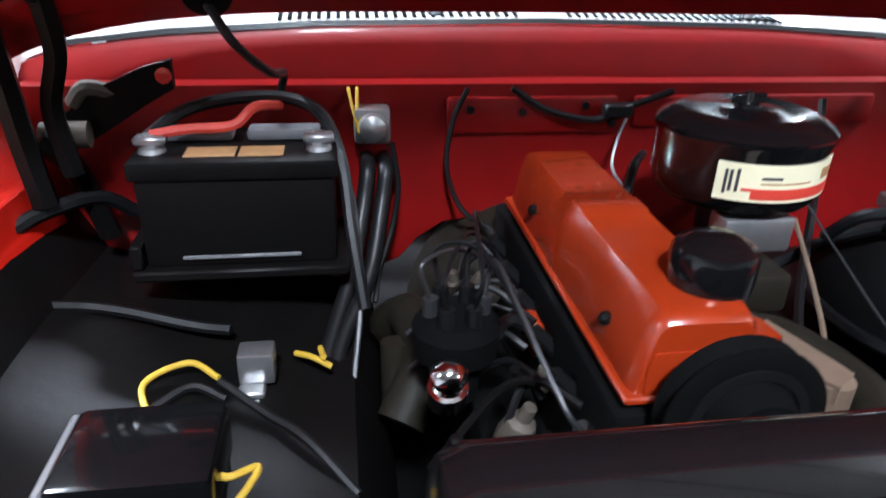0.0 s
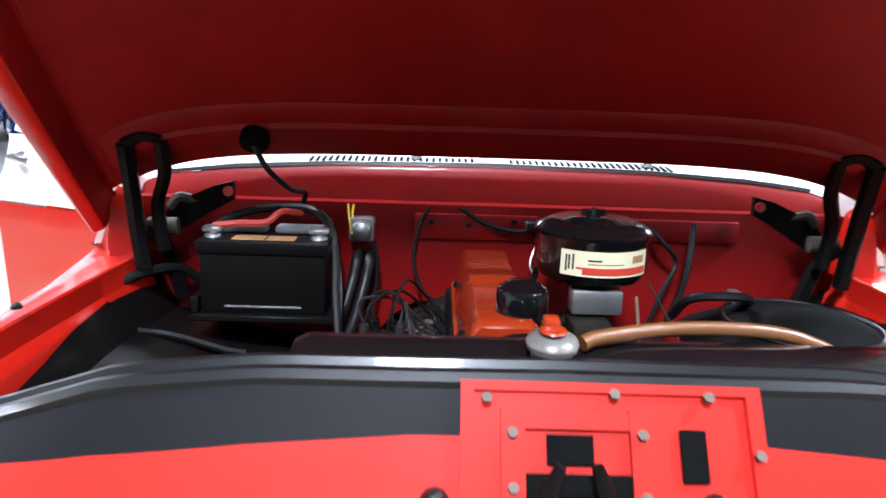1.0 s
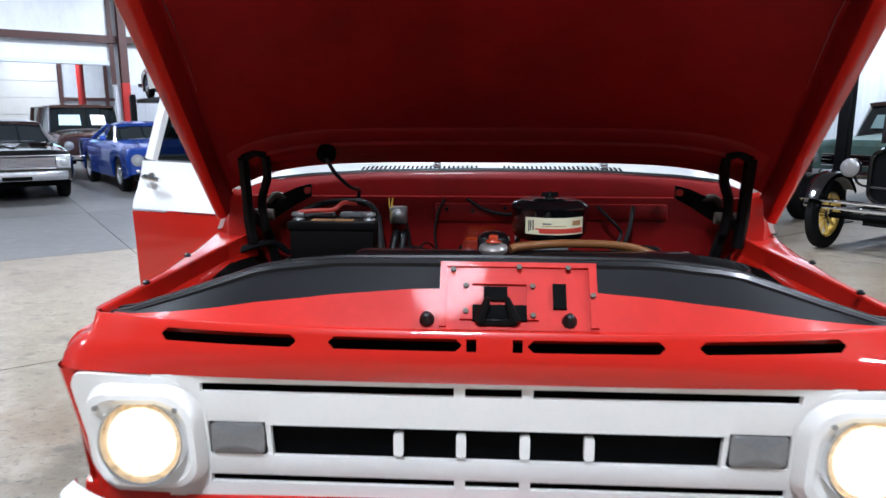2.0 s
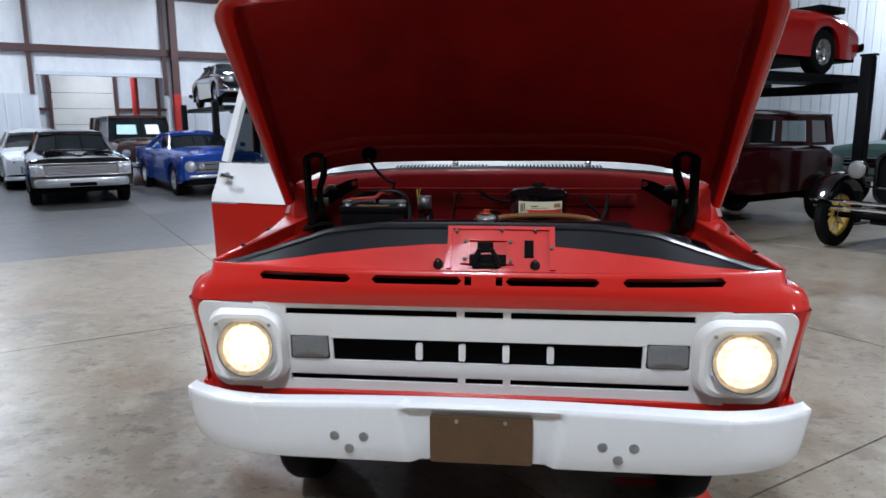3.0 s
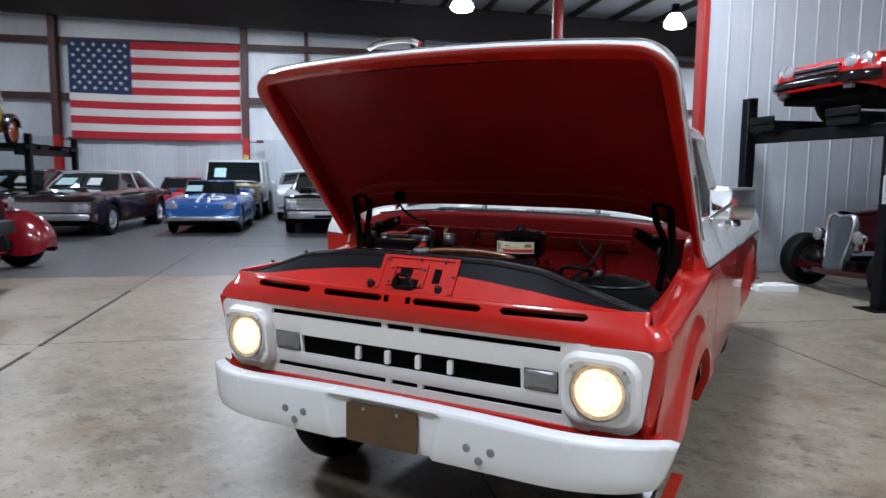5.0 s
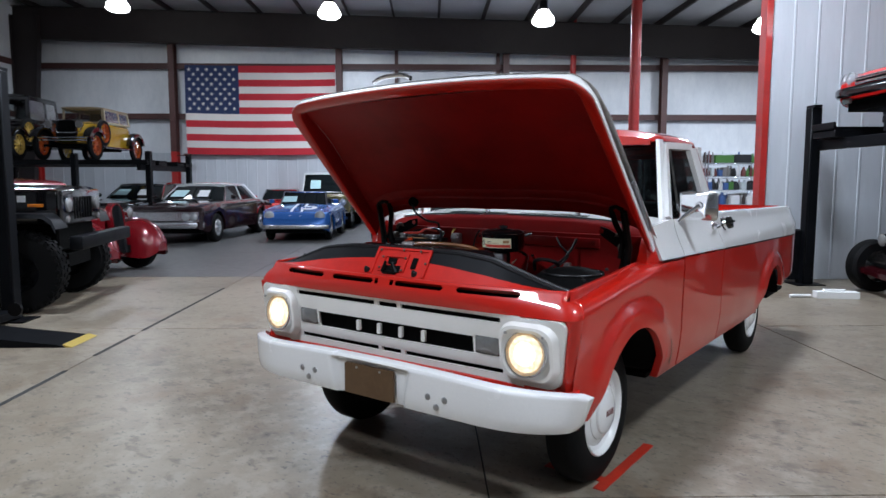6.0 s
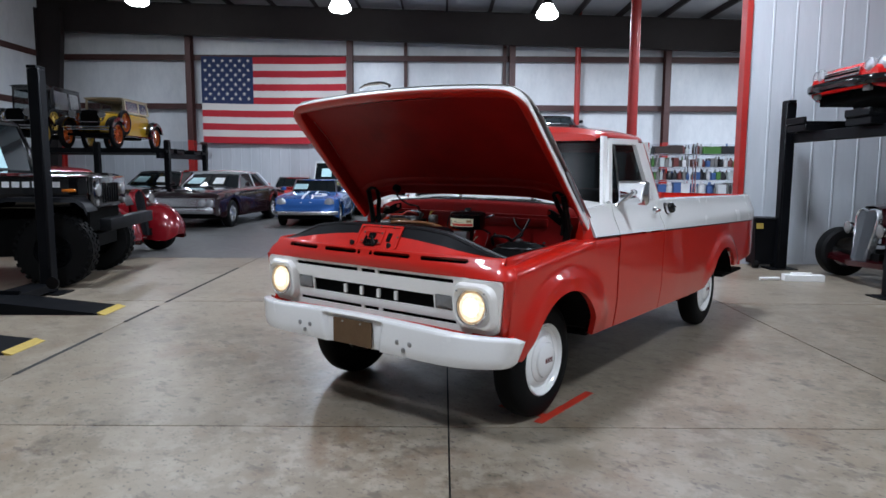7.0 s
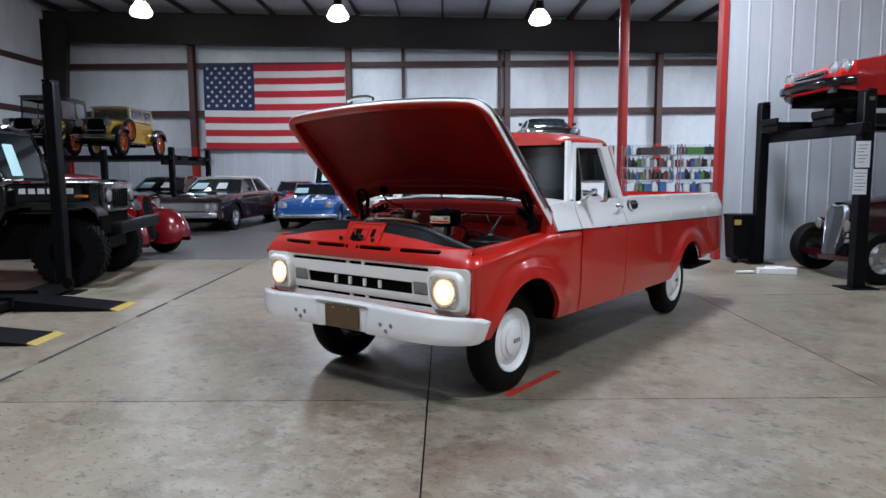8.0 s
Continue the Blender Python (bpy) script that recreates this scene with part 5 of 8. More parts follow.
def bay(name, bm, mat, parent=None, label=""):
    return part(name, bm, mat, parent or truck, label)


# firewall with the cut-out over the bell housing
bm = B()
low = [(-0.86, 0.60), (-0.50, 0.62), (-0.40, 0.78), (-0.32, 0.815), (-0.27, 0.835), (-0.235, 0.875), (-0.19, 0.905), (-0.12, 0.915), (0.02, 0.91), (0.16, 0.88), (0.26, 0.80), (0.40, 0.76), (0.50, 0.62), (0.86, 0.60)]
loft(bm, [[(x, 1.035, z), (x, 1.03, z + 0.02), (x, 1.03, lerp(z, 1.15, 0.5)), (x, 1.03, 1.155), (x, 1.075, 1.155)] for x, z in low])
fw = bay("firewall", bm, RED_WALL_SHADE)
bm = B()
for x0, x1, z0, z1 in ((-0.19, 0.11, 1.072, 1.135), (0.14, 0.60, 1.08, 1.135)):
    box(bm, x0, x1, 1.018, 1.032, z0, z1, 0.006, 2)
bay("pressing", bm, RED_WALL_SHADE, fw)
for x, z in ((-0.15, 1.115), (-0.06, 1.11), (0.05, 1.12), (0.20, 1.02), (0.10, 1.09)):
    bm = B()
    cyl(bm, (x, 1.028, z), (x, 1.013, z), 0.007, 8)
    bay("grommet", bm, HOSE, fw)
bm = B()
lathe(bm, (-0.02, 1.08, 0.72), (0, -1, 0), [(0, 0.23), (0.10, 0.225), (0.14, 0.20), (0.16, 0.15)], 28)
bay("bell_housing", bm, GREASE)

# wheel aprons, each a dished black sheet
def apron(s):
    bm = B()
    rings = []
    for i in range(23):
        y = lerp(0.13, 1.03, i / 22)
        hump = math.exp(-((y - 0.66) / 0.30) ** 2)
        top = along([(0.1, 0.885), (0.35, 0.925), (0.6, 0.968), (0.9, 0.976), (1.03, 0.97)], y)
        ox = along([(0.1, 0.800), (0.5, 0.802), (0.8, 0.824)], y)
        rings.append([(s * x, y, z) for x, z in ((0.30, 0.60), (0.32, 0.74), (0.36, 0.795 + 0.01 * hump), (0.46, 0.815 + 0.018 * hump), (0.58, 0.825 + 0.03 * hump), (0.70, 0.845 + 0.045 * hump), (0.77, 0.875 + 0.03 * hump), (ox - 0.02, top - 0.02), (ox, top), (ox + 0.006, top - 0.01))])
    loft(bm, rings)
    return bay("wheel_apron", bm, DUSTY)
for s in (-1, 1):
    apron(s)
bm = B()
tube(bm, [(-0.84, 0.86, 0.985), (-0.80, 0.90, 1.0), (-0.74, 0.955, 1.0), (-0.70, 0.99, 0.96)], 0.012, 8)
bay("apron_edge_strip", bm, HOSE)
bm = B()
tube(bm, [(-0.80, 0.80, 0.90), (-0.70, 0.79, 0.895), (-0.58, 0.765, 0.875), (-0.53, 0.755, 0.872)], 0.008, 6)
bay("apron_rod", bm, HOSE)

# battery
bat = bay("battery", B(), VOID)
bm = B()
box(bm, -0.652, -0.378, 0.838, 1.000, 0.932, 1.090, 0.006, 2)
box(bm, -0.658, -0.372, 0.832, 1.006, 1.066, 1.094, 0.005, 2)
bay("case", bm, DUSTY, bat)
bm = B()
box(bm, -0.60, -0.43, 0.8325, 0.838, 0.945, 0.951, 0.002, 1)
bay("case_ledge", bm, GREY_PLASTIC, bat)
for x0, x1 in ((-0.635, -0.525), (-0.505, -0.395)):
    bm = B()
    box(bm, x0, x1, 0.925, 0.965, 1.0945, 1.112, 0.006, 2)
    bay("vent_cap", bm, GREY_PLASTIC, bat)
for x0, x1 in ((-0.585, -0.515), (-0.510, -0.448)):
    bm = B()
    box(bm, x0, x1, 0.855, 0.898, 1.0942, 1.0955)
    bay("battery_label", bm, COPPER, bat)
for x in (-0.632, -0.398):
    bm = B()
    lathe(bm, (x, 0.885, 1.094), (0, 0, 1), [(0, 0.020), (0.006, 0.018), (0.010, 0.011), (0.026, 0.010), (0.027, 0.001)], 12)
    box(bm, x - 0.022, x + 0.022, 0.872, 0.898, 1.104, 1.118, 0.004, 1)
    bay("terminal", bm, STEEL, bat)
bm = B()
box(bm, -0.672, -0.36, 0.822, 1.01, 0.915, 0.932, 0.004, 1)
box(bm, -0.672, -0.655, 0.83, 1.0, 0.932, 0.97, 0.003, 1)
bay("battery_tray", bm, DUSTY, bat)
for pts, mat, r in (([(-0.632, 0.885, 1.118), (-0.58, 0.90, 1.122), (-0.52, 0.905, 1.125), (-0.49, 0.93, 1.145), (-0.46, 1.0, 1.13)], LABEL_RED, 0.0075),
                    ([(-0.65, 0.93, 1.10), (-0.60, 0.985, 1.128), (-0.52, 1.01, 1.14), (-0.44, 1.0, 1.14), (-0.39, 0.955, 1.12), (-0.365, 0.90, 1.06), (-0.355, 0.84, 0.98), (-0.34, 0.78, 0.88)], HOSE, 0.010),
                    ([(-0.42, 1.02, 1.13), (-0.385, 0.97, 1.115), (-0.368, 0.91, 1.08), (-0.35, 0.87, 1.00), (-0.345, 0.80, 0.90), (-0.36, 0.72, 0.80)], LEAD, 0.005)):
    bm = B()
    tube(bm, pts, r, 8)
    bay("battery_cable", bm, mat, bat)

# heater hoses and the valve on the firewall
for dx in (0.0, 0.030):
    bm = B()
    tube(bm, [(-0.325 + dx, 1.03, 1.03), (-0.325 + dx, 0.985, 1.025), (-0.335 + dx, 0.955, 0.97), (-0.36 + dx, 0.88, 0.88), (-0.40 + dx * 0.5, 0.76, 0.80), (-0.40 + dx, 0.62, 0.74)], 0.0135, 10)
    bay("heater_hose", bm, HOSE)
bm = B()
box(bm, -0.345, -0.285, 0.99, 1.03, 1.065, 1.125, 0.008, 2)
lathe(bm, (-0.315, 0.99, 1.095), (0, -1, 0), [(0, 0.024), (0.014, 0.022), (0.02, 0.012), (0.022, 0.002)], 14)
bay("heater_valve", bm, STEEL)
for pts, mat, r in (([(-0.352, 1.03, 1.15), (-0.345, 1.0, 1.12), (-0.335, 0.985, 1.085)], YELLOW, 0.003), ([(-0.338, 1.03, 1.15), (-0.338, 1.0, 1.125), (-0.33, 0.985, 1.09)], YELLOW, 0.003),
                    ([(-0.285, 0.985, 1.07), (-0.275, 0.98, 1.0), (-0.285, 0.97, 0.93), (-0.31, 0.94, 0.86), (-0.32, 0.90, 0.82)], HOSE, 0.005),
                    ([(-0.155, 1.02, 1.15), (-0.18, 1.01, 1.10), (-0.19, 1.0, 1.02), (-0.165, 0.98, 0.95), (-0.12, 0.93, 0.93), (-0.13, 0.85, 0.92)], HOSE, 0.0045),
                    ([(-0.08, 1.02, 1.15), (-0.02, 1.01, 1.115), (0.06, 1.0, 1.10), (0.11, 1.0, 1.118), (0.20, 1.01, 1.145)], HOSE, 0.0065),
                    ([(0.16, 1.02, 1.02), (0.14, 0.96, 1.05), (0.10, 0.90, 1.05), (0.075, 0.86, 1.0)], HOSE, 0.008),
                    ([(0.13, 1.02, 1.10), (0.10, 0.98, 1.07), (0.085, 0.95, 1.03), (0.10, 0.90, 1.0)], STEEL, 0.003),
                    ([(0.36, 1.0, 1.13), (0.40, 0.97, 1.09), (0.44, 0.98, 1.04), (0.40, 0.94, 0.98), (0.34, 0.85, 0.92)], HOSE, 0.006),
                    ([(0.48, 1.0, 1.13), (0.46, 0.95, 1.06), (0.42, 0.88, 1.0), (0.30, 0.70, 0.90), (0.24, 0.58, 0.86)], HOSE, 0.0075),
                    ([(0.31, 0.78, 1.05), (0.34, 0.70, 0.98), (0.36, 0.55, 0.90), (0.40, 0.45, 0.86)], LEAD, 0.0018),
                    ([(0.27, 0.72, 1.03), (0.25, 0.62, 0.97), (0.21, 0.52, 0.93), (0.16, 0.46, 0.92)], TAN, 0.0035)):
    bm = B()
    tube(bm, pts, r, 6)
    bay("wire", bm, mat)
bm = B()
box(bm, 0.075, 0.125, 0.985, 1.01, 1.105, 1.128, 0.004, 1)
bay("wire_connector", bm, HOSE)

# engine: block, valve cover, cap, air cleaner, distributor
eng = bay("engine", B(), DUSTY)
bm = B()
box(bm, -0.112, 0.07, 0.40, 0.96, 0.55, 0.972, 0.01, 2)
box(bm, -0.20, -0.10, 0.40, 0.92, 0.60, 0.80, 0.01, 2)
bay("block", bm, VOID, eng)
for y0, y1, z0, z1 in ((0.63, 0.69, 0.88, 0.925),):
    bm = B()
    box(bm, -0.128, -0.108, y0, y1, z0, z1, 0.006, 2)
    bay("core_plug_boss", bm, ORANGE, eng)
bm = B()
sec = [(-0.096, 0.985), (-0.094, 1.0), (-0.080, 1.064), (-0.070, 1.075), (0.016, 1.075), (0.026, 1.064), (0.042, 1.0), (0.044, 0.985)]
def cover_ring(y, k, dz=0.0):
    return [(lerp(-0.03, x, k), y, 0.985 + (z - 0.985) * (k if k < 1 else 1) + dz) for x, z in sec]
rings = [cover_ring(0.412, 0.90), cover_ring(0.418, 0.97), cover_ring(0.432, 1.0)]
rings += [cover_ring(y, 1.0) for y in (0.5, 0.6, 0.655)] + [cover_ring(y, 1.010, 0.003) for y in (0.662, 0.70)] + [cover_ring(y, 1.0) for y in (0.708, 0.8, 0.905)] + [cover_ring(0.922, 0.96), cover_ring(0.930, 0.86)]
loft(bm, rings, cap=True)
box(bm, -0.102, 0.050, 0.404, 0.938, 0.980, 0.989, 0.003, 1)
bay("valve_cover", bm, ORANGE, eng, "glossy orange valve cover")
bm = B()
lo = [(-0.082, 0.408), (0.052, 0.408), (0.070, 0.428), (0.066, 0.465), (0.03, 0.500), (-0.082, 0.500)]
loft(bm, [[(x, y, 0.985) for x, y in lo], [(x, y, 1.022) for x, y in lo], [(lerp(0.0, x, 0.92), lerp(0.43, y, 0.92), 1.036) for x, y in lo]], close=True, cap=True)
bay("front_cover", bm, ORANGE, eng)
for x, y in ((-0.090, 0.50), (-0.090, 0.80), (0.034, 0.60)):
    bm = B()
    lathe(bm, (x, y, 1.02), (-0.5 if x < 0 else 0.5, 0, 0.8), [(0, 0.009), (0.006, 0.008), (0.010, 0.003)], 8)
    bay("cover_bolt", bm, DUSTY, eng)
bm = B()
lathe(bm, (0.004, 0.478, 1.062), (0, 0, 1), [(-0.02, 0.036), (0.006, 0.036), (0.008, 0.043), (0.046, 0.0435), (0.053, 0.040), (0.055, 0.034), (0.060, 0.030), (0.064, 0.020), (0.065, 0.001)], 30)
bay("oil_filler_cap", bm, BLACK, eng, "round black filler cap")
# air cleaner
ac = bay("air_cleaner", B(), BLACK)
bm = B()
lathe(bm, (0.175, 0.745, 1.068), (0, 0, 1), [(0, 0.05), (0.002, 0.100), (0.012, 0.108), (0.030, 0.1125), (0.082, 0.1125), (0.090, 0.1165), (0.098, 0.1165), (0.106, 0.108), (0.116, 0.085), (0.112, 0.060), (0.118, 0.04), (0.118, 0.001)], 48)
bay("canister", bm, BLACK, ac)
bm = B()
lathe(bm, (0.175, 0.745, 1.184), (0, 0, 1), [(0, 0.018), (0.006, 0.016), (0.008, 0.006), (0.022, 0.005), (0.023, 0.001)], 10)
box(bm, 0.150, 0.200, 0.742, 0.748, 1.190, 1.204, 0.002, 1)
bay("wing_nut", bm, BLACK, ac)
def wrap(a0, a1, z0, z1, r, n=12):
    bm = B()
    rings = []
    for k in range(n + 1):
        a = radians(lerp(a0, a1, k / n))
        rings.append([(0.175 + rr * math.sin(a), 0.745 - rr * math.cos(a), z) for rr, z in ((r - 0.001, z0), (r, z0), (r, z1), (r - 0.001, z1))])
    loft(bm, rings)
    return bm
bay("paper_label", wrap(-42, 52, 1.092, 1.141, 0.1140, 16), CREAM, ac, "cream and red paper label")
bay("label_band", wrap(-20, 50, 1.096, 1.106, 0.1145), LABEL_RED, ac)
bay("label_band", wrap(-26, 50, 1.106, 1.110, 0.1145), LABEL_RED, ac)
for k, (a, b, z0, z1) in enumerate(((-37, -35, 1.100, 1.132), (-34, -32, 1.104, 1.132), (-30, -28, 1.104, 1.134), (-15, -2, 1.122, 1.1255), (-15, 20, 1.1155, 1.118), (30, 46, 1.118, 1.132))):
    bay("label_print", wrap(a, b, z0, z1, 0.1143, 4), INK if k < 4 else COPPER, ac)
bm = B()
box(bm, 0.125, 0.225, 0.655, 0.70, 1.010, 1.060, 0.006, 2)
bay("choke_box", bm, STEEL, ac, "grey metal box under the air cleaner")
carb = bay("carburetor", B(), STEEL)
bm = B()
lathe(bm, (0.175, 0.735, 0.94), (0, 0, 1), [(0, 0.05), (0.03, 0.055), (0.05, 0.04), (0.10, 0.045), (0.13, 0.04)], 18)
box(bm, 0.12, 0.20, 0.60, 0.69, 0.95, 1.005, 0.008, 2)
bay("carburetor_body", bm, GREASE, carb)
bm = B()
tube(bm, [(0.10, 0.56, 0.95), (0.14, 0.52, 0.96), (0.18, 0.44, 0.95), (0.16, 0.37, 0.94), (0.12, 0.33, 0.94)], 0.030, 12)
bay("exhaust_manifold", bm, GREASE, eng)
bm = B()
rings = [[(lerp(0.085, 0.128, t) + a * w, lerp(0.50, 0.40, t) + b * w, 0.985 + c) for a, b, c in ((-0.03, -0.02, -0.01), (0.03, 0.02, -0.01), (0.03, 0.02, 0.012), (-0.03, -0.02, 0.012))] for t, w in ((0, 0.9), (0.4, 0.75), (0.8, 0.62), (1, 0.5))]
loft(bm, rings, close=True, cap=True)
lathe(bm, (0.122, 0.412, 0.962), (0, 0, 1), [(0, 0.022), (0.03, 0.022), (0.034, 0.014)], 16)
bay("thermostat_bracket", bm, TAN, eng, "tan-grey cast bracket")
# pulley, fan
bm = B()
lathe(bm, (-0.004, 0.392, 0.990), (0, -1, 0), [(0, 0.05), (0.004, 0.078), (0.016, 0.070), (0.028, 0.080), (0.032, 0.080), (0.036, 0.066), (0.03, 0.05), (0.06, 0.04), (0.062, 0.001)], 32)
bay("fan_pulley", bm, VOID, eng)
bm = B()
lathe(bm, (-0.004, 0.361, 0.990), (0, -1, 0), [(0, 0.060), (0.006, 0.060), (0.006, 0.050), (0, 0.050)], 32, cap=False)
bay("pulley_ring", bm, HOSE, eng)
for k in range(4):
    a = math.pi / 2 * k + 0.5
    bm = B()
    d, n2 = Vector((math.cos(a), 0, math.sin(a))), Vector((-math.sin(a), 0.5, math.cos(a)))
    c = Vector((0.02, 0.27, 0.90))
    loft(bm, [[c + d * r + n2 * w, c + d * r - n2 * w, c + d * r - n2 * w + Vector((0, 0.003, 0)), c + d * r + n2 * w + Vector((0, 0.003, 0))] for r, w in ((0.03, 0.02), (0.10, 0.04), (0.19, 0.05))], close=True, cap=True)
    bay("fan_blade", bm, VOID, eng)
# distributor, leads and coil
bm = B()
lathe(bm, (-0.235, 0.60, 0.86), (0, 0, 1), [(0, 0.03), (0.06, 0.034), (0.065, 0.052), (0.10, 0.055), (0.115, 0.045), (0.12, 0.001)], 20)
dist = bay("distributor", bm, VOID, eng)
for k in range(6):
    a = 2 * math.pi * k / 6
    bm = B()
    p = Vector((-0.235 + 0.032 * math.cos(a), 0.60 + 0.032 * math.sin(a), 0.975))
    cyl(bm, p, p + Vector((0, 0, 0.024)), 0.010, 8)
    q = p + Vector((0, 0, 0.02))
    e = Vector((-0.125, 0.42 + 0.09 * k, 0.93))
    tube(bm, [q, q + Vector((0.01 * math.cos(a), 0.01 * math.sin(a), 0.05)), q.lerp(e, 0.5) + Vector((-0.02, 0.01, 0.07 + 0.008 * (k % 3))), e + Vector((-0.03, 0, 0.04)), e], 0.0030, 6)
    bay("plug_lead", bm, LEAD if k % 3 == 0 else HOSE, dist)
    bm = B()
    cyl(bm, e + Vector((-0.012, 0, 0.015)), e + Vector((0.03, 0, -0.03)), 0.010, 8)
    bay("plug_boot", bm, HOSE, dist)
bm = B()
lathe(bm, (-0.255, 0.535, 0.90), (0, -0.3, 1), [(0, 0.024), (0.025, 0.024), (0.027, 0.019), (0.048, 0.022), (0.058, 0.015), (0.064, 0.001)], 14)
bay("fuel_filter", bm, CHROME, eng, "bright metal filter with a clear bowl")
for k, (x, y, z, r) in enumerate(((-0.19, 0.50, 0.90, 0.018), (-0.16, 0.46, 0.88, 0.015), (-0.21, 0.70, 0.90, 0.020), (-0.17, 0.78, 0.93, 0.022), (-0.20, 0.42, 0.86, 0.014))):
    bm = B()
    lathe(bm, (x, y, z - 0.05), (0.3, -0.2, 1), [(0, r), (0.03, r * 1.2), (0.05, r), (0.055, r * 0.5), (0.075, r * 0.45)], 10)
    bay("fitting", bm, (RUSTY, DUSTY, DUSTY)[k % 3], eng)
bm = B()
tube(bm, [(-0.30, 0.86, 0.80), (-0.27, 0.80, 0.85), (-0.26, 0.70, 0.84), (-0.30, 0.64, 0.78)], 0.035, 10)
bay("clutch_housing_rib", bm, GREASE, eng)
bm = B()
cyl(bm, (-0.30, 0.70, 0.74), (-0.30, 0.72, 0.86), 0.022, 12)
bay("ignition_coil", bm, GREASE, eng)
bm = B()
lathe(bm, (-0.165, 0.385, 0.90), (-1, -0.2, 0.1), [(0, 0.006), (0.012, 0.012), (0.03, 0.010), (0.032, 0.004), (0.05, 0.004)], 10)
bay("sender_plug", bm, PAPER, eng, "small white plug")

# black hoses, wires and clips crowding the engine's side
rng = random.Random(11)
for k in range(16):
    y0 = rng.uniform(0.40, 0.86)
    p = Vector((-0.125 - rng.uniform(0.0, 0.03), y0, rng.uniform(0.90, 0.95)))
    q = Vector((-0.25 + rng.uniform(-0.05, 0.04), y0 + rng.uniform(-0.10, 0.10), rng.uniform(0.82, 0.90)))
    m = p.lerp(q, 0.5) + Vector((0, rng.uniform(-0.05, 0.05), rng.uniform(0.01, 0.06)))
    bm = B()
    tube(bm, [p, p.lerp(m, 0.5) + Vector((0, 0.01, 0.015)), m, q.lerp(m, 0.3), q], rng.choice((0.0035, 0.005, 0.008)), 6)
    bay("wire", bm, (HOSE, HOSE, HOSE, LEAD, DUSTY)[k % 5], eng)
for k in range(10):
    bm = B()
    c = Vector((rng.uniform(-0.26, -0.13), rng.uniform(0.40, 0.80), rng.uniform(0.86, 0.92)))
    lathe(bm, c, (rng.uniform(-0.6, 0.2), rng.uniform(-0.6, 0.2), 1), [(0, 0.010), (0.012, 0.012), (0.016, 0.008), (0.030, 0.007), (0.031, 0.001)], 10)
    bay("fitting", bm, (DUSTY, BLACK, RUSTY, BLACK, STEEL)[k % 5], eng)

# radiator with filler neck, overflow hose
rad = bay("radiator", B(), BLACK)
bm = B()
prof = [(0.150, 1.02), (0.150, 1.092), (0.156, 1.115), (0.175, 1.128), (0.205, 1.130), (0.226, 1.117), (0.234, 1.09), (0.230, 1.02)]
rings = []
for x, k in ((-0.318, 0.80), (-0.312, 0.93), (-0.295, 1.0), (0.43, 1.0), (0.447, 0.93), (0.452, 0.80)):
    rings.append([(x, lerp(0.19, y, k), lerp(1.02, z, k)) for y, z in prof])
loft(bm, rings, cap=True)
bay("top_tank", bm, BLACK, rad)
bm = B()
box(bm, -0.34, 0.47, 0.155, 0.225, 0.50, 1.025, 0.004, 1)
bay("radiator_core", bm, VOID, rad)
bm = B()
lathe(bm, (-0.002, 0.165, 1.105), (0, -0.1, 1), [(0, 0.024), (0.026, 0.024), (0.030, 0.030), (0.037, 0.0315), (0.042, 0.029), (0.046, 0.021), (0.048, 0.001)], 24)
bay("radiator_cap", bm, CAPWORN, rad, "silver pressure cap with worn paint")
bm = B()
lathe(bm, (-0.002, 0.160, 1.1565), (0, -0.1, 1), [(0, 0.017), (0.002, 0.015), (0.0025, 0.001)], 16)
box(bm, -0.012, 0.008, 0.166, 0.188, 1.154, 1.168, 0.004, 2)
bay("cap_mark", bm, ORANGE, rad)
bm = B()
tube(bm, [(0.035, 0.168, 1.138), (0.06, 0.18, 1.142), (0.16, 0.215, 1.143), (0.27, 0.23, 1.138), (0.34, 0.232, 1.125), (0.395, 0.20, 1.098), (0.42, 0.15, 1.05)], 0.0095, 10)
bay("overflow_hose", bm, AMBER, rad, "amber-brown overflow hose")

# right-hand black blower dome with its hoses
blower = bay("heater_blower", B(), DUSTY)
bm = B()
rings = []
for k in range(9):
    t = k / 8 * math.pi / 2
    rings.append([(0.60 + 0.235 * math.cos(t) * math.cos(a), 0.70 + 0.24 * math.cos(t) * math.sin(a), 0.87 + 0.15 * math.sin(t)) for a in [2 * math.pi * j / 32 for j in range(32)]])
loft(bm, rings, close=True)
bay("dome", bm, VOID, blower)
bm = B()
for f2, r in ((0.62, 0.006), (1.0, 0.010)):
    c = math.sqrt(max(0, 1 - f2 * f2))
    loop = [(0.60 + 0.238 * f2 * math.cos(a), 0.70 + 0.243 * f2 * math.sin(a), 0.872 + 0.152 * c) for a in [2 * math.pi * j / 24 for j in range(25)]]
    tube(bm, loop, r, 6, 1)
bay("dome_rim", bm, HOSE, blower)
bm = B()
tube(bm, [(0.36, 0.76, 0.98), (0.38, 0.72, 1.03), (0.45, 0.69, 1.045), (0.50, 0.72, 1.03), (0.49, 0.76, 1.0), (0.42, 0.80, 0.96), (0.33, 0.82, 0.90)], 0.010, 8)
bay("looped_hose", bm, HOSE, blower)
bm = B()
box(bm, 0.50, 0.53, 0.80, 0.84, 0.995, 1.02, 0.004, 1)
bay("clip", bm, STEEL, blower)

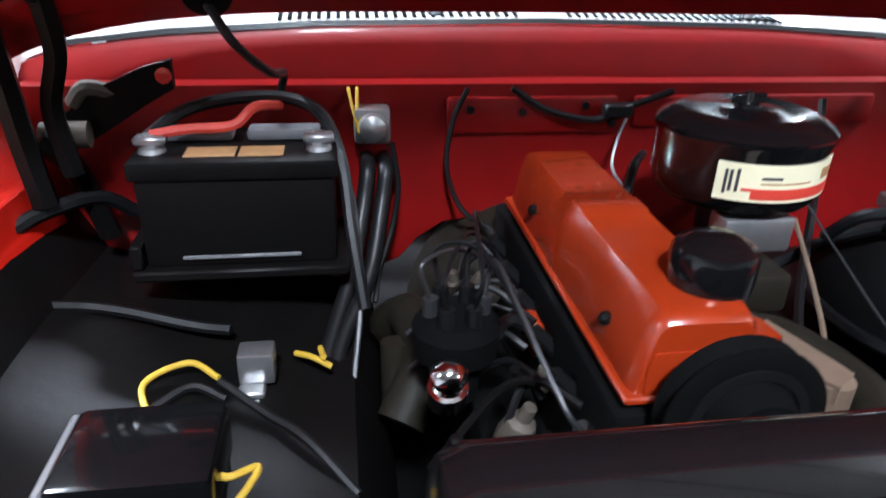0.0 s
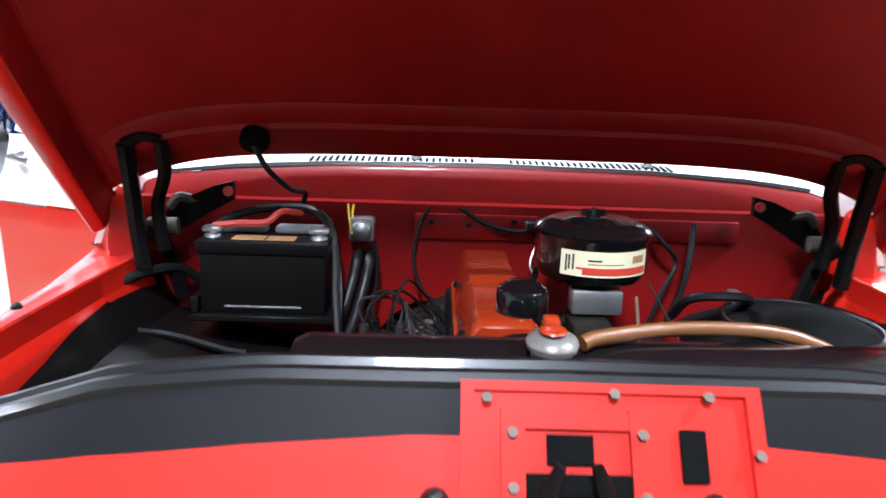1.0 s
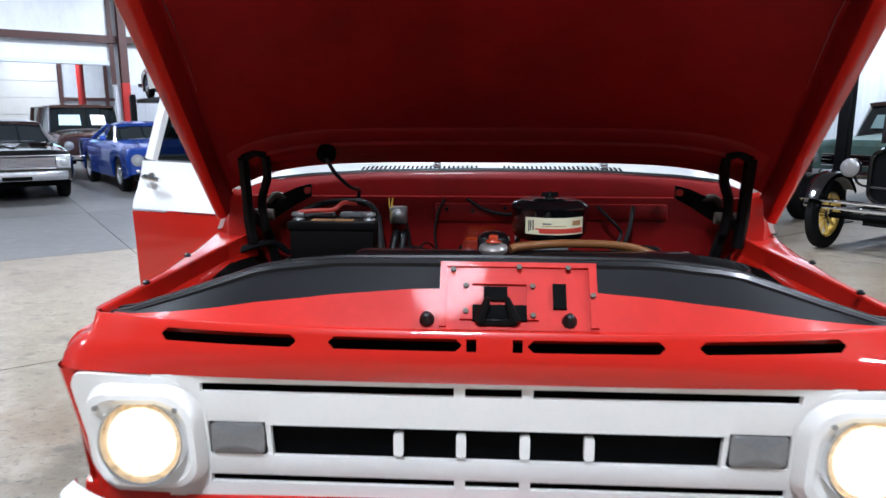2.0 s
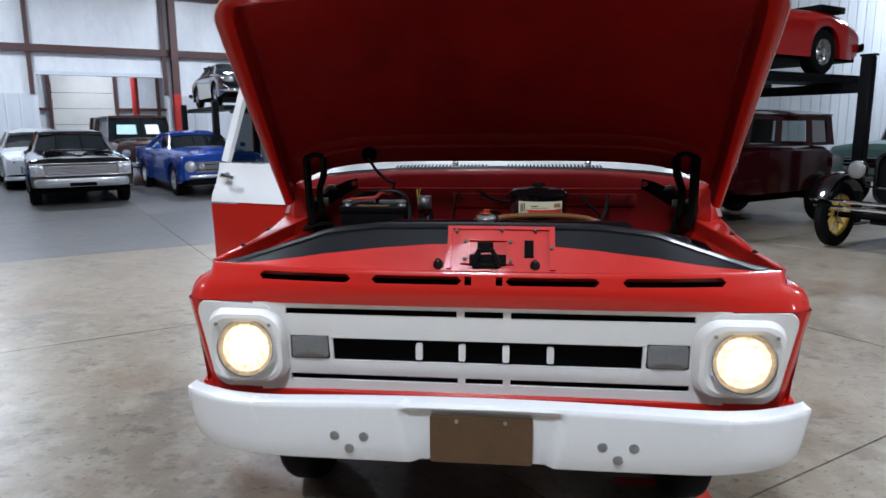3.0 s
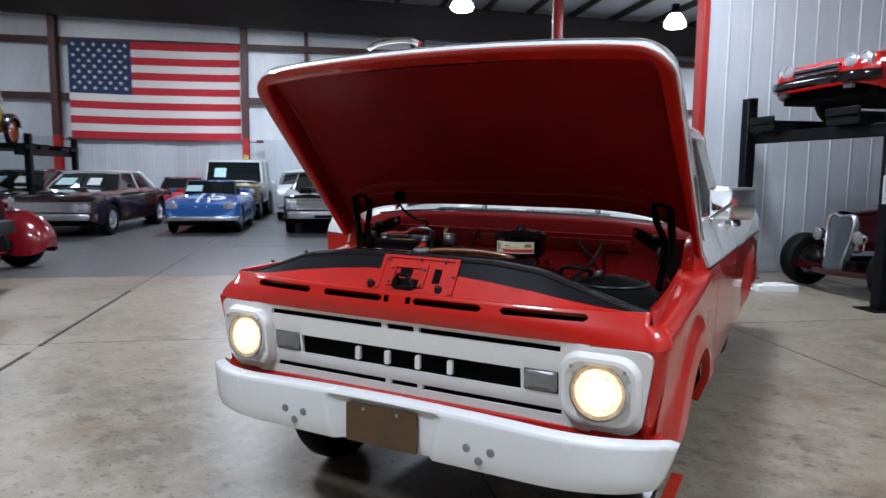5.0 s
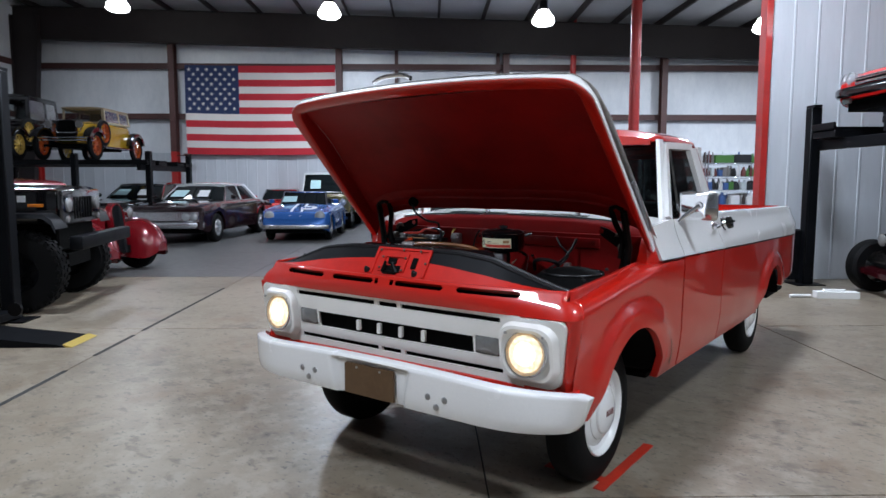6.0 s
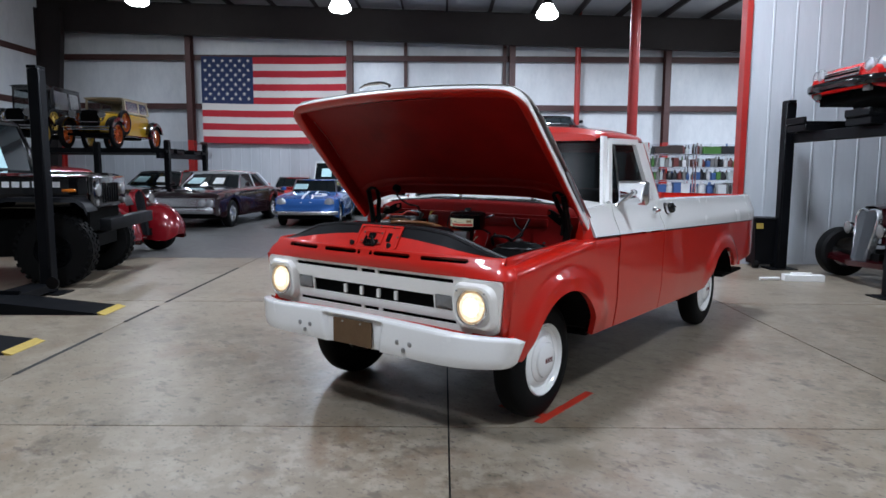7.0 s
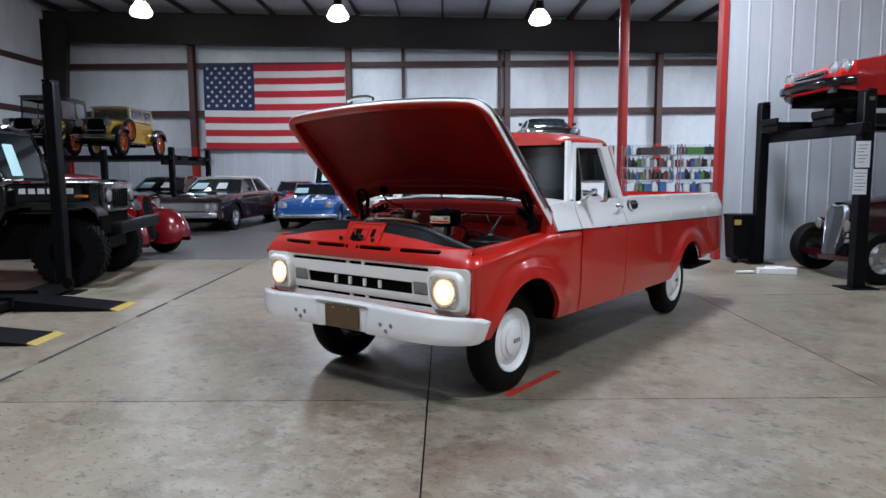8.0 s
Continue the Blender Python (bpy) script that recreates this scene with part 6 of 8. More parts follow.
# small parts on the left apron
bm = B()
box(bm, -0.510, -0.463, 0.662, 0.700, 0.842, 0.888, 0.004, 2)
box(bm, -0.510, -0.475, 0.640, 0.664, 0.834, 0.846, 0.003, 1)
box(bm, -0.505, -0.480, 0.615, 0.640, 0.822, 0.838, 0.003, 1)
bay("regulator", bm, STEEL, None, "small zinc-plated relay box")
reg = bay("black_control_box", B(), BLACK)
bm = B()
box(bm, -0.655, -0.500, 0.42, 0.545, 0.845, 0.915, 0.008, 2)
bay("box_body", bm, BLACK, reg)
bm = B()
box(bm, -0.668, -0.655, 0.41, 0.55, 0.838, 0.905, 0.004, 1)
bay("box_bracket", bm, STEEL, reg)
for pts, r in (([(-0.60, 0.58, 0.86), (-0.618, 0.635, 0.875), (-0.57, 0.668, 0.88), (-0.53, 0.645, 0.87)], 0.0042), ([(-0.52, 0.49, 0.87), (-0.495, 0.465, 0.875), (-0.465, 0.48, 0.872), (-0.475, 0.455, 0.865), (-0.50, 0.43, 0.85)], 0.0042),
               ([(-0.44, 0.72, 0.85), (-0.415, 0.70, 0.855), (-0.39, 0.69, 0.845)], 0.0042), ([(-0.405, 0.715, 0.86), (-0.40, 0.685, 0.865)], 0.0042)):
    bm = B()
    tube(bm, pts, r, 8)
    bay("yellow_sleeve", bm, YELLOW)
for pts in ([(-0.53, 0.645, 0.865), (-0.47, 0.60, 0.845), (-0.42, 0.56, 0.835), (-0.36, 0.50, 0.80)], [(-0.60, 0.60, 0.865), (-0.56, 0.63, 0.87), (-0.52, 0.62, 0.855)], [(-0.66, 0.57, 0.86), (-0.60, 0.585, 0.858)]):
    bm = B()
    tube(bm, pts, 0.0055, 6)
    bay("wire", bm, HOSE)

# hood hinges: brown bracket on the cowl, dark arms up to the hood
for s in (-1, 1):
    hg = bay("hood_hinge", B(), DUSTY)
    def plate(pts, th, mat, nm):
        bm = B()
        rings = []
        for p, w in pts:
            p = Vector(p)
            rings.append([Vector((s * (p.x + a), p.y + b, p.z + c)) for a, b, c in ((0, -th, -w), (0, th, -w), (0, th, w), (0, -th, w))])
        loft(bm, rings, close=True, cap=True)
        bay(nm, bm, mat, hg)
    plate([((0.775, 0.985, 1.095), 0.030), ((0.72, 0.98, 1.13), 0.034), ((0.655, 0.985, 1.165), 0.028), ((0.615, 1.0, 1.18), 0.022)], 0.008, DUSTY, "cowl_bracket")
    bm = B()
    cyl(bm, (s * 0.625, 0.985, 1.180), (s * 0.625, 0.980, 1.180), 0.012, 10)
    bay("bracket_hole", bm, RED, hg)
    bm = B()
    tube(bm, [(s * 0.76, 0.98, 1.14), (s * 0.735, 0.975, 1.165), (s * 0.70, 0.985, 1.155)], 0.012, 8)
    bay("hinge_spring_hook", bm, RUSTY, hg)
    for pts, r in (([(0.795, 0.90, 1.01), (0.805, 0.90, 1.10), (0.80, 0.875, 1.20), (0.795, 0.845, 1.295)], 0.019), ([(0.755, 0.92, 1.05), (0.765, 0.92, 1.15), (0.735, 0.895, 1.23), (0.725, 0.86, 1.305)], 0.016),
                   ([(0.795, 0.845, 1.295), (0.76, 0.848, 1.315), (0.725, 0.86, 1.305)], 0.015), ([(0.80, 0.93, 1.10), (0.77, 0.95, 1.06), (0.75, 0.96, 0.99), (0.74, 0.97, 0.93)], 0.018)):
        bm = B()
        tube(bm, [(s * x, y, z) for x, y, z in pts], r, 6)
        bay("hinge_arm", bm, DUSTY, hg)
    bm = B()
    cyl(bm, (s * 0.80, 0.95, 1.10), (s * 0.735, 0.955, 1.10), 0.020, 12)
    bay("hinge_pivot", bm, RUSTY, hg)
    for y in (0.28, 0.52):
        bm = B()
        lathe(bm, (s * 0.852, y, along([(0.0, 1.0), (0.4, 1.028), (0.9, 1.078)], y)), (0, 0, 1), [(0, 0.010), (0.006, 0.009), (0.010, 0.004), (0.0105, 0.001)], 8)
        bay("rim_bumper", bm, HOSE)

# lamp under the hood with its cable
ul = bay("underhood_lamp", B(), VOID)
kc = hood_point(-0.526, 0.205, 0.095)
bm = B()
lathe(bm, hood_point(-0.526, 0.205, 0.125), -HD, [(0, 0.030), (0.022, 0.032), (0.030, 0.028), (0.034, 0.018), (0.036, 0.001)], 16)
bay("lamp_body", bm, VOID, ul)
bm = B()
tube(bm, [kc, kc + Vector((0.03, -0.005, -0.05)), kc + Vector((0.065, 0.06, -0.10)), (-0.45, 1.0, 1.18), (-0.455, 1.02, 1.14), (-0.40, 1.0, 1.12)], 0.0065, 8)
bay("lamp_cable", bm, HOSE, ul)


# ---- the other vehicles ----
def body_paint(name, color, metal=0.0, rough=0.22, coat=0.8, spec=0.4):
    return material(name, color, rough, metal, coat, spec=spec, grain=0.12, scale=60, stain=0.12, stain_scale=2.5, dark=(0.75, 0.75, 0.75))


STICKER = material("pale_window_sheet", (0.45, 0.66, 0.68), 0.6, grain=0.2, scale=20)
WINDOW = material("car_window_glass", (0.008, 0.011, 0.012), 0.04, spec=0.5)
INTERIOR = material("dark_car_interior", (0.005, 0.005, 0.005), 0.8, grain=0.3, scale=30)
CARLENS = material("bright_headlamp_glass", (0.50, 0.51, 0.53), 0.12, 0.45, grain=0.4, scale=90, bump=0.2)
SILVER = material("bright_silver_trim", (0.62, 0.63, 0.65), 0.24, 0.80, grain=0.3, scale=50, stain=0.2, stain_scale=8)
ALLOY = material("polished_alloy", (0.62, 0.62, 0.63), 0.22, 0.9, grain=0.3, scale=40)
PALEGLASS = clear_glass("pale_car_glass", (0.62, 0.66, 0.66), 1.3)
AMBERLENS = material("amber_lamp_lens", (0.62, 0.17, 0.015), 0.2, grain=0.2, scale=40)


def tyre_wheel(parent, c, r, width, s, rim, style="alloy", spoke=None, rim_r=None):
    """A wheel at c, its outer face towards s along x."""
    w = part("wheel", B(), RUBBER, parent)
    rr = rim_r or r * 0.60
    c = Vector(c)
    ax = (s, 0, 0)
    bm = B()
    h = width
    lathe(bm, c - Vector((s * h, 0, 0)), ax, [(0, rr), (h * 0.05, r * 0.90), (h * 0.2, r), (h * 0.82, r), (h * 0.97, r * 0.92), (h, (r + rr) / 2), (h * 0.97, rr)], 36, cap=False)
    part("tyre", bm, RUBBER, w)
    bm = B()
    if style == "spokes":
        lathe(bm, c - Vector((s * h * 0.5, 0, 0)), ax, [(-h * 0.3, rr), (h * 0.4, rr * 1.02), (h * 0.42, rr * 0.94), (-h * 0.3, rr * 0.9)], 28, cap=False)
        part("rim", bm, spoke or rim, w)
        for k in range(10):
            a = 2 * math.pi * k / 10
            bm = B()
            d = Vector((0, math.cos(a), math.sin(a)))
            cyl(bm, c + d * r * 0.10 - Vector((s * h * 0.35, 0, 0)), c + d * rr * 0.95 - Vector((s * h * 0.45, 0, 0)), r * 0.055, 6, r * 0.04)
            part("spoke", bm, spoke or rim, w)
        bm = B()
        lathe(bm, c - Vector((s * h * 0.5, 0, 0)), ax, [(0, r * 0.16), (h * 0.3, r * 0.15), (h * 0.5, r * 0.09), (h * 0.55, 0.002)], 16)
        part("hub", bm, rim, w)
    else:
        lathe(bm, c - Vector((s * h * 0.9, 0, 0)), ax, [(0, rr), (h * 0.82, rr), (h * 0.86, rr * 0.94), (h * 0.55, rr * 0.88), (h * 0.5, rr * 0.7)], 28, cap=False)
        lathe(bm, c - Vector((s * h * 0.5, 0, 0)), ax, [(-0.02, rr * 0.92), (0.0, rr * 0.9), (h * 0.1, rr * 0.45), (h * 0.3, rr * 0.28), (h * 0.42, rr * 0.24), (h * 0.44, 0.002)], 24)
        part("rim", bm, rim, w)
        for k in range(5):
            a = 2 * math.pi * k / 5 + 0.3
            d, t = Vector((0, math.cos(a), math.sin(a))), Vector((0, -math.sin(a), math.cos(a)))
            bm = B()
            p = c - Vector((s * h * 0.38, 0, 0))
            loft(bm, [[p + d * q * rr + t * ww * rr + Vector((s * e, 0, 0)) for ww, e in ((-wd, -0.02), (wd, -0.02), (wd * 0.7, 0.012), (-wd * 0.7, 0.012))] for q, wd in ((0.2, 0.10), (0.6, 0.16), (0.92, 0.13))], close=True, cap=True)
            part("spoke", bm, rim, w)
    return w


def car(name, label, category, m, paint_mat, s):
    """A closed or open car that faces -y with its front bumper at y = 0."""
    ob = thing(name, label, category, m)
    arches = s["arches"]
    R = s["tyre"]
    def low(y):
        z = along(s["sill"], y)
        for c, r in arches:
            if abs(y - c) < r:
                z = max(z, R + math.sqrt(r * r - (y - c) ** 2))
        return z
    ys = {0.0, s["L"]} | {y for y, _ in s["top"]} | {y for y, _ in s["width"]} | {lerp(0, s["L"], k / 24) for k in range(25)}
    for c, r in arches:
        ys |= {c - r * math.cos(math.pi * k / 14) for k in range(15)}
    rings = []
    for y in sorted(round(v, 3) for v in ys):
        w, sh, top = along(s["width"], y), along(s["shoulder"], y), along(s["top"], y)
        lo = min(low(y), sh - 0.04)
        half = [(w - 0.08, lo + 0.01), (w - 0.015, lo), (w, lerp(lo, sh, 0.42)), (w * 0.995, lerp(lo, sh, 0.8)), (w * 0.968, sh), (w * 0.90, lerp(sh, top, 0.55)), (w * 0.6, lerp(sh, top, 0.9)), (w * 0.3, lerp(sh, top, 0.99))]
        rings.append([(-x, y, z) for x, z in half] + [(0, y, top)] + [(x, y, z) for x, z in reversed(half)])
    bm = B()
    loft(bm, rings)
    for r in (rings[0], rings[-1]):
        bm.faces.new([bm.verts.new(p) for p in r])
    part("body", bm, paint_mat, ob)
    bm = B()
    box(bm, -along(s["width"], 1) + 0.12, along(s["width"], 1) - 0.12, 0.15, s["L"] - 0.15, along(s["sill"], 1) - 0.02, along(s["sill"], 1) + 0.12)
    for c, r in arches:
        for sd in (-1, 1):
            w = along(s["width"], c)
            loft(bm, [[(sd * (w - 0.03), c - r * 1.03 * math.cos(a), R + r * 1.03 * math.sin(a)), (sd * (w - 0.40), c - r * 1.03 * math.cos(a), R + r * 1.03 * math.sin(a))] for a in [math.pi * k / 10 for k in range(11)]])
    part("underside", bm, VOID, ob)
    for c, r in arches:
        for sd in (-1, 1):
            tyre_wheel(ob, (sd * (along(s["width"], c) - 0.03), c, R), R, s.get("tw", 0.2), sd, s.get("rim", ALLOY))
    # glasshouse
    if "glass" in s:
        y0, y1, y2, y3, zr, wb, wr = s["glass"]
        zb0, zb1 = along(s["top"], y0) - 0.01, along(s["top"], y1) - 0.01
        zs = along(s["shoulder"], (y0 + y1) / 2) + 0.02
        open_top = s.get("open", False)
        A, Bk = [(-wb, y0 + 0.06, zs), (-wb * 0.5, y0, zb0), (wb * 0.5, y0, zb0), (wb, y0 + 0.06, zs)], [(-wb, y1 - 0.06, zs), (-wb * 0.5, y1, zb1), (wb * 0.5, y1, zb1), (wb, y1 - 0.06, zs)]
        A2, B2 = [(-wr, y2 + 0.05, zr), (-wr * 0.5, y2, zr), (wr * 0.5, y2, zr), (wr, y2 + 0.05, zr)], [(-wr, y3 - 0.05, zr), (-wr * 0.5, y3, zr), (wr * 0.5, y3, zr), (wr, y3 - 0.05, zr)]
        bm = B()
        loft(bm, [A, A2])
        part("windshield", bm, WINDOW, ob)
        bm = B()
        for i in (0, 3):
            cyl(bm, A[i], A2[i], 0.028, 6)
        tube(bm, A2, 0.022, 6, 3)
        tube(bm, A, 0.018, 6, 3)
        part("windshield_frame", bm, s.get("frame", CHROME), ob)
        for k, (x0, x1) in enumerate(s.get("stickers", ())):
            bm = B()
            def on(x, t):
                p, q = Vector((x, y0, zb0)), Vector((x * wr / wb, y2, zr))
                return p.lerp(q, t) + Vector((0, -0.02, 0.012))
            loft(bm, [[on(x0, 0.18), on(x1, 0.18)], [on(x0, 0.62), on(x1, 0.62)]])
            part("window_sheet", bm, STICKER if k == 0 else PAPER, ob)
        if open_top:
            bm = B()
            loft(bm, [[(-wb * 0.86, y0 + 0.25, zs + 0.02), (wb * 0.86, y0 + 0.25, zs + 0.02)], [(-wb * 0.86, y1, zs + 0.02), (wb * 0.86, y1, zs + 0.02)]])
            part("cockpit", bm, INTERIOR, ob)
            for x in (-0.36, 0.36):
                bm = B()
                box(bm, x - 0.24, x + 0.24, lerp(y0, y1, 0.62), lerp(y0, y1, 0.62) + 0.14, zs - 0.1, zs + 0.22, 0.05, 2)
                part("seat", bm, s.get("seat", INTERIOR), ob)
        else:
            for i, j in ((0, 0), (3, 3)):
                bm = B()
                loft(bm, [[A[i], Bk[j]], [A2[i], B2[j]]])
                part("side_window", bm, WINDOW, ob)
            bm = B()
            loft(bm, [Bk, B2])
            part("rear_window", bm, WINDOW, ob)
            for i in (0, 3):
                bm = B()
                cyl(bm, Bk[i], B2[i], 0.06, 6, 0.05)
                mid0, mid1 = Vector(A[i]).lerp(Vector(Bk[i]), 0.52), Vector(A2[i]).lerp(Vector(B2[i]), 0.55)
                part("rear_pillar", bm, s.get("roof", paint_mat), ob)
                bm = B()
                cyl(bm, mid0, mid1, 0.022, 6)
                part("pillar", bm, s.get("roof", paint_mat), ob)
            bm = B()
            rings2 = []
            for k in range(9):
                y = lerp(y2 - 0.03, y3 + 0.03, k / 8)
                h = 0.075 * math.sin(math.pi * (0.12 + 0.76 * k / 8))
                up = [(lerp(-wr - 0.02, wr + 0.02, j / 10), y, zr + 0.004 + h * (1 - (j / 5 - 1) ** 4) + 0.01) for j in range(11)]
                rings2.append(up + [(p[0] * 0.97, y, zr - 0.035) for p in reversed(up)])
            loft(bm, rings2, close=True, cap=True)
            part("roof", bm, s.get("roof", paint_mat), ob)
    # face
    if "grille" in s:
        x, z0, z1, n = s["grille"]
        y = s.get("face", 0.0)
        bm = B()
        box(bm, -x, x, y - 0.012, y + 0.02, z0, z1, 0.004, 1)
        part("grille", bm, s.get("grille_mat", VOID), ob)
        for k in range(n):
            z = lerp(z0, z1, (k + 0.5) / n)
            bm = B()
            box(bm, -x, x, y - 0.022, y - 0.010, z - 0.006, z + 0.006)
            part("grille_bar", bm, s.get("bar_mat", CHROME), ob)
        bm = B()
        tube(bm, [(-x, y - 0.015, z0), (-x, y - 0.015, z1), (x, y - 0.015, z1), (x, y - 0.015, z0), (-x, y - 0.015, z0)], 0.010, 6, 1)
        part("grille_surround", bm, CHROME, ob)
    for x, z, r, y in s.get("lamps", ()):
        for sd in (-1, 1):
            bm = B()
            lathe(bm, (sd * x, y + 0.03, z), (0, -1, 0), [(0, r * 1.18), (0.045, r * 1.2), (0.052, r), (0.04, r * 0.96)], 20, cap=False)
            lathe(bm, (sd * x, y + 0.03, z), (0, -1, 0), [(0.03, r), (0.05, r * 0.8), (0.06, r * 0.4), (0.062, 0.002)], 20)
            part("headlamp", bm, [CARLENS], ob, "round clear headlamp in a chrome ring")
    if "bumper" in s:
        z, h, out = s["bumper"]
        for front in (True, False):
            bm = B()
            w0 = along(s["width"], 0.6) - 0.01
            rings3 = []
            for k in range(21):
                x = lerp(-w0, w0, k / 20)
                y = -out + (out + 0.12) * (abs(x) / w0) ** 6
                y = y if front else s["L"] - y
                sg = 1 if front else -1
                rings3.append([(x, y + sg * a, z + h * b) for a, b in ((0.05, 0.5), (0.0, 0.42), (-0.012, 0.1), (-0.006, -0.3), (0.02, -0.5), (0.05, -0.5))])
            loft(bm, rings3)
            part("bumper", bm, s.get("bumper_mat", CHROME), ob)
    for x0, x1, y0, y1, z0, z1, mat, nm in s.get("extra", ()):
        bm = B()
        box(bm, x0, x1, y0, y1, z0, z1, 0.01, 2)
        part(nm, bm, mat, ob)
    for sd in (-1, 1):
        if "mirror" in s:
            y, z, x = s["mirror"]
            bm = B()
            box(bm, sd * x - 0.06, sd * x + 0.06, y, y + 0.07, z, z + 0.10, 0.025, 2)
            part("side_mirror", bm, paint_mat, ob)
    return ob


DARKPLUM = body_paint("plum_grey_paint", (0.020, 0.009, 0.011), 0.0, 0.16, 1.0)
BLUE356 = body_paint("bright_blue_paint", (0.03, 0.13, 0.42), 0.3)
CARBLACK = body_paint("car_black_paint", (0.0030, 0.0028, 0.0034), 0, 0.10, 1.0, 0.5)
ROYAL = body_paint("royal_blue_paint", (0.012, 0.065, 0.36), 0.4)
CARWHITE = body_paint("car_white_paint", (0.70, 0.72, 0.73))
OLIVE = body_paint("olive_brown_paint", (0.11, 0.085, 0.025))
BROWN = body_paint("dark_brown_paint", (0.05, 0.02, 0.014))
CARRED = body_paint("car_red_paint", (0.46, 0.009, 0.008), 0, 0.16, 0.8, 0.3)
WINE = body_paint("wine_red_paint", (0.028, 0.002, 0.0035), 0, 0.15, 0.4, 0.25)
HOTRED = body_paint("candy_red_paint", (0.17, 0.005, 0.009), 0.2)
TEAL = material("faded_teal_paint", (0.14, 0.28, 0.26), 0.55, coat=0.1, grain=0.4, scale=12, stain=0.8, stain_scale=2.2, dark=(0.9, 0.45, 0.3), bump=0.1)
YELLOWCAR = body_paint("mustard_yellow_paint", (0.42, 0.25, 0.02))
TANTOP = material("tan_cloth_top", (0.40, 0.34, 0.24), 0.85, grain=0.3, scale=50)
REDWIRE = body_paint("orange_red_wheel_paint", (0.45, 0.085, 0.02))
WOODSPOKE = body_paint("yellow_spoke_paint", (0.55, 0.36, 0.08))
WHITEFLAT = material("white_race_stripe", (0.7, 0.7, 0.72), 0.4, grain=0.1, scale=20)

SEDAN = dict(L=5.2, tyre=0.34, tw=0.21, arches=((0.95, 0.39), (3.95, 0.38)), sill=[(0, 0.36), (0.3, 0.27), (4.6, 0.27), (5.2, 0.38)],
             top=[(0, 0.80), (0.08, 0.88), (0.6, 0.93), (1.6, 0.99), (3.7, 1.0), (4.3, 0.97), (5.1, 0.90), (5.2, 0.80)],
             shoulder=[(0, 0.74), (0.1, 0.82), (1.6, 0.89), (4.0, 0.90), (5.2, 0.78)], width=[(0, 0.90), (0.1, 0.96), (1.0, 0.99), (4.2, 0.99), (5.1, 0.94), (5.2, 0.88)])
impala = dict(SEDAN, glass=(1.65, 4.1, 2.25, 3.55, 1.33, 0.80, 0.62), roof=CARWHITE, grille=(0.90, 0.54, 0.74, 5), grille_mat=SILVER, bar_mat=SILVER, bumper_mat=SILVER, lamps=[(0.60, 0.64, 0.075, -0.02), (0.78, 0.64, 0.075, -0.02)], bumper=(0.45, 0.14, 0.10), stickers=[(-0.62, -0.22), (0.1, 0.4)], mirror=(1.75, 1.0, 1.02))
car("sedan_car", "plum-grey vintage hardtop car with a white roof and chrome bumper", "car", hall(-5.85, 12.25, 0, -5), DARKPLUM, impala)
car("sedan_car", "dark green vintage sedan parked behind the plum one", "car", hall(-8.2, 14.3, 0, -5), CARBLACK, dict(impala, roof=CARBLACK))
muscle = dict(SEDAN, L=4.7, arches=((0.85, 0.38), (3.65, 0.38)), top=[(0, 0.80), (0.06, 0.90), (0.6, 0.96), (1.45, 1.02), (3.3, 1.03), (4.0, 1.0), (4.62, 0.94), (4.7, 0.82)],
              sill=[(0, 0.38), (0.3, 0.28), (4.2, 0.28), (4.7, 0.38)], shoulder=[(0, 0.76), (0.1, 0.84), (1.6, 0.92), (4.0, 0.92), (4.7, 0.8)], width=[(0, 0.84), (0.1, 0.89), (1.0, 0.91), (3.8, 0.92), (4.6, 0.88), (4.7, 0.82)],
              glass=(1.5, 3.85, 2.1, 3.0, 1.35, 0.74, 0.58), grille=(0.60, 0.585, 0.765, 7), grille_mat=GREY_PLASTIC, bar_mat=SILVER, lamps=[(0.725, 0.68, 0.085, 0.0)], bumper=(0.46, 0.17, 0.10), bumper_mat=SILVER, tyre=0.34)
mus = car("muscle_car", "glossy black coupe with hood scoops and a wide chrome grille", "car", hall(-0.33, 12.75, 0, 1), CARBLACK, dict(muscle, stickers=[]))
bm = B()
loft(bm, [[(-w, y, z), (0, y, z + 0.012), (w, y, z)] for y, z, w in ((0.30, 0.945, 0.03), (0.55, 0.965, 0.09), (0.85, 0.985, 0.17), (0.95, 0.992, 0.19))])
part("hood_stripe", bm, SILVER, mus, "tapering silver hood stripe")
for sd in (-1, 1):
    bm = B()
    loft(bm, [[(sd * 0.42 - w, y, z), (sd * 0.42 - w * 0.8, y, z + h), (sd * 0.42 + w * 0.8, y, z + h), (sd * 0.42 + w, y, z)] for y, z, w, h in ((0.62, 0.955, 0.16, 0.055), (0.85, 0.975, 0.17, 0.06), (1.25, 0.99, 0.13, 0.02))], cap=True)
    part("hood_scoop", bm, CARBLACK, mus)
    bm = B()
    box(bm, sd * 0.42 - 0.125, sd * 0.42 + 0.125, 0.612, 0.622, 0.962, 1.005, 0.004, 1)
    part("scoop_mouth", bm, VOID, mus)
    bm = B()
    box(bm, sd * 0.725 - 0.115, sd * 0.725 + 0.115, -0.020, 0.03, 0.575, 0.785, 0.012, 2)
    part("lamp_bezel", bm, SILVER, mus, "square bright headlamp bezel")
bm = B()
box(bm, -0.84, 0.84, -0.015, 0.05, 0.790, 0.815, 0.006, 1)
part("hood_lip", bm, SILVER, mus)
bm = B()
box(bm, -0.22, 0.22, -0.115, -0.095, 0.395, 0.455, 0.006, 1)
part("plate_recess", bm, VOID, mus)
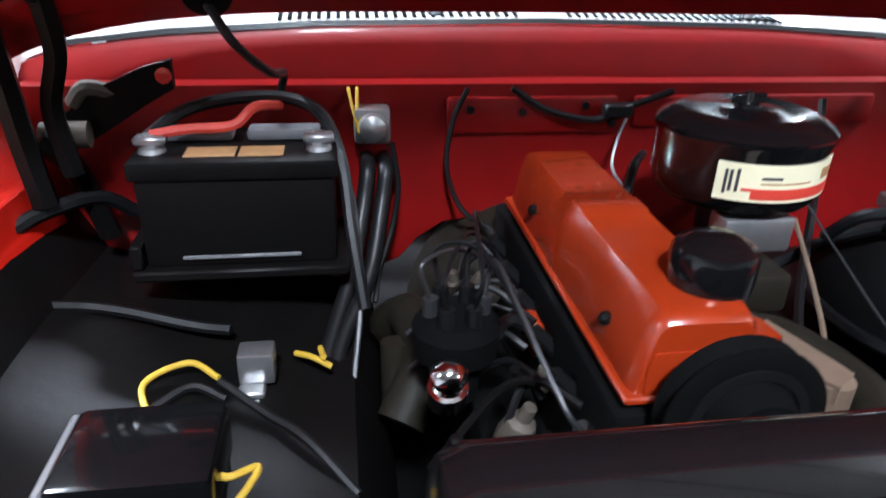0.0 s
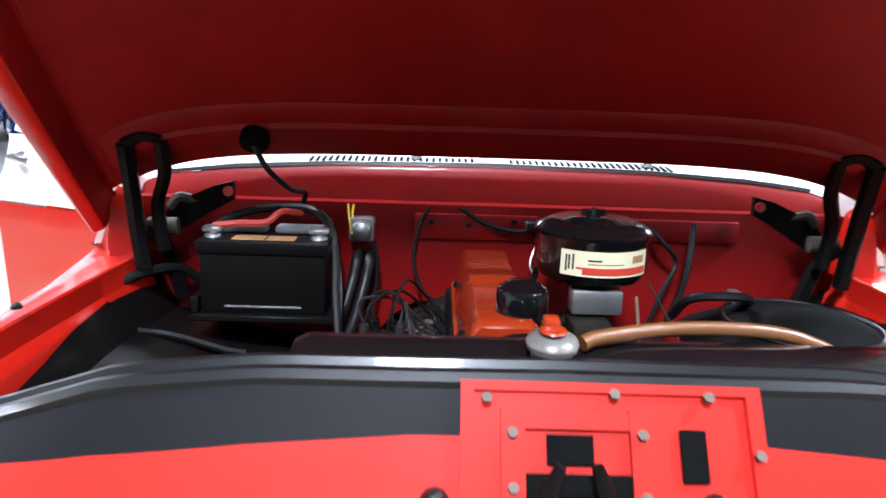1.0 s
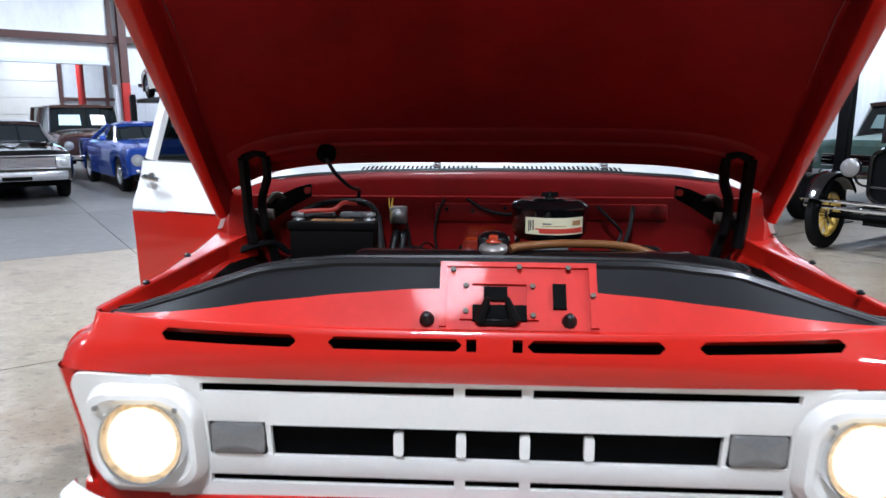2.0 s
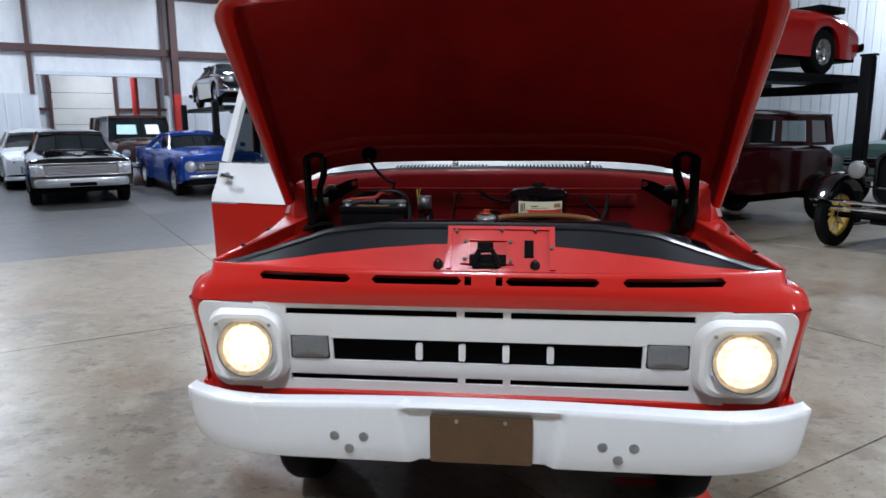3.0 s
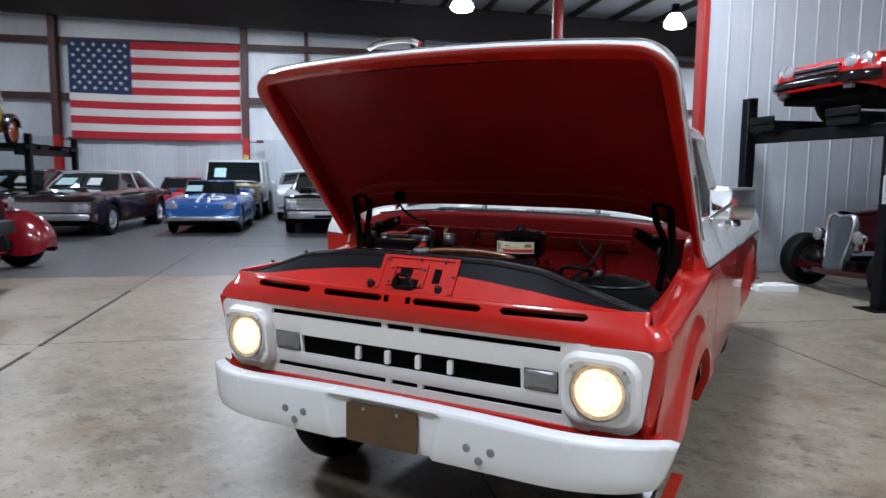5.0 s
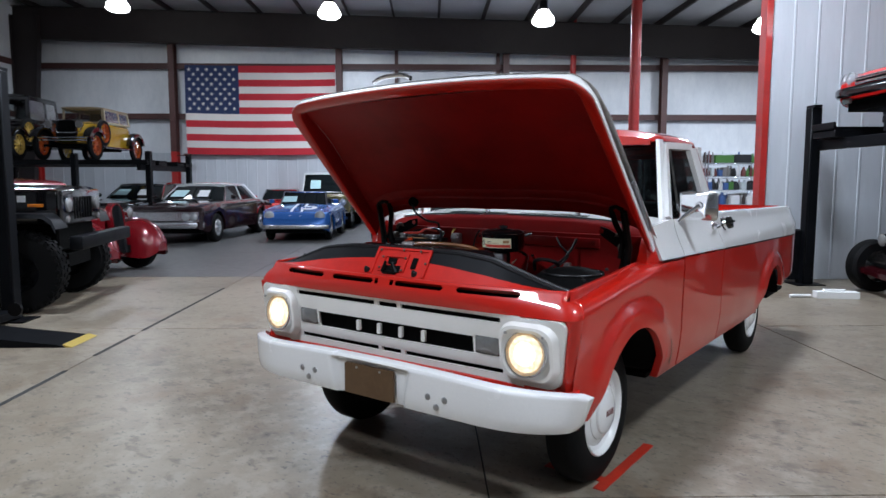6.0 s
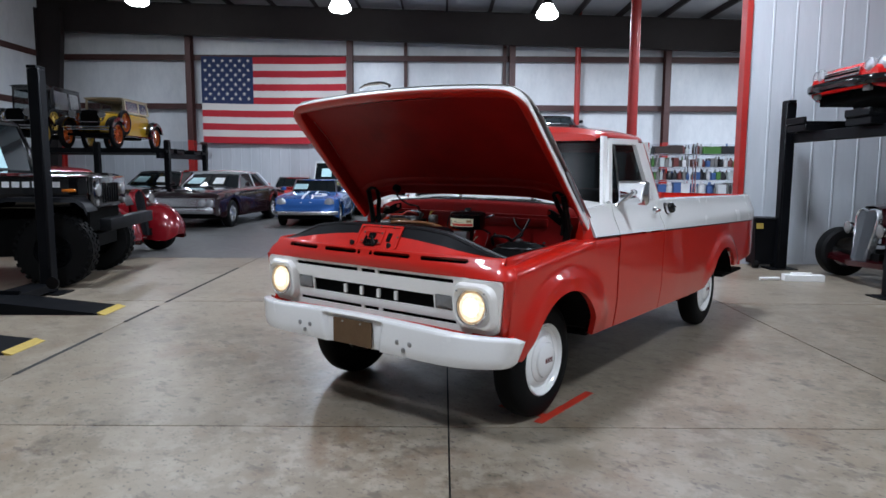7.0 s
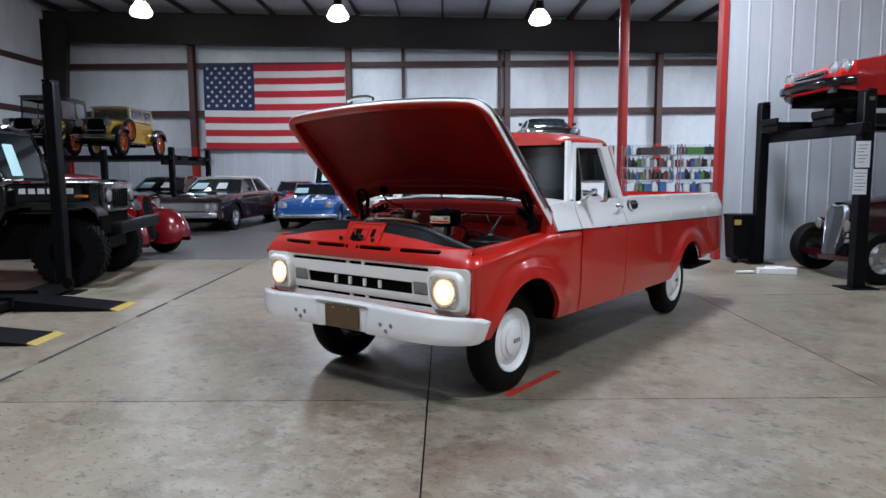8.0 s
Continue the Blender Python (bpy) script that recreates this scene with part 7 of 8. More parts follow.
pony = dict(muscle, L=4.6, glass=(1.55, 3.9, 2.15, 2.95, 1.30, 0.74, 0.56), grille=(0.60, 0.53, 0.74, 2), bar_mat=VOID, lamps=[(0.72, 0.655, 0.095, -0.02), (0.49, 0.645, 0.055, -0.02)], bumper=(0.44, 0.08, 0.06), mirror=(1.6, 1.0, 0.95), extra=[(-0.25, 0.25, 0.55, 1.25, 0.955, 1.015, ROYAL, "hood_scoop"), (-0.78, 0.78, -0.05, 0.15, 0.27, 0.36, VOID, "front_spoiler")])
car("pony_car", "royal blue fastback pony car with bright alloy wheels", "car", hall(2.38, 13.1, 0, 4), ROYAL, pony)
sports = dict(L=3.95, tyre=0.30, tw=0.16, arches=((0.75, 0.34), (2.85, 0.33)), sill=[(0, 0.32), (0.3, 0.22), (3.5, 0.22), (3.95, 0.34)], top=[(0, 0.44), (0.05, 0.55), (0.2, 0.68), (0.5, 0.77), (1.2, 0.86), (2.6, 0.88), (3.4, 0.78), (3.95, 0.50)],
              shoulder=[(0, 0.40), (0.06, 0.55), (0.18, 0.68), (0.6, 0.76), (2.8, 0.76), (3.8, 0.60), (3.95, 0.46)], width=[(0, 0.62), (0.06, 0.74), (0.3, 0.82), (3.3, 0.82), (3.8, 0.7), (3.95, 0.5)],
              glass=(1.25, 2.5, 1.55, 2.2, 1.16, 0.60, 0.52), open=True, lamps=[(0.60, 0.62, 0.10, 0.10)], bumper=(0.36, 0.10, 0.05), bumper_mat=ALLOY, stickers=[(-0.55, -0.18)], mirror=(1.35, 0.88, 0.82))
por = car("sports_car", "small blue open race car with a white roundel", "car", hall(-3.0, 12.95, 0, 0), BLUE356, sports)
bm = B()
lathe(bm, (0.26, 0.62, 0.785), (0, -0.18, 1), [(0, 0.20), (0.008, 0.20), (0.009, 0.001)], 28)
part("white_roundel", bm, WHITEFLAT, por)
bm = B()
for k in range(3):
    box(bm, 0.12 + 0.08 * k, 0.17 + 0.08 * k, 0.53, 0.71, 0.79, 0.815)
part("roundel_bars", bm, BLUE356, por)
for x in (-0.14, 0.10):
    bm = B()
    loft(bm, [[(x, y, along(sports["top"], y) + 0.004), (x + 0.06, y, along(sports["top"], y) + 0.004)] for y in (0.12, 0.3, 0.5, 0.8, 1.2)])
    part("race_stripe", bm, WHITEFLAT, por)
modern = dict(muscle, L=4.7, top=[(0, 0.70), (0.06, 0.82), (0.6, 0.93), (1.4, 1.02), (3.3, 1.05), (4.6, 0.98), (4.7, 0.8)], glass=(1.3, 3.9, 2.1, 3.0, 1.38, 0.78, 0.60), grille=(0.55, 0.42, 0.58, 2), bar_mat=VOID, lamps=[(0.68, 0.68, 0.07, 0.03)], bumper=(0.3, 0.1, 0.02), bumper_mat=CARWHITE, mirror=(1.55, 1.0, 1.0))
car("coupe_car", "white modern coupe with black grille parked behind the black car", "car", hall(-0.80, 17.2, 0, 4), CARWHITE, modern)
suv = dict(L=4.2, tyre=0.37, tw=0.2, arches=((0.75, 0.42), (3.25, 0.42)), sill=[(0, 0.52), (0.2, 0.45), (4.2, 0.5)], top=[(0, 0.98), (0.06, 1.06), (1.1, 1.10), (4.2, 1.10)], shoulder=[(0, 0.92), (0.1, 1.0), (4.2, 1.03)], width=[(0, 0.80), (0.06, 0.84), (4.1, 0.86), (4.2, 0.82)],
           glass=(1.15, 4.15, 1.35, 4.1, 1.68, 0.80, 0.74), roof=CARWHITE, frame=CARWHITE, grille=(0.5, 0.72, 0.90, 4), lamps=[(0.62, 0.82, 0.085, 0.0)], bumper=(0.55, 0.12, 0.12), stickers=[(-0.55, -0.22)])
sc = car("utility_vehicle", "olive utility vehicle with a white roof and amber roof light", "utility vehicle", hall(-2.98, 17.1, 0, 0), OLIVE, suv)
bm = B()
lathe(bm, (0.3, 1.7, 1.74), (0, 0, 1), [(0, 0.09), (0.02, 0.09), (0.03, 0.075), (0.12, 0.07), (0.14, 0.001)], 16)
part("roof_beacon", bm, YEDGE, sc, "amber rotating beacon")
bm = B()
box(bm, -0.30, 0.42, 0.15, 0.95, 1.095, 1.112, 0.004, 1)
part("hood_band", bm, WHITEFLAT, sc)
wagon = dict(suv, L=4.5, glass=(1.2, 4.4, 1.45, 4.3, 1.75, 0.80, 0.72), roof=BROWN, top=[(0, 1.05), (0.06, 1.12), (1.2, 1.18), (4.5, 1.18)], shoulder=[(0, 0.98), (4.5, 1.1)], stickers=[(-0.6, -0.1), (0.15, 0.5)], frame=CHROME, grille=(0.4, 0.62, 0.98, 6))
car("wagon_car", "dark brown vintage wagon with a chrome-framed windshield", "car", hall(1.55, 17.2, 0, 4), BROWN, wagon)
car("convertible_car", "small red open sports car parked by the rear wall", "car", hall(-4.75, 17.3, 0, -8), CARRED, dict(sports, bumper_mat=CHROME, stickers=[], seat=CARRED))
jag = dict(L=4.32, tyre=0.32, tw=0.22, arches=((0.95, 0.36), (3.22, 0.36)), sill=[(0, 0.34), (0.3, 0.24), (3.95, 0.24), (4.32, 0.36)], top=[(0, 0.56), (0.08, 0.67), (0.5, 0.76), (1.7, 0.89), (3.0, 0.92), (3.7, 0.88), (4.25, 0.78), (4.32, 0.6)],
           shoulder=[(0, 0.56), (0.1, 0.66), (0.8, 0.76), (3.3, 0.82), (4.32, 0.6)], width=[(0, 0.72), (0.12, 0.84), (0.6, 0.89), (3.75, 0.89), (4.2, 0.8), (4.32, 0.7)], glass=(1.75, 3.2, 2.25, 2.9, 1.22, 0.70, 0.58), open=True,
           grille=(0.38, 0.52, 0.60, 2), lamps=[(0.53, 0.60, 0.080, 0.02), (0.70, 0.60, 0.080, 0.06)], bumper=(0.43, 0.12, 0.13), bumper_mat=BLACK, mirror=(1.95, 0.92, 0.92), frame=BLACK, seat=TANTOP,
           extra=[(-0.62, -0.48, -0.03, 0.02, 0.30, 0.37, LENS, "fog_lamp"), (0.48, 0.62, -0.03, 0.02, 0.30, 0.37, LENS, "fog_lamp"), (-0.84, 0.84, 3.1, 3.7, 0.88, 0.97, VOID, "folded_top")])
RUN_Z = 2.10
car("convertible_car", "red convertible parked on top of the car lift", "car", hall(5.54, 5.03, RUN_Z + 0.02, -90), CARRED, jag)
car("coupe_car", "small dark vintage coupe raised on the far lift", "car", hall(3.72, 15.3, 1.965, 0), CARBLACK, dict(sports, tyre=0.29, open=False, stickers=[], bumper_mat=CHROME, glass=(1.2, 2.9, 1.55, 2.4, 1.07, 0.66, 0.52)))
truck2 = dict(L=4.9, tyre=0.36, tw=0.2, arches=((0.95, 0.42), (3.8, 0.42)), sill=[(0, 0.5), (4.9, 0.5)], top=[(0, 1.0), (0.1, 1.1), (1.5, 1.17), (4.9, 1.15)], shoulder=[(0, 0.9), (0.2, 0.98), (4.9, 1.05)], width=[(0, 0.86), (0.1, 0.93), (4.9, 0.95)],
              glass=(1.5, 2.75, 1.8, 2.6, 1.70, 0.80, 0.68), roof=BROWN, frame=CHROME, grille=(0.55, 0.68, 0.86, 3), lamps=[(0.72, 0.80, 0.09, 0.0)], bumper=(0.55, 0.14, 0.1), stickers=[(-0.55, -0.1)])
car("pickup_truck", "faded teal vintage pickup with a rusty roof", "pickup truck", hall(10.9, 4.35, 0, -90), TEAL, truck2)


# ---- cars with separate fenders ----
def vintage(name, label, m, paint_mat, wing_mat, s):
    ob = thing(name, label, "car", m)
    L, hw, R = s["L"], s["hw"], s["tyre"]
    hb, ht, cy = s["hood_z"], s["hood_top"], s["cowl"]
    def section(y, w, z0, z1, k=0.25):
        return [(-w, y, z0), (-w, y, lerp(z0, z1, 1 - k)), (-w * 0.9, y, lerp(z0, z1, 1 - k * 0.35)), (-w * 0.5, y, z1), (0, y, z1 + 0.01), (w * 0.5, y, z1), (w * 0.9, y, lerp(z0, z1, 1 - k * 0.35)), (w, y, lerp(z0, z1, 1 - k)), (w, y, z0)]
    bm = B()
    loft(bm, [section(s["nose"] + s.get("back", 0.0), s["nw"], hb, ht), section(lerp(s["nose"], cy, 0.5), lerp(s["nw"], hw, 0.35), hb, lerp(ht, s["belt"], 0.5)), section(cy, hw * 0.92, hb, s["belt"])])
    part("hood", bm, paint_mat, ob)
    bm = B()
    y1 = s["tail"]
    rings = [section(cy, hw * 0.92, hb - 0.05, s["belt"]), section(cy + 0.25, hw, hb - 0.08, s["belt"], 0.1)]
    rings += [section(y1 - 0.35, hw, hb - 0.08, s["belt"], 0.1), section(y1, hw * 0.85, hb, s["belt"] - 0.05, 0.2)]
    loft(bm, rings, cap=True)
    part("body", bm, paint_mat, ob)
    zr, tw = s["roof_z"], hw * 0.90
    ya, yb = cy + 0.10, y1 - 0.12
    bm = B()
    base = [(-hw * 0.93, ya, s["belt"]), (hw * 0.93, ya, s["belt"]), (hw * 0.95, yb, s["belt"]), (-hw * 0.95, yb, s["belt"])]
    head = [(-tw, ya + s.get("rake", 0.05), zr), (tw, ya + s.get("rake", 0.05), zr), (tw * 0.96, yb - 0.03, zr - 0.02), (-tw * 0.96, yb - 0.03, zr - 0.02)]
    def mix(i, j, t, u):
        return Vector(base[i]).lerp(Vector(base[j]), t).lerp(Vector(head[i]).lerp(Vector(head[j]), t), u)
    # pillars and panels leave real window openings with glass set in
    def wall(i, j, cuts):
        bmw = B()
        t = 0.0
        for a, b in cuts + [(1.0, 1.0)]:
            if a > t:
                loft(bmw, [[mix(i, j, t, 0), mix(i, j, a, 0)], [mix(i, j, t, 1), mix(i, j, a, 1)]])
            t = b
        for a, b in cuts:
            for u0, u1 in ((0, 0.10), (0.86, 1)):
                loft(bmw, [[mix(i, j, a, u0), mix(i, j, b, u0)], [mix(i, j, a, u1), mix(i, j, b, u1)]])
        part("cabin_wall", bmw, s.get("cabin", paint_mat), ob)
        for a, b in cuts:
            g = B()
            n = (Vector(mix(i, j, 0.5, 0.5)) - Vector((0, (ya + yb) / 2, s["belt"])))
            n.z = 0
            n.normalize()
            loft(g, [[mix(i, j, a, 0.10) - n * 0.012, mix(i, j, b, 0.10) - n * 0.012], [mix(i, j, a, 0.86) - n * 0.012, mix(i, j, b, 0.86) - n * 0.012]])
            part("window", g, PALEGLASS, ob).visible_shadow = False
    bm.free()
    wall(0, 1, [(0.06, 0.94)])
    wall(1, 2, s["side_cuts"])
    wall(3, 0, [(1 - b, 1 - a) for a, b in reversed(s["side_cuts"])])
    wall(2, 3, [(0.25, 0.75)])
    bm = B()
    rings = []
    for k in range(11):
        y = lerp(ya - s.get("visor", 0.02) + s.get("rake", 0.05), yb + 0.02, k / 10)
        f = math.sin(math.pi * min(1, max(0, 0.08 + 0.84 * k / 10))) ** 0.5
        w = tw * (1.02 if 0 < k < 10 else 0.95)
        up = [(lerp(-w, w, j / 10), y, zr + 0.01 + s.get("crown", 0.07) * f * (1 - abs(j / 5 - 1) ** 3.5)) for j in range(11)]
        rings.append(up + [(p[0] * 0.98, y, zr - 0.02) for p in reversed(up)])
    loft(bm, rings, close=True, cap=True)
    part("roof", bm, s.get("roof", paint_mat), ob)
    # radiator shell and grille
    nw, n0 = s["shell_w"], s["nose"]
    lean = s.get("lean", 0.0)
    shape = s.get("shell", rounded(-nw, nw, s["shell_z0"], s["shell_z1"], nw * 0.5, 6))
    def lp(x, z, d):
        return (x, n0 - d + lean * (z - s["shell_z0"]), z)
    bm = B()
    inner = [(x * 0.86, lerp((s["shell_z0"] + s["shell_z1"]) / 2, z, 0.92)) for x, z in shape]
    loft(bm, [[lp(x, z, -0.06) for x, z in shape], [lp(x, z, 0.03) for x, z in shape], [lp(x, z, 0.045) for x, z in [(lerp(a[0], b[0], .5), lerp(a[1], b[1], .5)) for a, b in zip(shape, inner)]], [lp(x, z, 0.03) for x, z in inner], [lp(x, z, 0.0) for x, z in inner]], close=True)
    part("radiator_shell", bm, s.get("shell_mat", CHROME), ob)
    bm = B()
    bm.faces.new([bm.verts.new(lp(x, z, 0.004)) for x, z in inner])
    part("grille_core", bm, s.get("core_mat", VOID), ob)
    for k in range(s.get("bars", 0)):
        x = lerp(-nw * 0.75, nw * 0.75, (k + 0.5) / s["bars"])
        zz = [z for px, z in inner if abs(px - x) < nw * 0.3]
        if zz:
            bm = B()
            cyl(bm, lp(x, min(zz) + 0.01, 0.022 + 0.05 * (1 - abs(x) / nw) * s.get("prow", 0)), lp(x, max(zz) - 0.01, 0.022 + 0.03 * (1 - abs(x) / nw) * s.get("prow", 0)), 0.007, 6)
            part("grille_bar", bm, s.get("bar_mat", CHROME), ob)
    # wheels and fenders
    for c in s["axles"]:
        for sd in (-1, 1):
            tyre_wheel(ob, (sd * s["track"], c, R), R, s.get("tw", 0.13), sd, s["rim"], s.get("style", "spokes"), s.get("spoke"), s.get("rim_r"))
            if s.get("pontoon"):
                bm = B()
                rings = []
                for dy, zt, zl, wd in s["pontoon"]:
                    xc, w = s["track"] - 0.16, wd
                    rings.append([(sd * (xc + w * math.cos(a)), c + dy, zl + (zt - zl) * max(0, math.sin(a)) ** 0.75) for a in [math.pi * k / 12 for k in range(13)]])
                loft(bm, rings)
                for ring in (rings[0], rings[-1]):
                    bm.faces.new([bm.verts.new(p) for p in ring])
                part("fender", bm, wing_mat, ob)
            elif s.get("fenders", True):
                bm = B()
                fr = R + s.get("gap", 0.09)
                x0, x1 = s.get("inner", s["track"] - s.get("tw", 0.13) - 0.06), s["track"] + 0.04
                a0, a1 = s["fan"] if c == s["axles"][0] else s.get("fan_rear", (10, 165))
                rings = []
                for k in range(15):
                    a = radians(lerp(a0, a1, k / 14))
                    d = Vector((0, -math.cos(a), math.sin(a)))
                    p = Vector((0, c, R)) + d * fr
                    bulge = s.get("bulge", 0.03)
                    rings.append([(sd * x0, *(p - d * 0.05)[1:]), (sd * x0, p.y, p.z), (sd * (x0 * 0.5 + x1 * 0.5), *(p + d * bulge)[1:]), (sd * x1, p.y, p.z), (sd * (x1 + 0.012), *(p - d * s.get("skirt", 0.06))[1:])])
                loft(bm, rings)
                part("fender", bm, wing_mat, ob)
    if s.get("boards", True):
        for sd in (-1, 1):
            bm = B()
            a = s["axles"][0] + R + 0.12
            b = s["axles"][1] - R - 0.12
            box(bm, min(sd * (hw - 0.02), sd * (s["track"] + 0.03)), max(sd * (hw - 0.02), sd * (s["track"] + 0.03)), a - 0.1, b + 0.1, 0.34, 0.38, 0.01, 1)
            part("running_board", bm, wing_mat, ob)
    bm = B()
    box(bm, -0.30, 0.30, n0 + 0.05, y1 - 0.1, 0.30, 0.42)
    for c in s["axles"]:
        cyl(bm, (-s["track"] + 0.1, c, R), (s["track"] - 0.1, c, R), 0.035, 8)
    part("chassis", bm, VOID, ob)
    if "cross" in s:
        w, y, z = s["cross"]
        bm = B()
        loft(bm, [[(x, y + 0.10 * abs(x) + a, z + 0.05 * abs(x) + b) for a, b in ((0, -0.035), (0.0, 0.03), (0.16, 0.045), (0.16, -0.03))] for x in (-w, -w * 0.5, 0, w * 0.5, w)], close=True, cap=True)
        part("front_crossmember", bm, wing_mat, ob)
    lx, ly, lz, lr = s["lamp"]
    for sd in (-1, 1):
        bm = B()
        lathe(bm, (sd * lx, ly + 0.13, lz), (0, -1, 0), [(0, 0.01), (0.02, lr * 0.6), (0.08, lr * 0.95), (0.12, lr), (0.135, lr * 0.97), (0.14, lr * 0.6), (0.15, 0.002)], 20)
        lamp = part("headlamp", bm, s.get("lamp_mat", CHROME), ob)
        bm = B()
        lathe(bm, (sd * lx, ly - 0.006, lz), (0, -1, 0), [(0, lr * 0.93), (0.006, lr * 0.88), (0.016, lr * 0.5), (0.019, 0.002)], 20)
        part("lamp_glass", bm, LENS, lamp, "clear headlamp glass")
    bm = B()
    tube(bm, [(-lx, ly + 0.10, lz - lr * 0.8), (-lx * 0.8, ly + 0.12, lz - lr - 0.08), (0, ly + 0.14, lz - lr - 0.10), (lx * 0.8, ly + 0.12, lz - lr - 0.08), (lx, ly + 0.10, lz - lr * 0.8)], 0.014, 6)
    part("lamp_bar", bm, s.get("lamp_mat", CHROME), ob)
    if "spare" in s:
        for sd in (-1, 1):
            tyre_wheel(ob, (sd * (hw + 0.10), s["spare"], 0.74), R * 0.92, s["tw"], sd, s["rim"], s["style"], s.get("spoke"), s.get("rim_r"))
    for z in s.get("bumper", ()):
        bm = B()
        w = s["track"] + 0.06
        tube(bm, [(-w, n0 - 0.20, z), (-w * 0.5, n0 - 0.30, z), (0, n0 - 0.31, z), (w * 0.5, n0 - 0.30, z), (w, n0 - 0.20, z)], 0.022, 8)
        part("bumper_bar", bm, CHROME, ob)
    return ob


MESH = material("silver_grille_mesh", (0.10, 0.11, 0.12), 0.45, 0.3, grain=0.6, scale=90, bump=0.4)
ROD = dict(L=4.3, hw=0.72, nw=0.24, tyre=0.34, hood_z=0.55, hood_top=1.00, nose=0.15, cowl=1.35, belt=1.12, tail=3.70, roof_z=1.56, rake=0.10, crown=0.08, side_cuts=[(0.05, 0.30), (0.38, 0.66), (0.74, 0.92)],
           shell_w=0.22, shell_z0=0.26, shell_z1=0.98, shell=[(-0.11, 0.28), (0, 0.26), (0.11, 0.28), (0.16, 0.45), (0.215, 0.70), (0.235, 0.88), (0.20, 0.965), (0.12, 0.985), (0, 0.955), (-0.12, 0.985), (-0.20, 0.965), (-0.235, 0.88), (-0.215, 0.70), (-0.16, 0.45)], lean=0.13, back=0.10, bars=15, prow=1,
           axles=(0.35, 3.30), track=0.86, tw=0.24, rim=ALLOY, style="alloy", fenders=False, boards=False, lamp=(0.34, 0.16, 0.71, 0.085), core_mat=MESH, bar_mat=MESH, shell_mat=SILVER, visor=0.0)
vintage("hot_rod", "dark wine red vintage sedan hot rod under the lift", hall(5.70, 4.88, 0, -90), WINE, WINE, dict(ROD, cross=(0.62, 0.02, 0.27)))
MODELT = dict(L=3.4, hw=0.62, nw=0.26, tyre=0.38, hood_z=0.62, hood_top=1.05, nose=0.30, cowl=1.10, belt=1.15, tail=2.9, roof_z=1.85, rake=0.0, visor=0.15, crown=0.05, side_cuts=[(0.06, 0.48), (0.54, 0.95)], shell_w=0.27, shell_z0=0.55, shell_z1=1.12,
              axles=(0.36, 2.85), track=0.75, tw=0.11, rim=BLACK, style="spokes", spoke=WOODSPOKE, rim_r=0.26, fan=(25, 150), lamp=(0.40, 0.16, 0.92, 0.105), lamp_mat=BLACK, bumper=(0.50, 0.57), shell_mat=BLACK, skirt=0.10)
vintage("antique_car", "black antique car with yellow spoked wheels and chrome bumper", hall(6.62, 2.12, 0, -90), CARBLACK, CARBLACK, MODELT)
MODELA = dict(MODELT, spare=0.92, spoke=REDWIRE, rim=REDWIRE, roof=TANTOP, shell_mat=BLACK, lamp_mat=CHROME, bumper=(0.50, 0.57), roof_z=1.44, crown=0.035, cabin=TANTOP, belt=1.04, hood_z=0.46, hood_top=0.99, shell_z1=1.04, side_cuts=[(0.05, 0.55), (0.60, 0.95)])
Z_UP = 1.97
vintage("antique_car", "mustard yellow antique coupe with black fenders on a lift", hall(-9.35, 14.88, Z_UP + 0.03, 0), YELLOWCAR, CARBLACK, MODELA)
vintage("antique_car", "black antique coupe on the lift beside the yellow one", hall(-11.1, 14.4, Z_UP + 0.03, 2), CARBLACK, CARBLACK, dict(MODELA, spoke=WOODSPOKE, rim=WOODSPOKE, roof=CARBLACK, cabin=CARBLACK, roof_z=1.72))
FAT = dict(ROD, hw=0.70, tyre=0.33, tail=3.3, axles=(0.35, 2.75), fenders=True, boards=False, gap=0.08, bulge=0.13, skirt=0.30, pontoon=((-0.50, 0.44, 0.30, 0.12), (-0.46, 0.58, 0.24, 0.22), (-0.36, 0.72, 0.20, 0.29), (-0.2, 0.82, 0.20, 0.32), (0.0, 0.85, 0.22, 0.32), (0.25, 0.80, 0.24, 0.30), (0.5, 0.66, 0.26, 0.25), (0.75, 0.45, 0.28, 0.16)), track=0.80, tw=0.20, roof_z=1.40, belt=1.02, hood_top=1.0, shell=[(-0.06, 0.30), (0, 0.28), (0.06, 0.30), (0.10, 0.45), (0.15, 0.75), (0.16, 0.95), (0.12, 1.05), (0.05, 1.09), (0, 1.10), (-0.05, 1.09), (-0.12, 1.05), (-0.16, 0.95), (-0.15, 0.75), (-0.10, 0.45)], shell_w=0.16, shell_z0=0.28, shell_z1=1.10, shell_mat=HOTRED, bar_mat=LIFT, core_mat=INTERIOR, lamp=(0.47, 0.30, 0.93, 0.085), lamp_mat=CHROME)
vintage("hot_rod", "candy red rounded-fender hot rod with a black grille", hall(-4.45, 7.50, 0, 80), HOTRED, HOTRED, FAT)


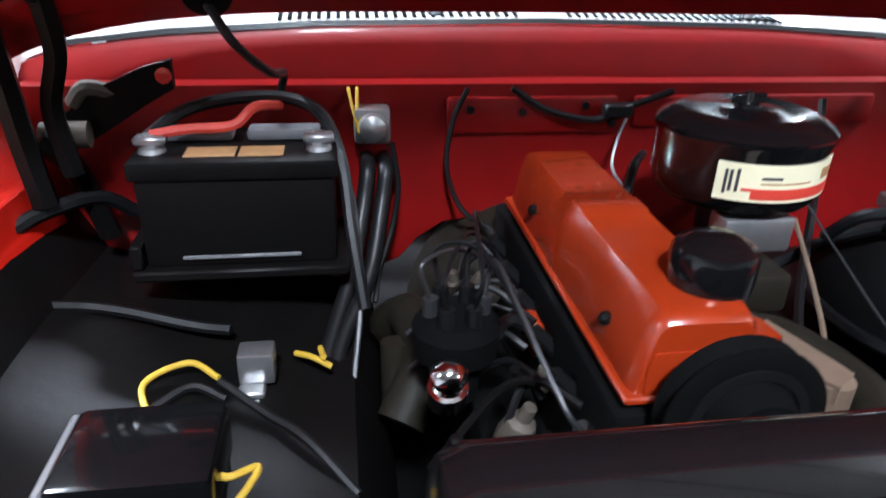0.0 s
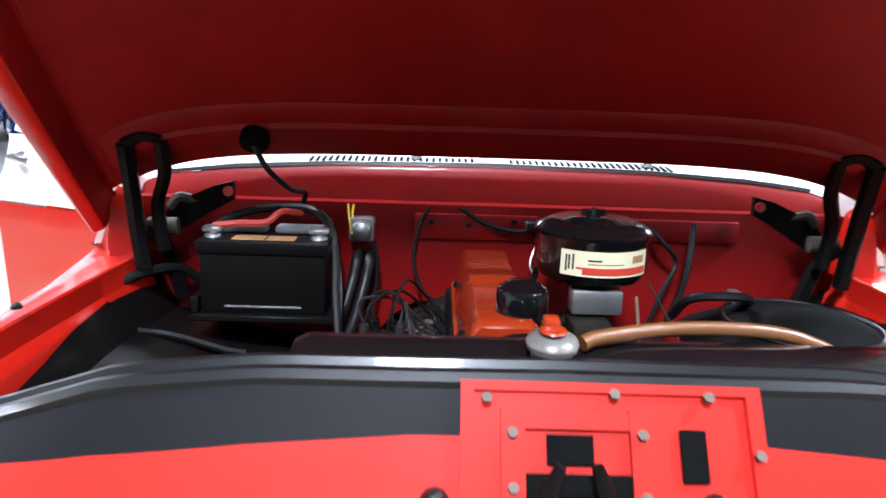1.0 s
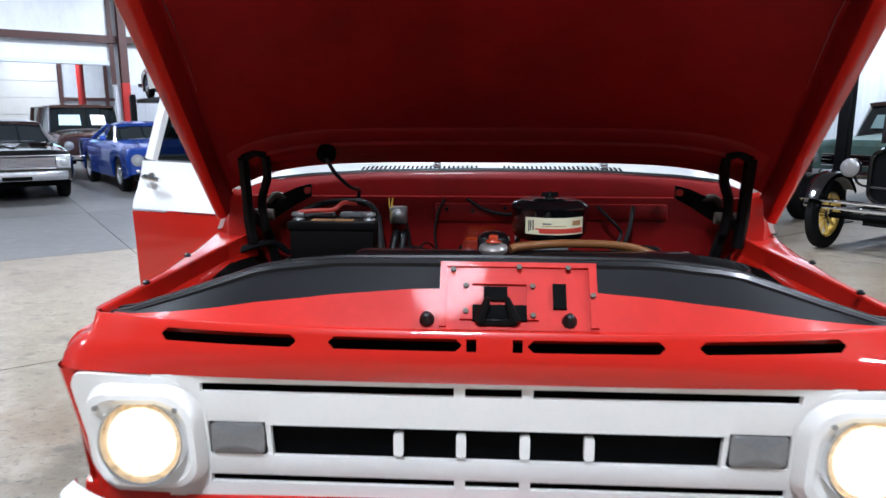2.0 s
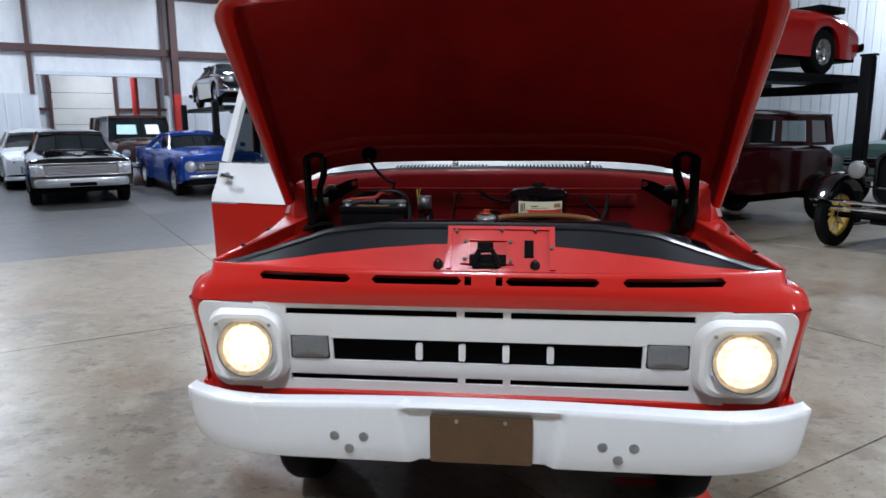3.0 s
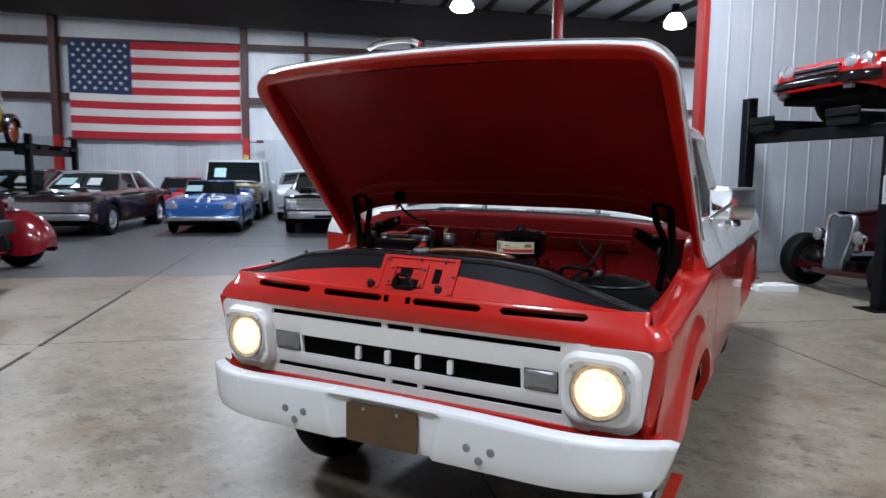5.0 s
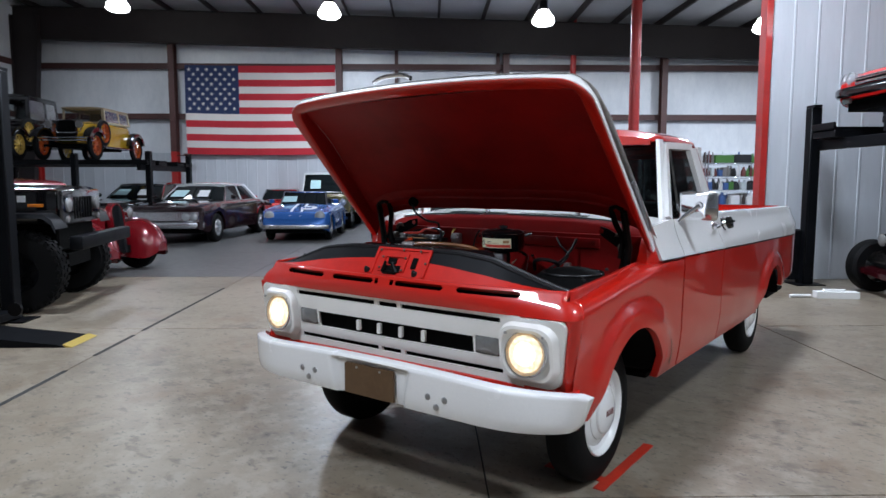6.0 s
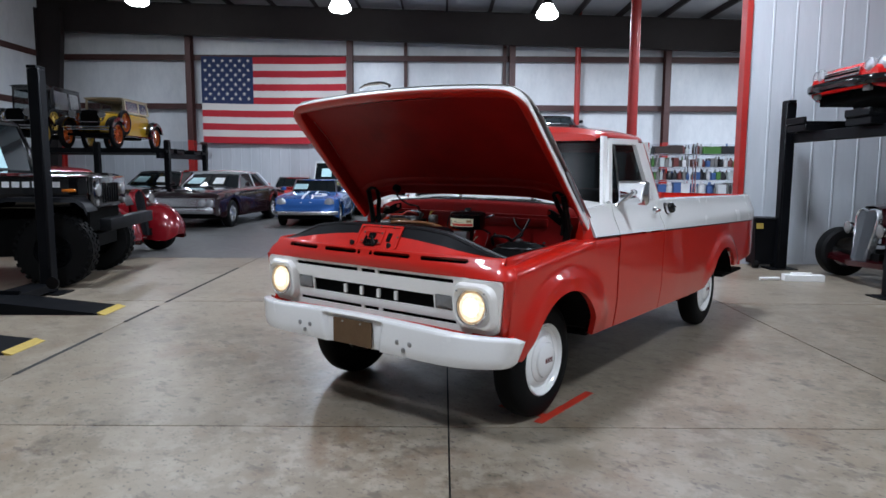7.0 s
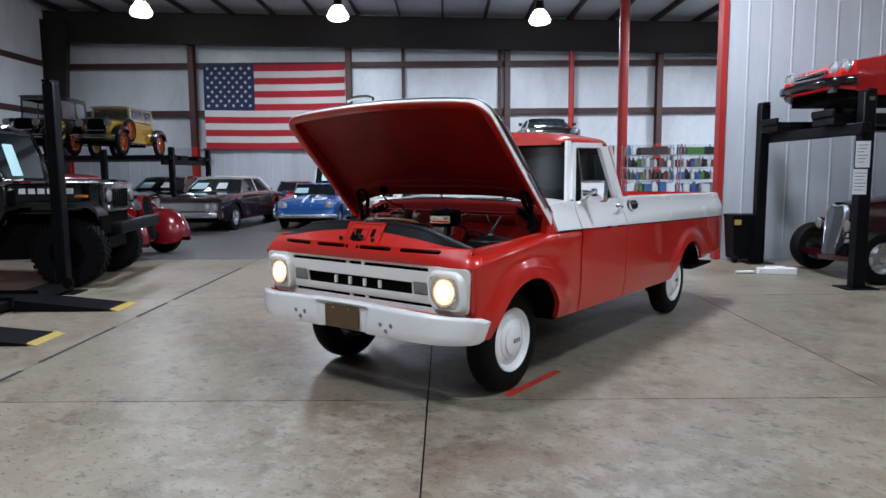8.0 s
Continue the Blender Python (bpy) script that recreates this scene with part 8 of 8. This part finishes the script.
# ---- black off-roader ----
jeep = thing("off_road_vehicle", "black open off-road vehicle on large knobby tyres", "off-road vehicle", hall(-3.92, 5.14, 0, 98))
bm = B()
for w, y0, y1, z0, z1 in ((0.60, 0.10, 1.25, 0.72, 1.12), (0.72, 1.20, 3.2, 0.58, 1.10)):
    box(bm, -w, w, y0, y1, z0, z1, 0.03, 3)
part("tub", bm, CARBLACK, jeep)
bm = B()
loft(bm, [[(x * k, y, z + 0.03 * (1 - (x / 0.6) ** 2)) for x in (-0.60, -0.4, -0.2, 0, 0.2, 0.4, 0.60)] for y, z, k in ((0.08, 1.10, 0.95), (0.12, 1.135, 1.0), (1.25, 1.165, 1.05))])
part("hood", bm, CARBLACK, jeep)
bm = B()
box(bm, -0.62, 0.62, 0.04, 0.10, 0.72, 1.12, 0.03, 2)
gr = part("grille_panel", bm, CARBLACK, jeep)
for k in range(7):
    bm = B()
    x = -0.27 + 0.09 * k
    box(bm, x - 0.022, x + 0.022, 0.030, 0.045, 0.78, 1.04, 0.008, 1)
    part("grille_slot", bm, VOID, gr)
for sd in (-1, 1):
    bm = B()
    lathe(bm, (sd * 0.46, 0.06, 0.95), (0, -1, 0), [(0, 0.082), (0.04, 0.082), (0.045, 0.07), (0.056, 0.04), (0.058, 0.002)], 20)
    part("headlamp", bm, LENS, jeep)
    bm = B()
    lathe(bm, (sd * 0.50, 0.06, 0.79), (0, -1, 0), [(0, 0.04), (0.035, 0.04), (0.045, 0.025), (0.046, 0.002)], 14)
    part("marker_lamp", bm, LENS, jeep)
    bm = B()
    loft(bm, [[(sd * 0.55, y, z), (sd * 0.90, y, z), (sd * 0.92, y, z - 0.05)] for y, z in ((0.02, 0.70), (0.06, 0.80), (0.15, 0.865), (0.90, 0.875), (1.10, 0.83), (1.30, 0.52))])
    part("front_fender", bm, LIFT, jeep)
    bm = B()
    loft(bm, [[(sd * 0.70, y, z), (sd * 0.90, y, z), (sd * 0.92, y, z - 0.05)] for y, z in ((2.0, 0.66), (2.15, 0.90), (2.3, 0.97), (2.9, 0.97), (3.1, 0.85))])
    part("rear_flare", bm, INTERIOR, jeep)
    for y in (0.45, 2.60):
        w = tyre_wheel(jeep, (sd * 0.86, y, 0.45), 0.44, 0.28, sd, LIFT, "alloy", None, 0.22)
        bm = B()
        for k in range(32):
            for row in range(3):
                turn = Matrix.Rotation(2 * math.pi * (k + 0.5 * (row % 2)) / 32, 4, "X")
                x0 = sd * 0.86 - sd * (0.26 - 0.085 * row)
                box(bm, min(x0, x0 + sd * 0.07), max(x0, x0 + sd * 0.07), -0.026, 0.026, 0.428, 0.450, 0, 1, Matrix.Translation((0, y, 0.45)) @ turn)
            turn = Matrix.Rotation(2 * math.pi * k / 32, 4, "X")
            box(bm, min(sd * 0.855, sd * 0.872), max(sd * 0.855, sd * 0.866), -0.018, 0.018, 0.40, 0.438, 0, 1, Matrix.Translation((0, y, 0.45)) @ turn)
        part("tyre_tread", bm, RUBBER, w, "chunky off-road tread blocks")
    bm = B()
    for k in range(6):
        box(bm, sd * 0.622 - 0.006, sd * 0.622 + 0.006, 0.42 + 0.115 * k, 0.50 + 0.115 * k, 0.985, 1.055)
    part("side_bars", bm, PAPER, jeep, "plain pale bars on the hood side")
    bm = B()
    box(bm, sd * 0.62 - 0.01, sd * 0.62 + 0.01, 0.24, 0.40, 0.93, 0.965, 0.004, 1)
    part("amber_marker", bm, AMBERLENS, jeep)
bm = B()
box(bm, -0.88, 0.88, -0.24, -0.10, 0.47, 0.62, 0.02, 2)
part("front_bumper", bm, LIFT, jeep)
bm = B()
tube(bm, [(-0.66, 1.24, 1.15), (-0.64, 1.42, 1.80), (0.64, 1.42, 1.80), (0.66, 1.24, 1.15)], 0.030, 8, 2)
part("windshield_frame", bm, CARBLACK, jeep)
bm = B()
loft(bm, [[(-0.64, 1.25, 1.16), (0.64, 1.25, 1.16)], [(-0.62, 1.41, 1.78), (0.62, 1.41, 1.78)]])
part("windshield", bm, WINDOW, jeep)
bm = B()
loft(bm, [[(-0.35, 1.255, 1.22), (-0.05, 1.255, 1.22)], [(-0.33, 1.372, 1.64), (-0.05, 1.372, 1.64)]])
part("window_sheet", bm, STICKER, jeep)
bm = B()
tube(bm, [(-0.62, 2.1, 1.1), (-0.60, 2.12, 1.78), (0.60, 2.12, 1.78), (0.62, 2.1, 1.1)], 0.035, 8, 3)
part("roll_bar", bm, CARBLACK, jeep)
bm = B()
loft(bm, [[(x, y, 1.80 + dz + 0.02 * (1 - (x / 0.66) ** 2)) for x in (-0.66, -0.4, 0, 0.4, 0.66)] + [(x, y, 1.78 + dz) for x in (0.66, -0.66)] for y, dz in ((1.40, 0.0), (1.6, 0.015), (3.0, 0.01), (3.15, -0.02))], close=True, cap=True)
part("cloth_top", bm, INTERIOR, jeep, "black cloth top")
for x in (-0.36, 0.36):
    bm = B()
    box(bm, x - 0.24, x + 0.24, 1.85, 2.0, 0.9, 1.45, 0.05, 2)
    part("seat", bm, INTERIOR, jeep)
bm = B()
box(bm, -0.35, 0.35, 0.1, 3.1, 0.45, 0.60)
box(bm, -0.62, 0.62, 0.75, 3.1, 0.36, 0.82)
for y in (0.45, 2.60):
    cyl(bm, (-0.7, y, 0.45), (0.7, y, 0.45), 0.05, 10)
part("chassis", bm, VOID, jeep)
bm = B()
box(bm, -0.56, 0.56, 0.12, 2.9, 0.42, 0.92, 0.02, 1)
part("inner_fender", bm, VOID, jeep)
for o in list(jeep.children_recursive):        # the body rides high on its springs
    if o.parent == jeep and o.name.split(".")[0] not in ("wheel",):
        o.location.z += 0.22 if o.name.split(".")[0] != "chassis" else 0.0


# ---- lifts ----
def lift_post(parent, u, v, h, w=0.15):
    bm = B()
    box(bm, u - w / 2, u + w / 2, v - w / 2, v + w / 2, 0.012, h, 0.012, 1)
    box(bm, u - w * 0.35, u + w * 0.35, v - w * 0.56, v + w * 0.56, 0.3, h - 0.1)
    post = part("post", bm, LIFT, parent)
    bm = B()
    box(bm, u - 0.2, u + 0.2, v - 0.16, v + 0.16, 0.0, 0.014)
    part("base_plate", bm, LIFT, post)
    bm = B()
    box(bm, u - 0.05, u + 0.05, v - w * 0.7, v + w * 0.7, h, h + 0.03)
    part("post_cap", bm, LIFT, post)
    return post


def runway(parent, u0, u1, v, z, w=0.5):
    bm = B()
    box(bm, u0, u1, v - w / 2, v + w / 2, z - 0.10, z - 0.012, 0.008, 1)
    box(bm, u0, u1, v - w / 2, v - w / 2 + 0.03, z - 0.012, z + 0.03)
    box(bm, u0, u1, v + w / 2 - 0.03, v + w / 2, z - 0.012, z + 0.03)
    return part("runway", bm, LIFT, parent)


right = thing("car_lift", "black four-post car lift holding a red convertible", "car lift", HALL)
for u, v, h in ((5.47, 6.20, 2.44), (5.62, 3.88, 2.36), (9.1, 3.72, 2.36), (9.1, 6.20, 2.36)):
    lift_post(right, u, v, h)
for v in (4.33, 5.75):
    runway(right, 5.35, 9.6, v, RUN_Z)
for u in (5.55, 9.1):
    bm = B()
    box(bm, u - 0.06, u + 0.06, 3.75, 6.33, RUN_Z - 0.24, RUN_Z - 0.10, 0.01, 1)
    part("cross_beam", bm, LIFT, right)
for u0, v in ((5.35, 4.33), (5.35, 5.75)):
    bm = B()
    box(bm, u0 - 0.02, u0 + 0.02, v - 0.25, v + 0.25, RUN_Z, RUN_Z + 0.09, 0.01, 1)
    part("wheel_stop", bm, LIFT, right)
for k, (z0, z1) in enumerate(((1.47, 1.78), (1.15, 1.45))):
    bm = B()
    box(bm, 5.47 - 0.02 * k, 5.64 - 0.02 * k, 3.79, 3.795, z0, z1)
    sh = part("notice_sheet", bm, PAPER, right, "printed white notice sheet")
    bm = B()
    for j in range(6):
        box(bm, 5.49 - 0.02 * k, 5.61 - 0.02 * (j % 3), 3.787, 3.789, z1 - 0.05 - 0.04 * j, z1 - 0.042 - 0.04 * j)
    part("notice_lines", bm, GREY_PLASTIC, sh)
bm = B()
for j in range(4):
    box(bm, 5.60, 5.66, 3.80, 3.803, 1.98 + 0.09 * j, 2.03 + 0.09 * j, 0.004, 1)
part("post_decal", bm, GREY_PLASTIC, right, "plain pale decal shapes")
bm = B()
box(bm, 9.06, 9.14, 3.640, 3.644, 1.35, 1.75)
part("post_decal", bm, YEDGE, right, "yellow warning decal")

left = thing("car_lift", "black four-post lift lowered to the floor with empty runways", "car lift", HALL)
for u, v in ((-4.12, 3.90), (-8.0, 3.90), (-8.0, 1.0)):
    lift_post(left, u, v, 2.54, 0.14)
for v in (2.95, 1.50):
    runway(left, -8.2, -4.0, v, 0.13, 0.48)
    bm = B()
    prism(bm, [(-4.0, 0.0), (-4.0, 0.125), (-3.02, 0.022), (-2.96, 0.004), (-2.96, 0.0)], "y", v - 0.225, v + 0.225)
    rp = part("ramp", bm, LIFT, left)
    bm = B()
    prism(bm, [(-2.98, 0.023), (-2.98, 0.028), (-2.93, 0.012), (-2.90, 0.004), (-2.90, 0.0), (-2.96, 0.0), (-2.96, 0.008)], "y", v - 0.225, v + 0.225)
    part("ramp_edge", bm, YEDGE, rp, "worn yellow ramp edge")
bm = B()
box(bm, -4.34, -4.04, 1.0, 3.90, 0.03, 0.12, 0.01, 1)
part("cross_beam", bm, LIFT, left)
bm = B()
lathe(bm, (-3.94, 3.68, 0.16), (0, -1, 0), [(0, 0.07), (0.03, 0.07), (0.035, 0.04), (0.036, 0.002)], 14)
part("pulley_cover", bm, DUSTY, left)

far = thing("car_lift", "black four-post lift carrying two antique cars", "car lift", HALL)
for u, v in ((-7.25, 15.2), (-8.9, 14.6), (-12.6, 15.2), (-7.25, 18.2), (-12.6, 18.2)):
    lift_post(far, u, v, 2.12 if u < -8 else 2.2)
for v in (15.25, 16.05, 17.4, 18.1):
    runway(far, -12.8, -7.2, v, Z_UP, 0.55)
for u in (-7.4, -12.7):
    bm = B()
    box(bm, u, u + 0.1, 14.8, 18.4, Z_UP - 0.25, Z_UP - 0.1)
    part("cross_beam", bm, LIFT, far)
lift4 = thing("car_lift", "dark lift raising a vintage car by the rear wall", "car lift", HALL)
for u, v in ((2.72, 15.2), (4.75, 15.2), (2.72, 19.0), (4.75, 19.0)):
    lift_post(lift4, u, v, 2.05)
for u in (3.12, 4.32):
    bm = B()
    box(bm, u - 0.25, u + 0.25, 14.9, 19.3, 1.86, 1.965, 0.008, 1)
    part("runway", bm, LIFT, lift4)

# ---- shelves with goods ----
def rack(u0, v, w, seed):
    r = random.Random(seed)
    sh = thing("storage_rack", "chrome wire storage rack filled with boxes and bottles", "storage rack", hall(u0, v), "storage racks")
    for x in (0, w):
        for y in (0, 0.42):
            bm = B()
            cyl(bm, (x, y, 0), (x, y, 1.95), 0.013, 8)
            part("rack_post", bm, CHROME, sh)
    for z in (0.30, 0.75, 1.02, 1.28, 1.52, 1.76):
        bm = B()
        for k in range(9):
            y = 0.42 * k / 8
            cyl(bm, (0, y, z), (w, y, z), 0.005, 5)
        for x in (0, w):
            cyl(bm, (x, 0, z), (x, 0.42, z), 0.006, 5)
        cyl(bm, (0, 0, z - 0.03), (w, 0, z - 0.03), 0.005, 5)
        part("wire_shelf", bm, CHROME, sh)
    for z, kinds in ((0.75, "jug"), (1.02, "jugbox"), (1.28, "mixed"), (1.52, "mixed"), (1.76, "top")):
        for row in (0.02, 0.22):
            x = 0.02
            while x < w - 0.06:
                pick = r.random()
                if kinds == "jug" or (kinds == "jugbox" and pick < 0.6):
                    ww, h, mat = r.uniform(0.13, 0.17), r.uniform(0.20, 0.26), GOODS[r.choice((0, 0, 0, 2, 2, 6))]
                elif kinds == "top" and pick < 0.3:
                    ww, h, mat = r.uniform(0.22, 0.34), r.uniform(0.14, 0.20), GOODS[r.choice((1, 4, 7))]
                else:
                    ww, h, mat = r.uniform(0.05, 0.10), r.uniform(0.13, 0.21), GOODS[r.choice((0, 1, 1, 3, 3, 5, 6, 7, 7, 2, 4))]
                ww = min(ww, w - 0.02 - x)
                bm = B()
                if kinds == "jug" or (ww < 0.18 and pick > 0.35):
                    lathe(bm, (ww / 2, 0.08, 0), (0, 0, 1), [(0, ww * 0.44), (0.01, ww * 0.47), (h * 0.62, ww * 0.47), (h * 0.80, ww * 0.22), (h, ww * 0.20), (h + 0.001, 0.002)], 12)
                    nm, lab, cat = "bottle", "plastic fluid bottle on the wire rack", "bottle"
                else:
                    box(bm, 0, ww, 0.0, 0.16, 0, h * 0.8, 0.004, 1)
                    nm, lab, cat = "goods_box", "small product carton on the wire rack", "box"
                solid(nm, bm, mat, lab, cat, hall(u0 + x, v + row + r.uniform(0.0, 0.02), z + 0.006), "goods on the racks")
                x += ww + r.uniform(0.001, 0.008)

GOODS = [material(n, c, 0.45, grain=0.2, scale=30) for n, c in (("white_plastic", (0.7, 0.7, 0.7)), ("black_plastic_goods", (0.02, 0.02, 0.022)), ("blue_plastic", (0.05, 0.11, 0.28)), ("grey_carton", (0.2, 0.19, 0.18)), ("green_carton", (0.07, 0.20, 0.04)), ("red_goods", (0.16, 0.04, 0.035)), ("pale_plastic", (0.5, 0.55, 0.55)), ("dark_carton", (0.05, 0.035, 0.03)))]
rack(4.12, 8.9, 0.98, 4)
rack(5.15, 8.9, 0.98, 9)

# ---- small things by the partition ----
bin_ob = thing("tool_cart", "black plastic wheeled tool cart by the lift post", "cart", hall(5.08, 6.22))
bm = B()
loft(bm, [[(x, y, z) for x, y in ((a, a2), (0.40 - a, a2), (0.40 - a, 0.36 - a2), (a, 0.36 - a2))] for z, a, a2 in ((0.06, 0.04, 0.03), (0.70, 0.0, 0.0), (0.74, -0.01, -0.01), (0.76, 0.0, 0.0))], close=True, cap=True)
part("cart_body", bm, LIFT, bin_ob)
for x in (0.06, 0.34):
    bm = B()
    cyl(bm, (x - 0.03, 0.05, 0.06), (x + 0.03, 0.05, 0.06), 0.06, 14)
    part("cart_wheel", bm, RUBBER, bin_ob)
bm = B()
box(bm, 0.02, 0.12, -0.018, -0.002, 0.60, 0.68)
part("yellow_sticker", bm, YEDGE, bin_ob)
carton = thing("long_carton", "long white carton lying on the floor by the lift", "box", hall(4.98, 5.10, 0, -8))
bm = B()
box(bm, 0, 0.50, -0.06, 0.08, 0, 0.085, 0.004, 1)
part("carton_body", bm, BOXWHITE, carton)
bm = B()
box(bm, 0.10, 0.36, 0.0, 0.05, 0.086, 0.110, 0.004, 1)
part("carton_lid", bm, BOXWHITE, carton)
roll = B()
cyl(roll, (0, 0, 0.022), (0.26, 0, 0.022), 0.022, 10)
solid("paper_roll", roll, BOXWHITE, "short white paper roll on the floor", "roll", hall(4.68, 5.13, 0, 0))
# work bracket lamps on the columns
for u in (-8.53, -2.87):
    bm = B()
    box(bm, 0.10, 0.42, -0.16, -0.12, 0.0, 0.03)
    box(bm, 0.34, 0.56, -0.22, -0.06, -0.01, 0.08, 0.02, 2)
    solid("wall_bracket", bm, STEELRED, "rusty red steel bracket on a wall column", "bracket", hall(u, V_BACK - 0.35, 2.30), kind="structure")
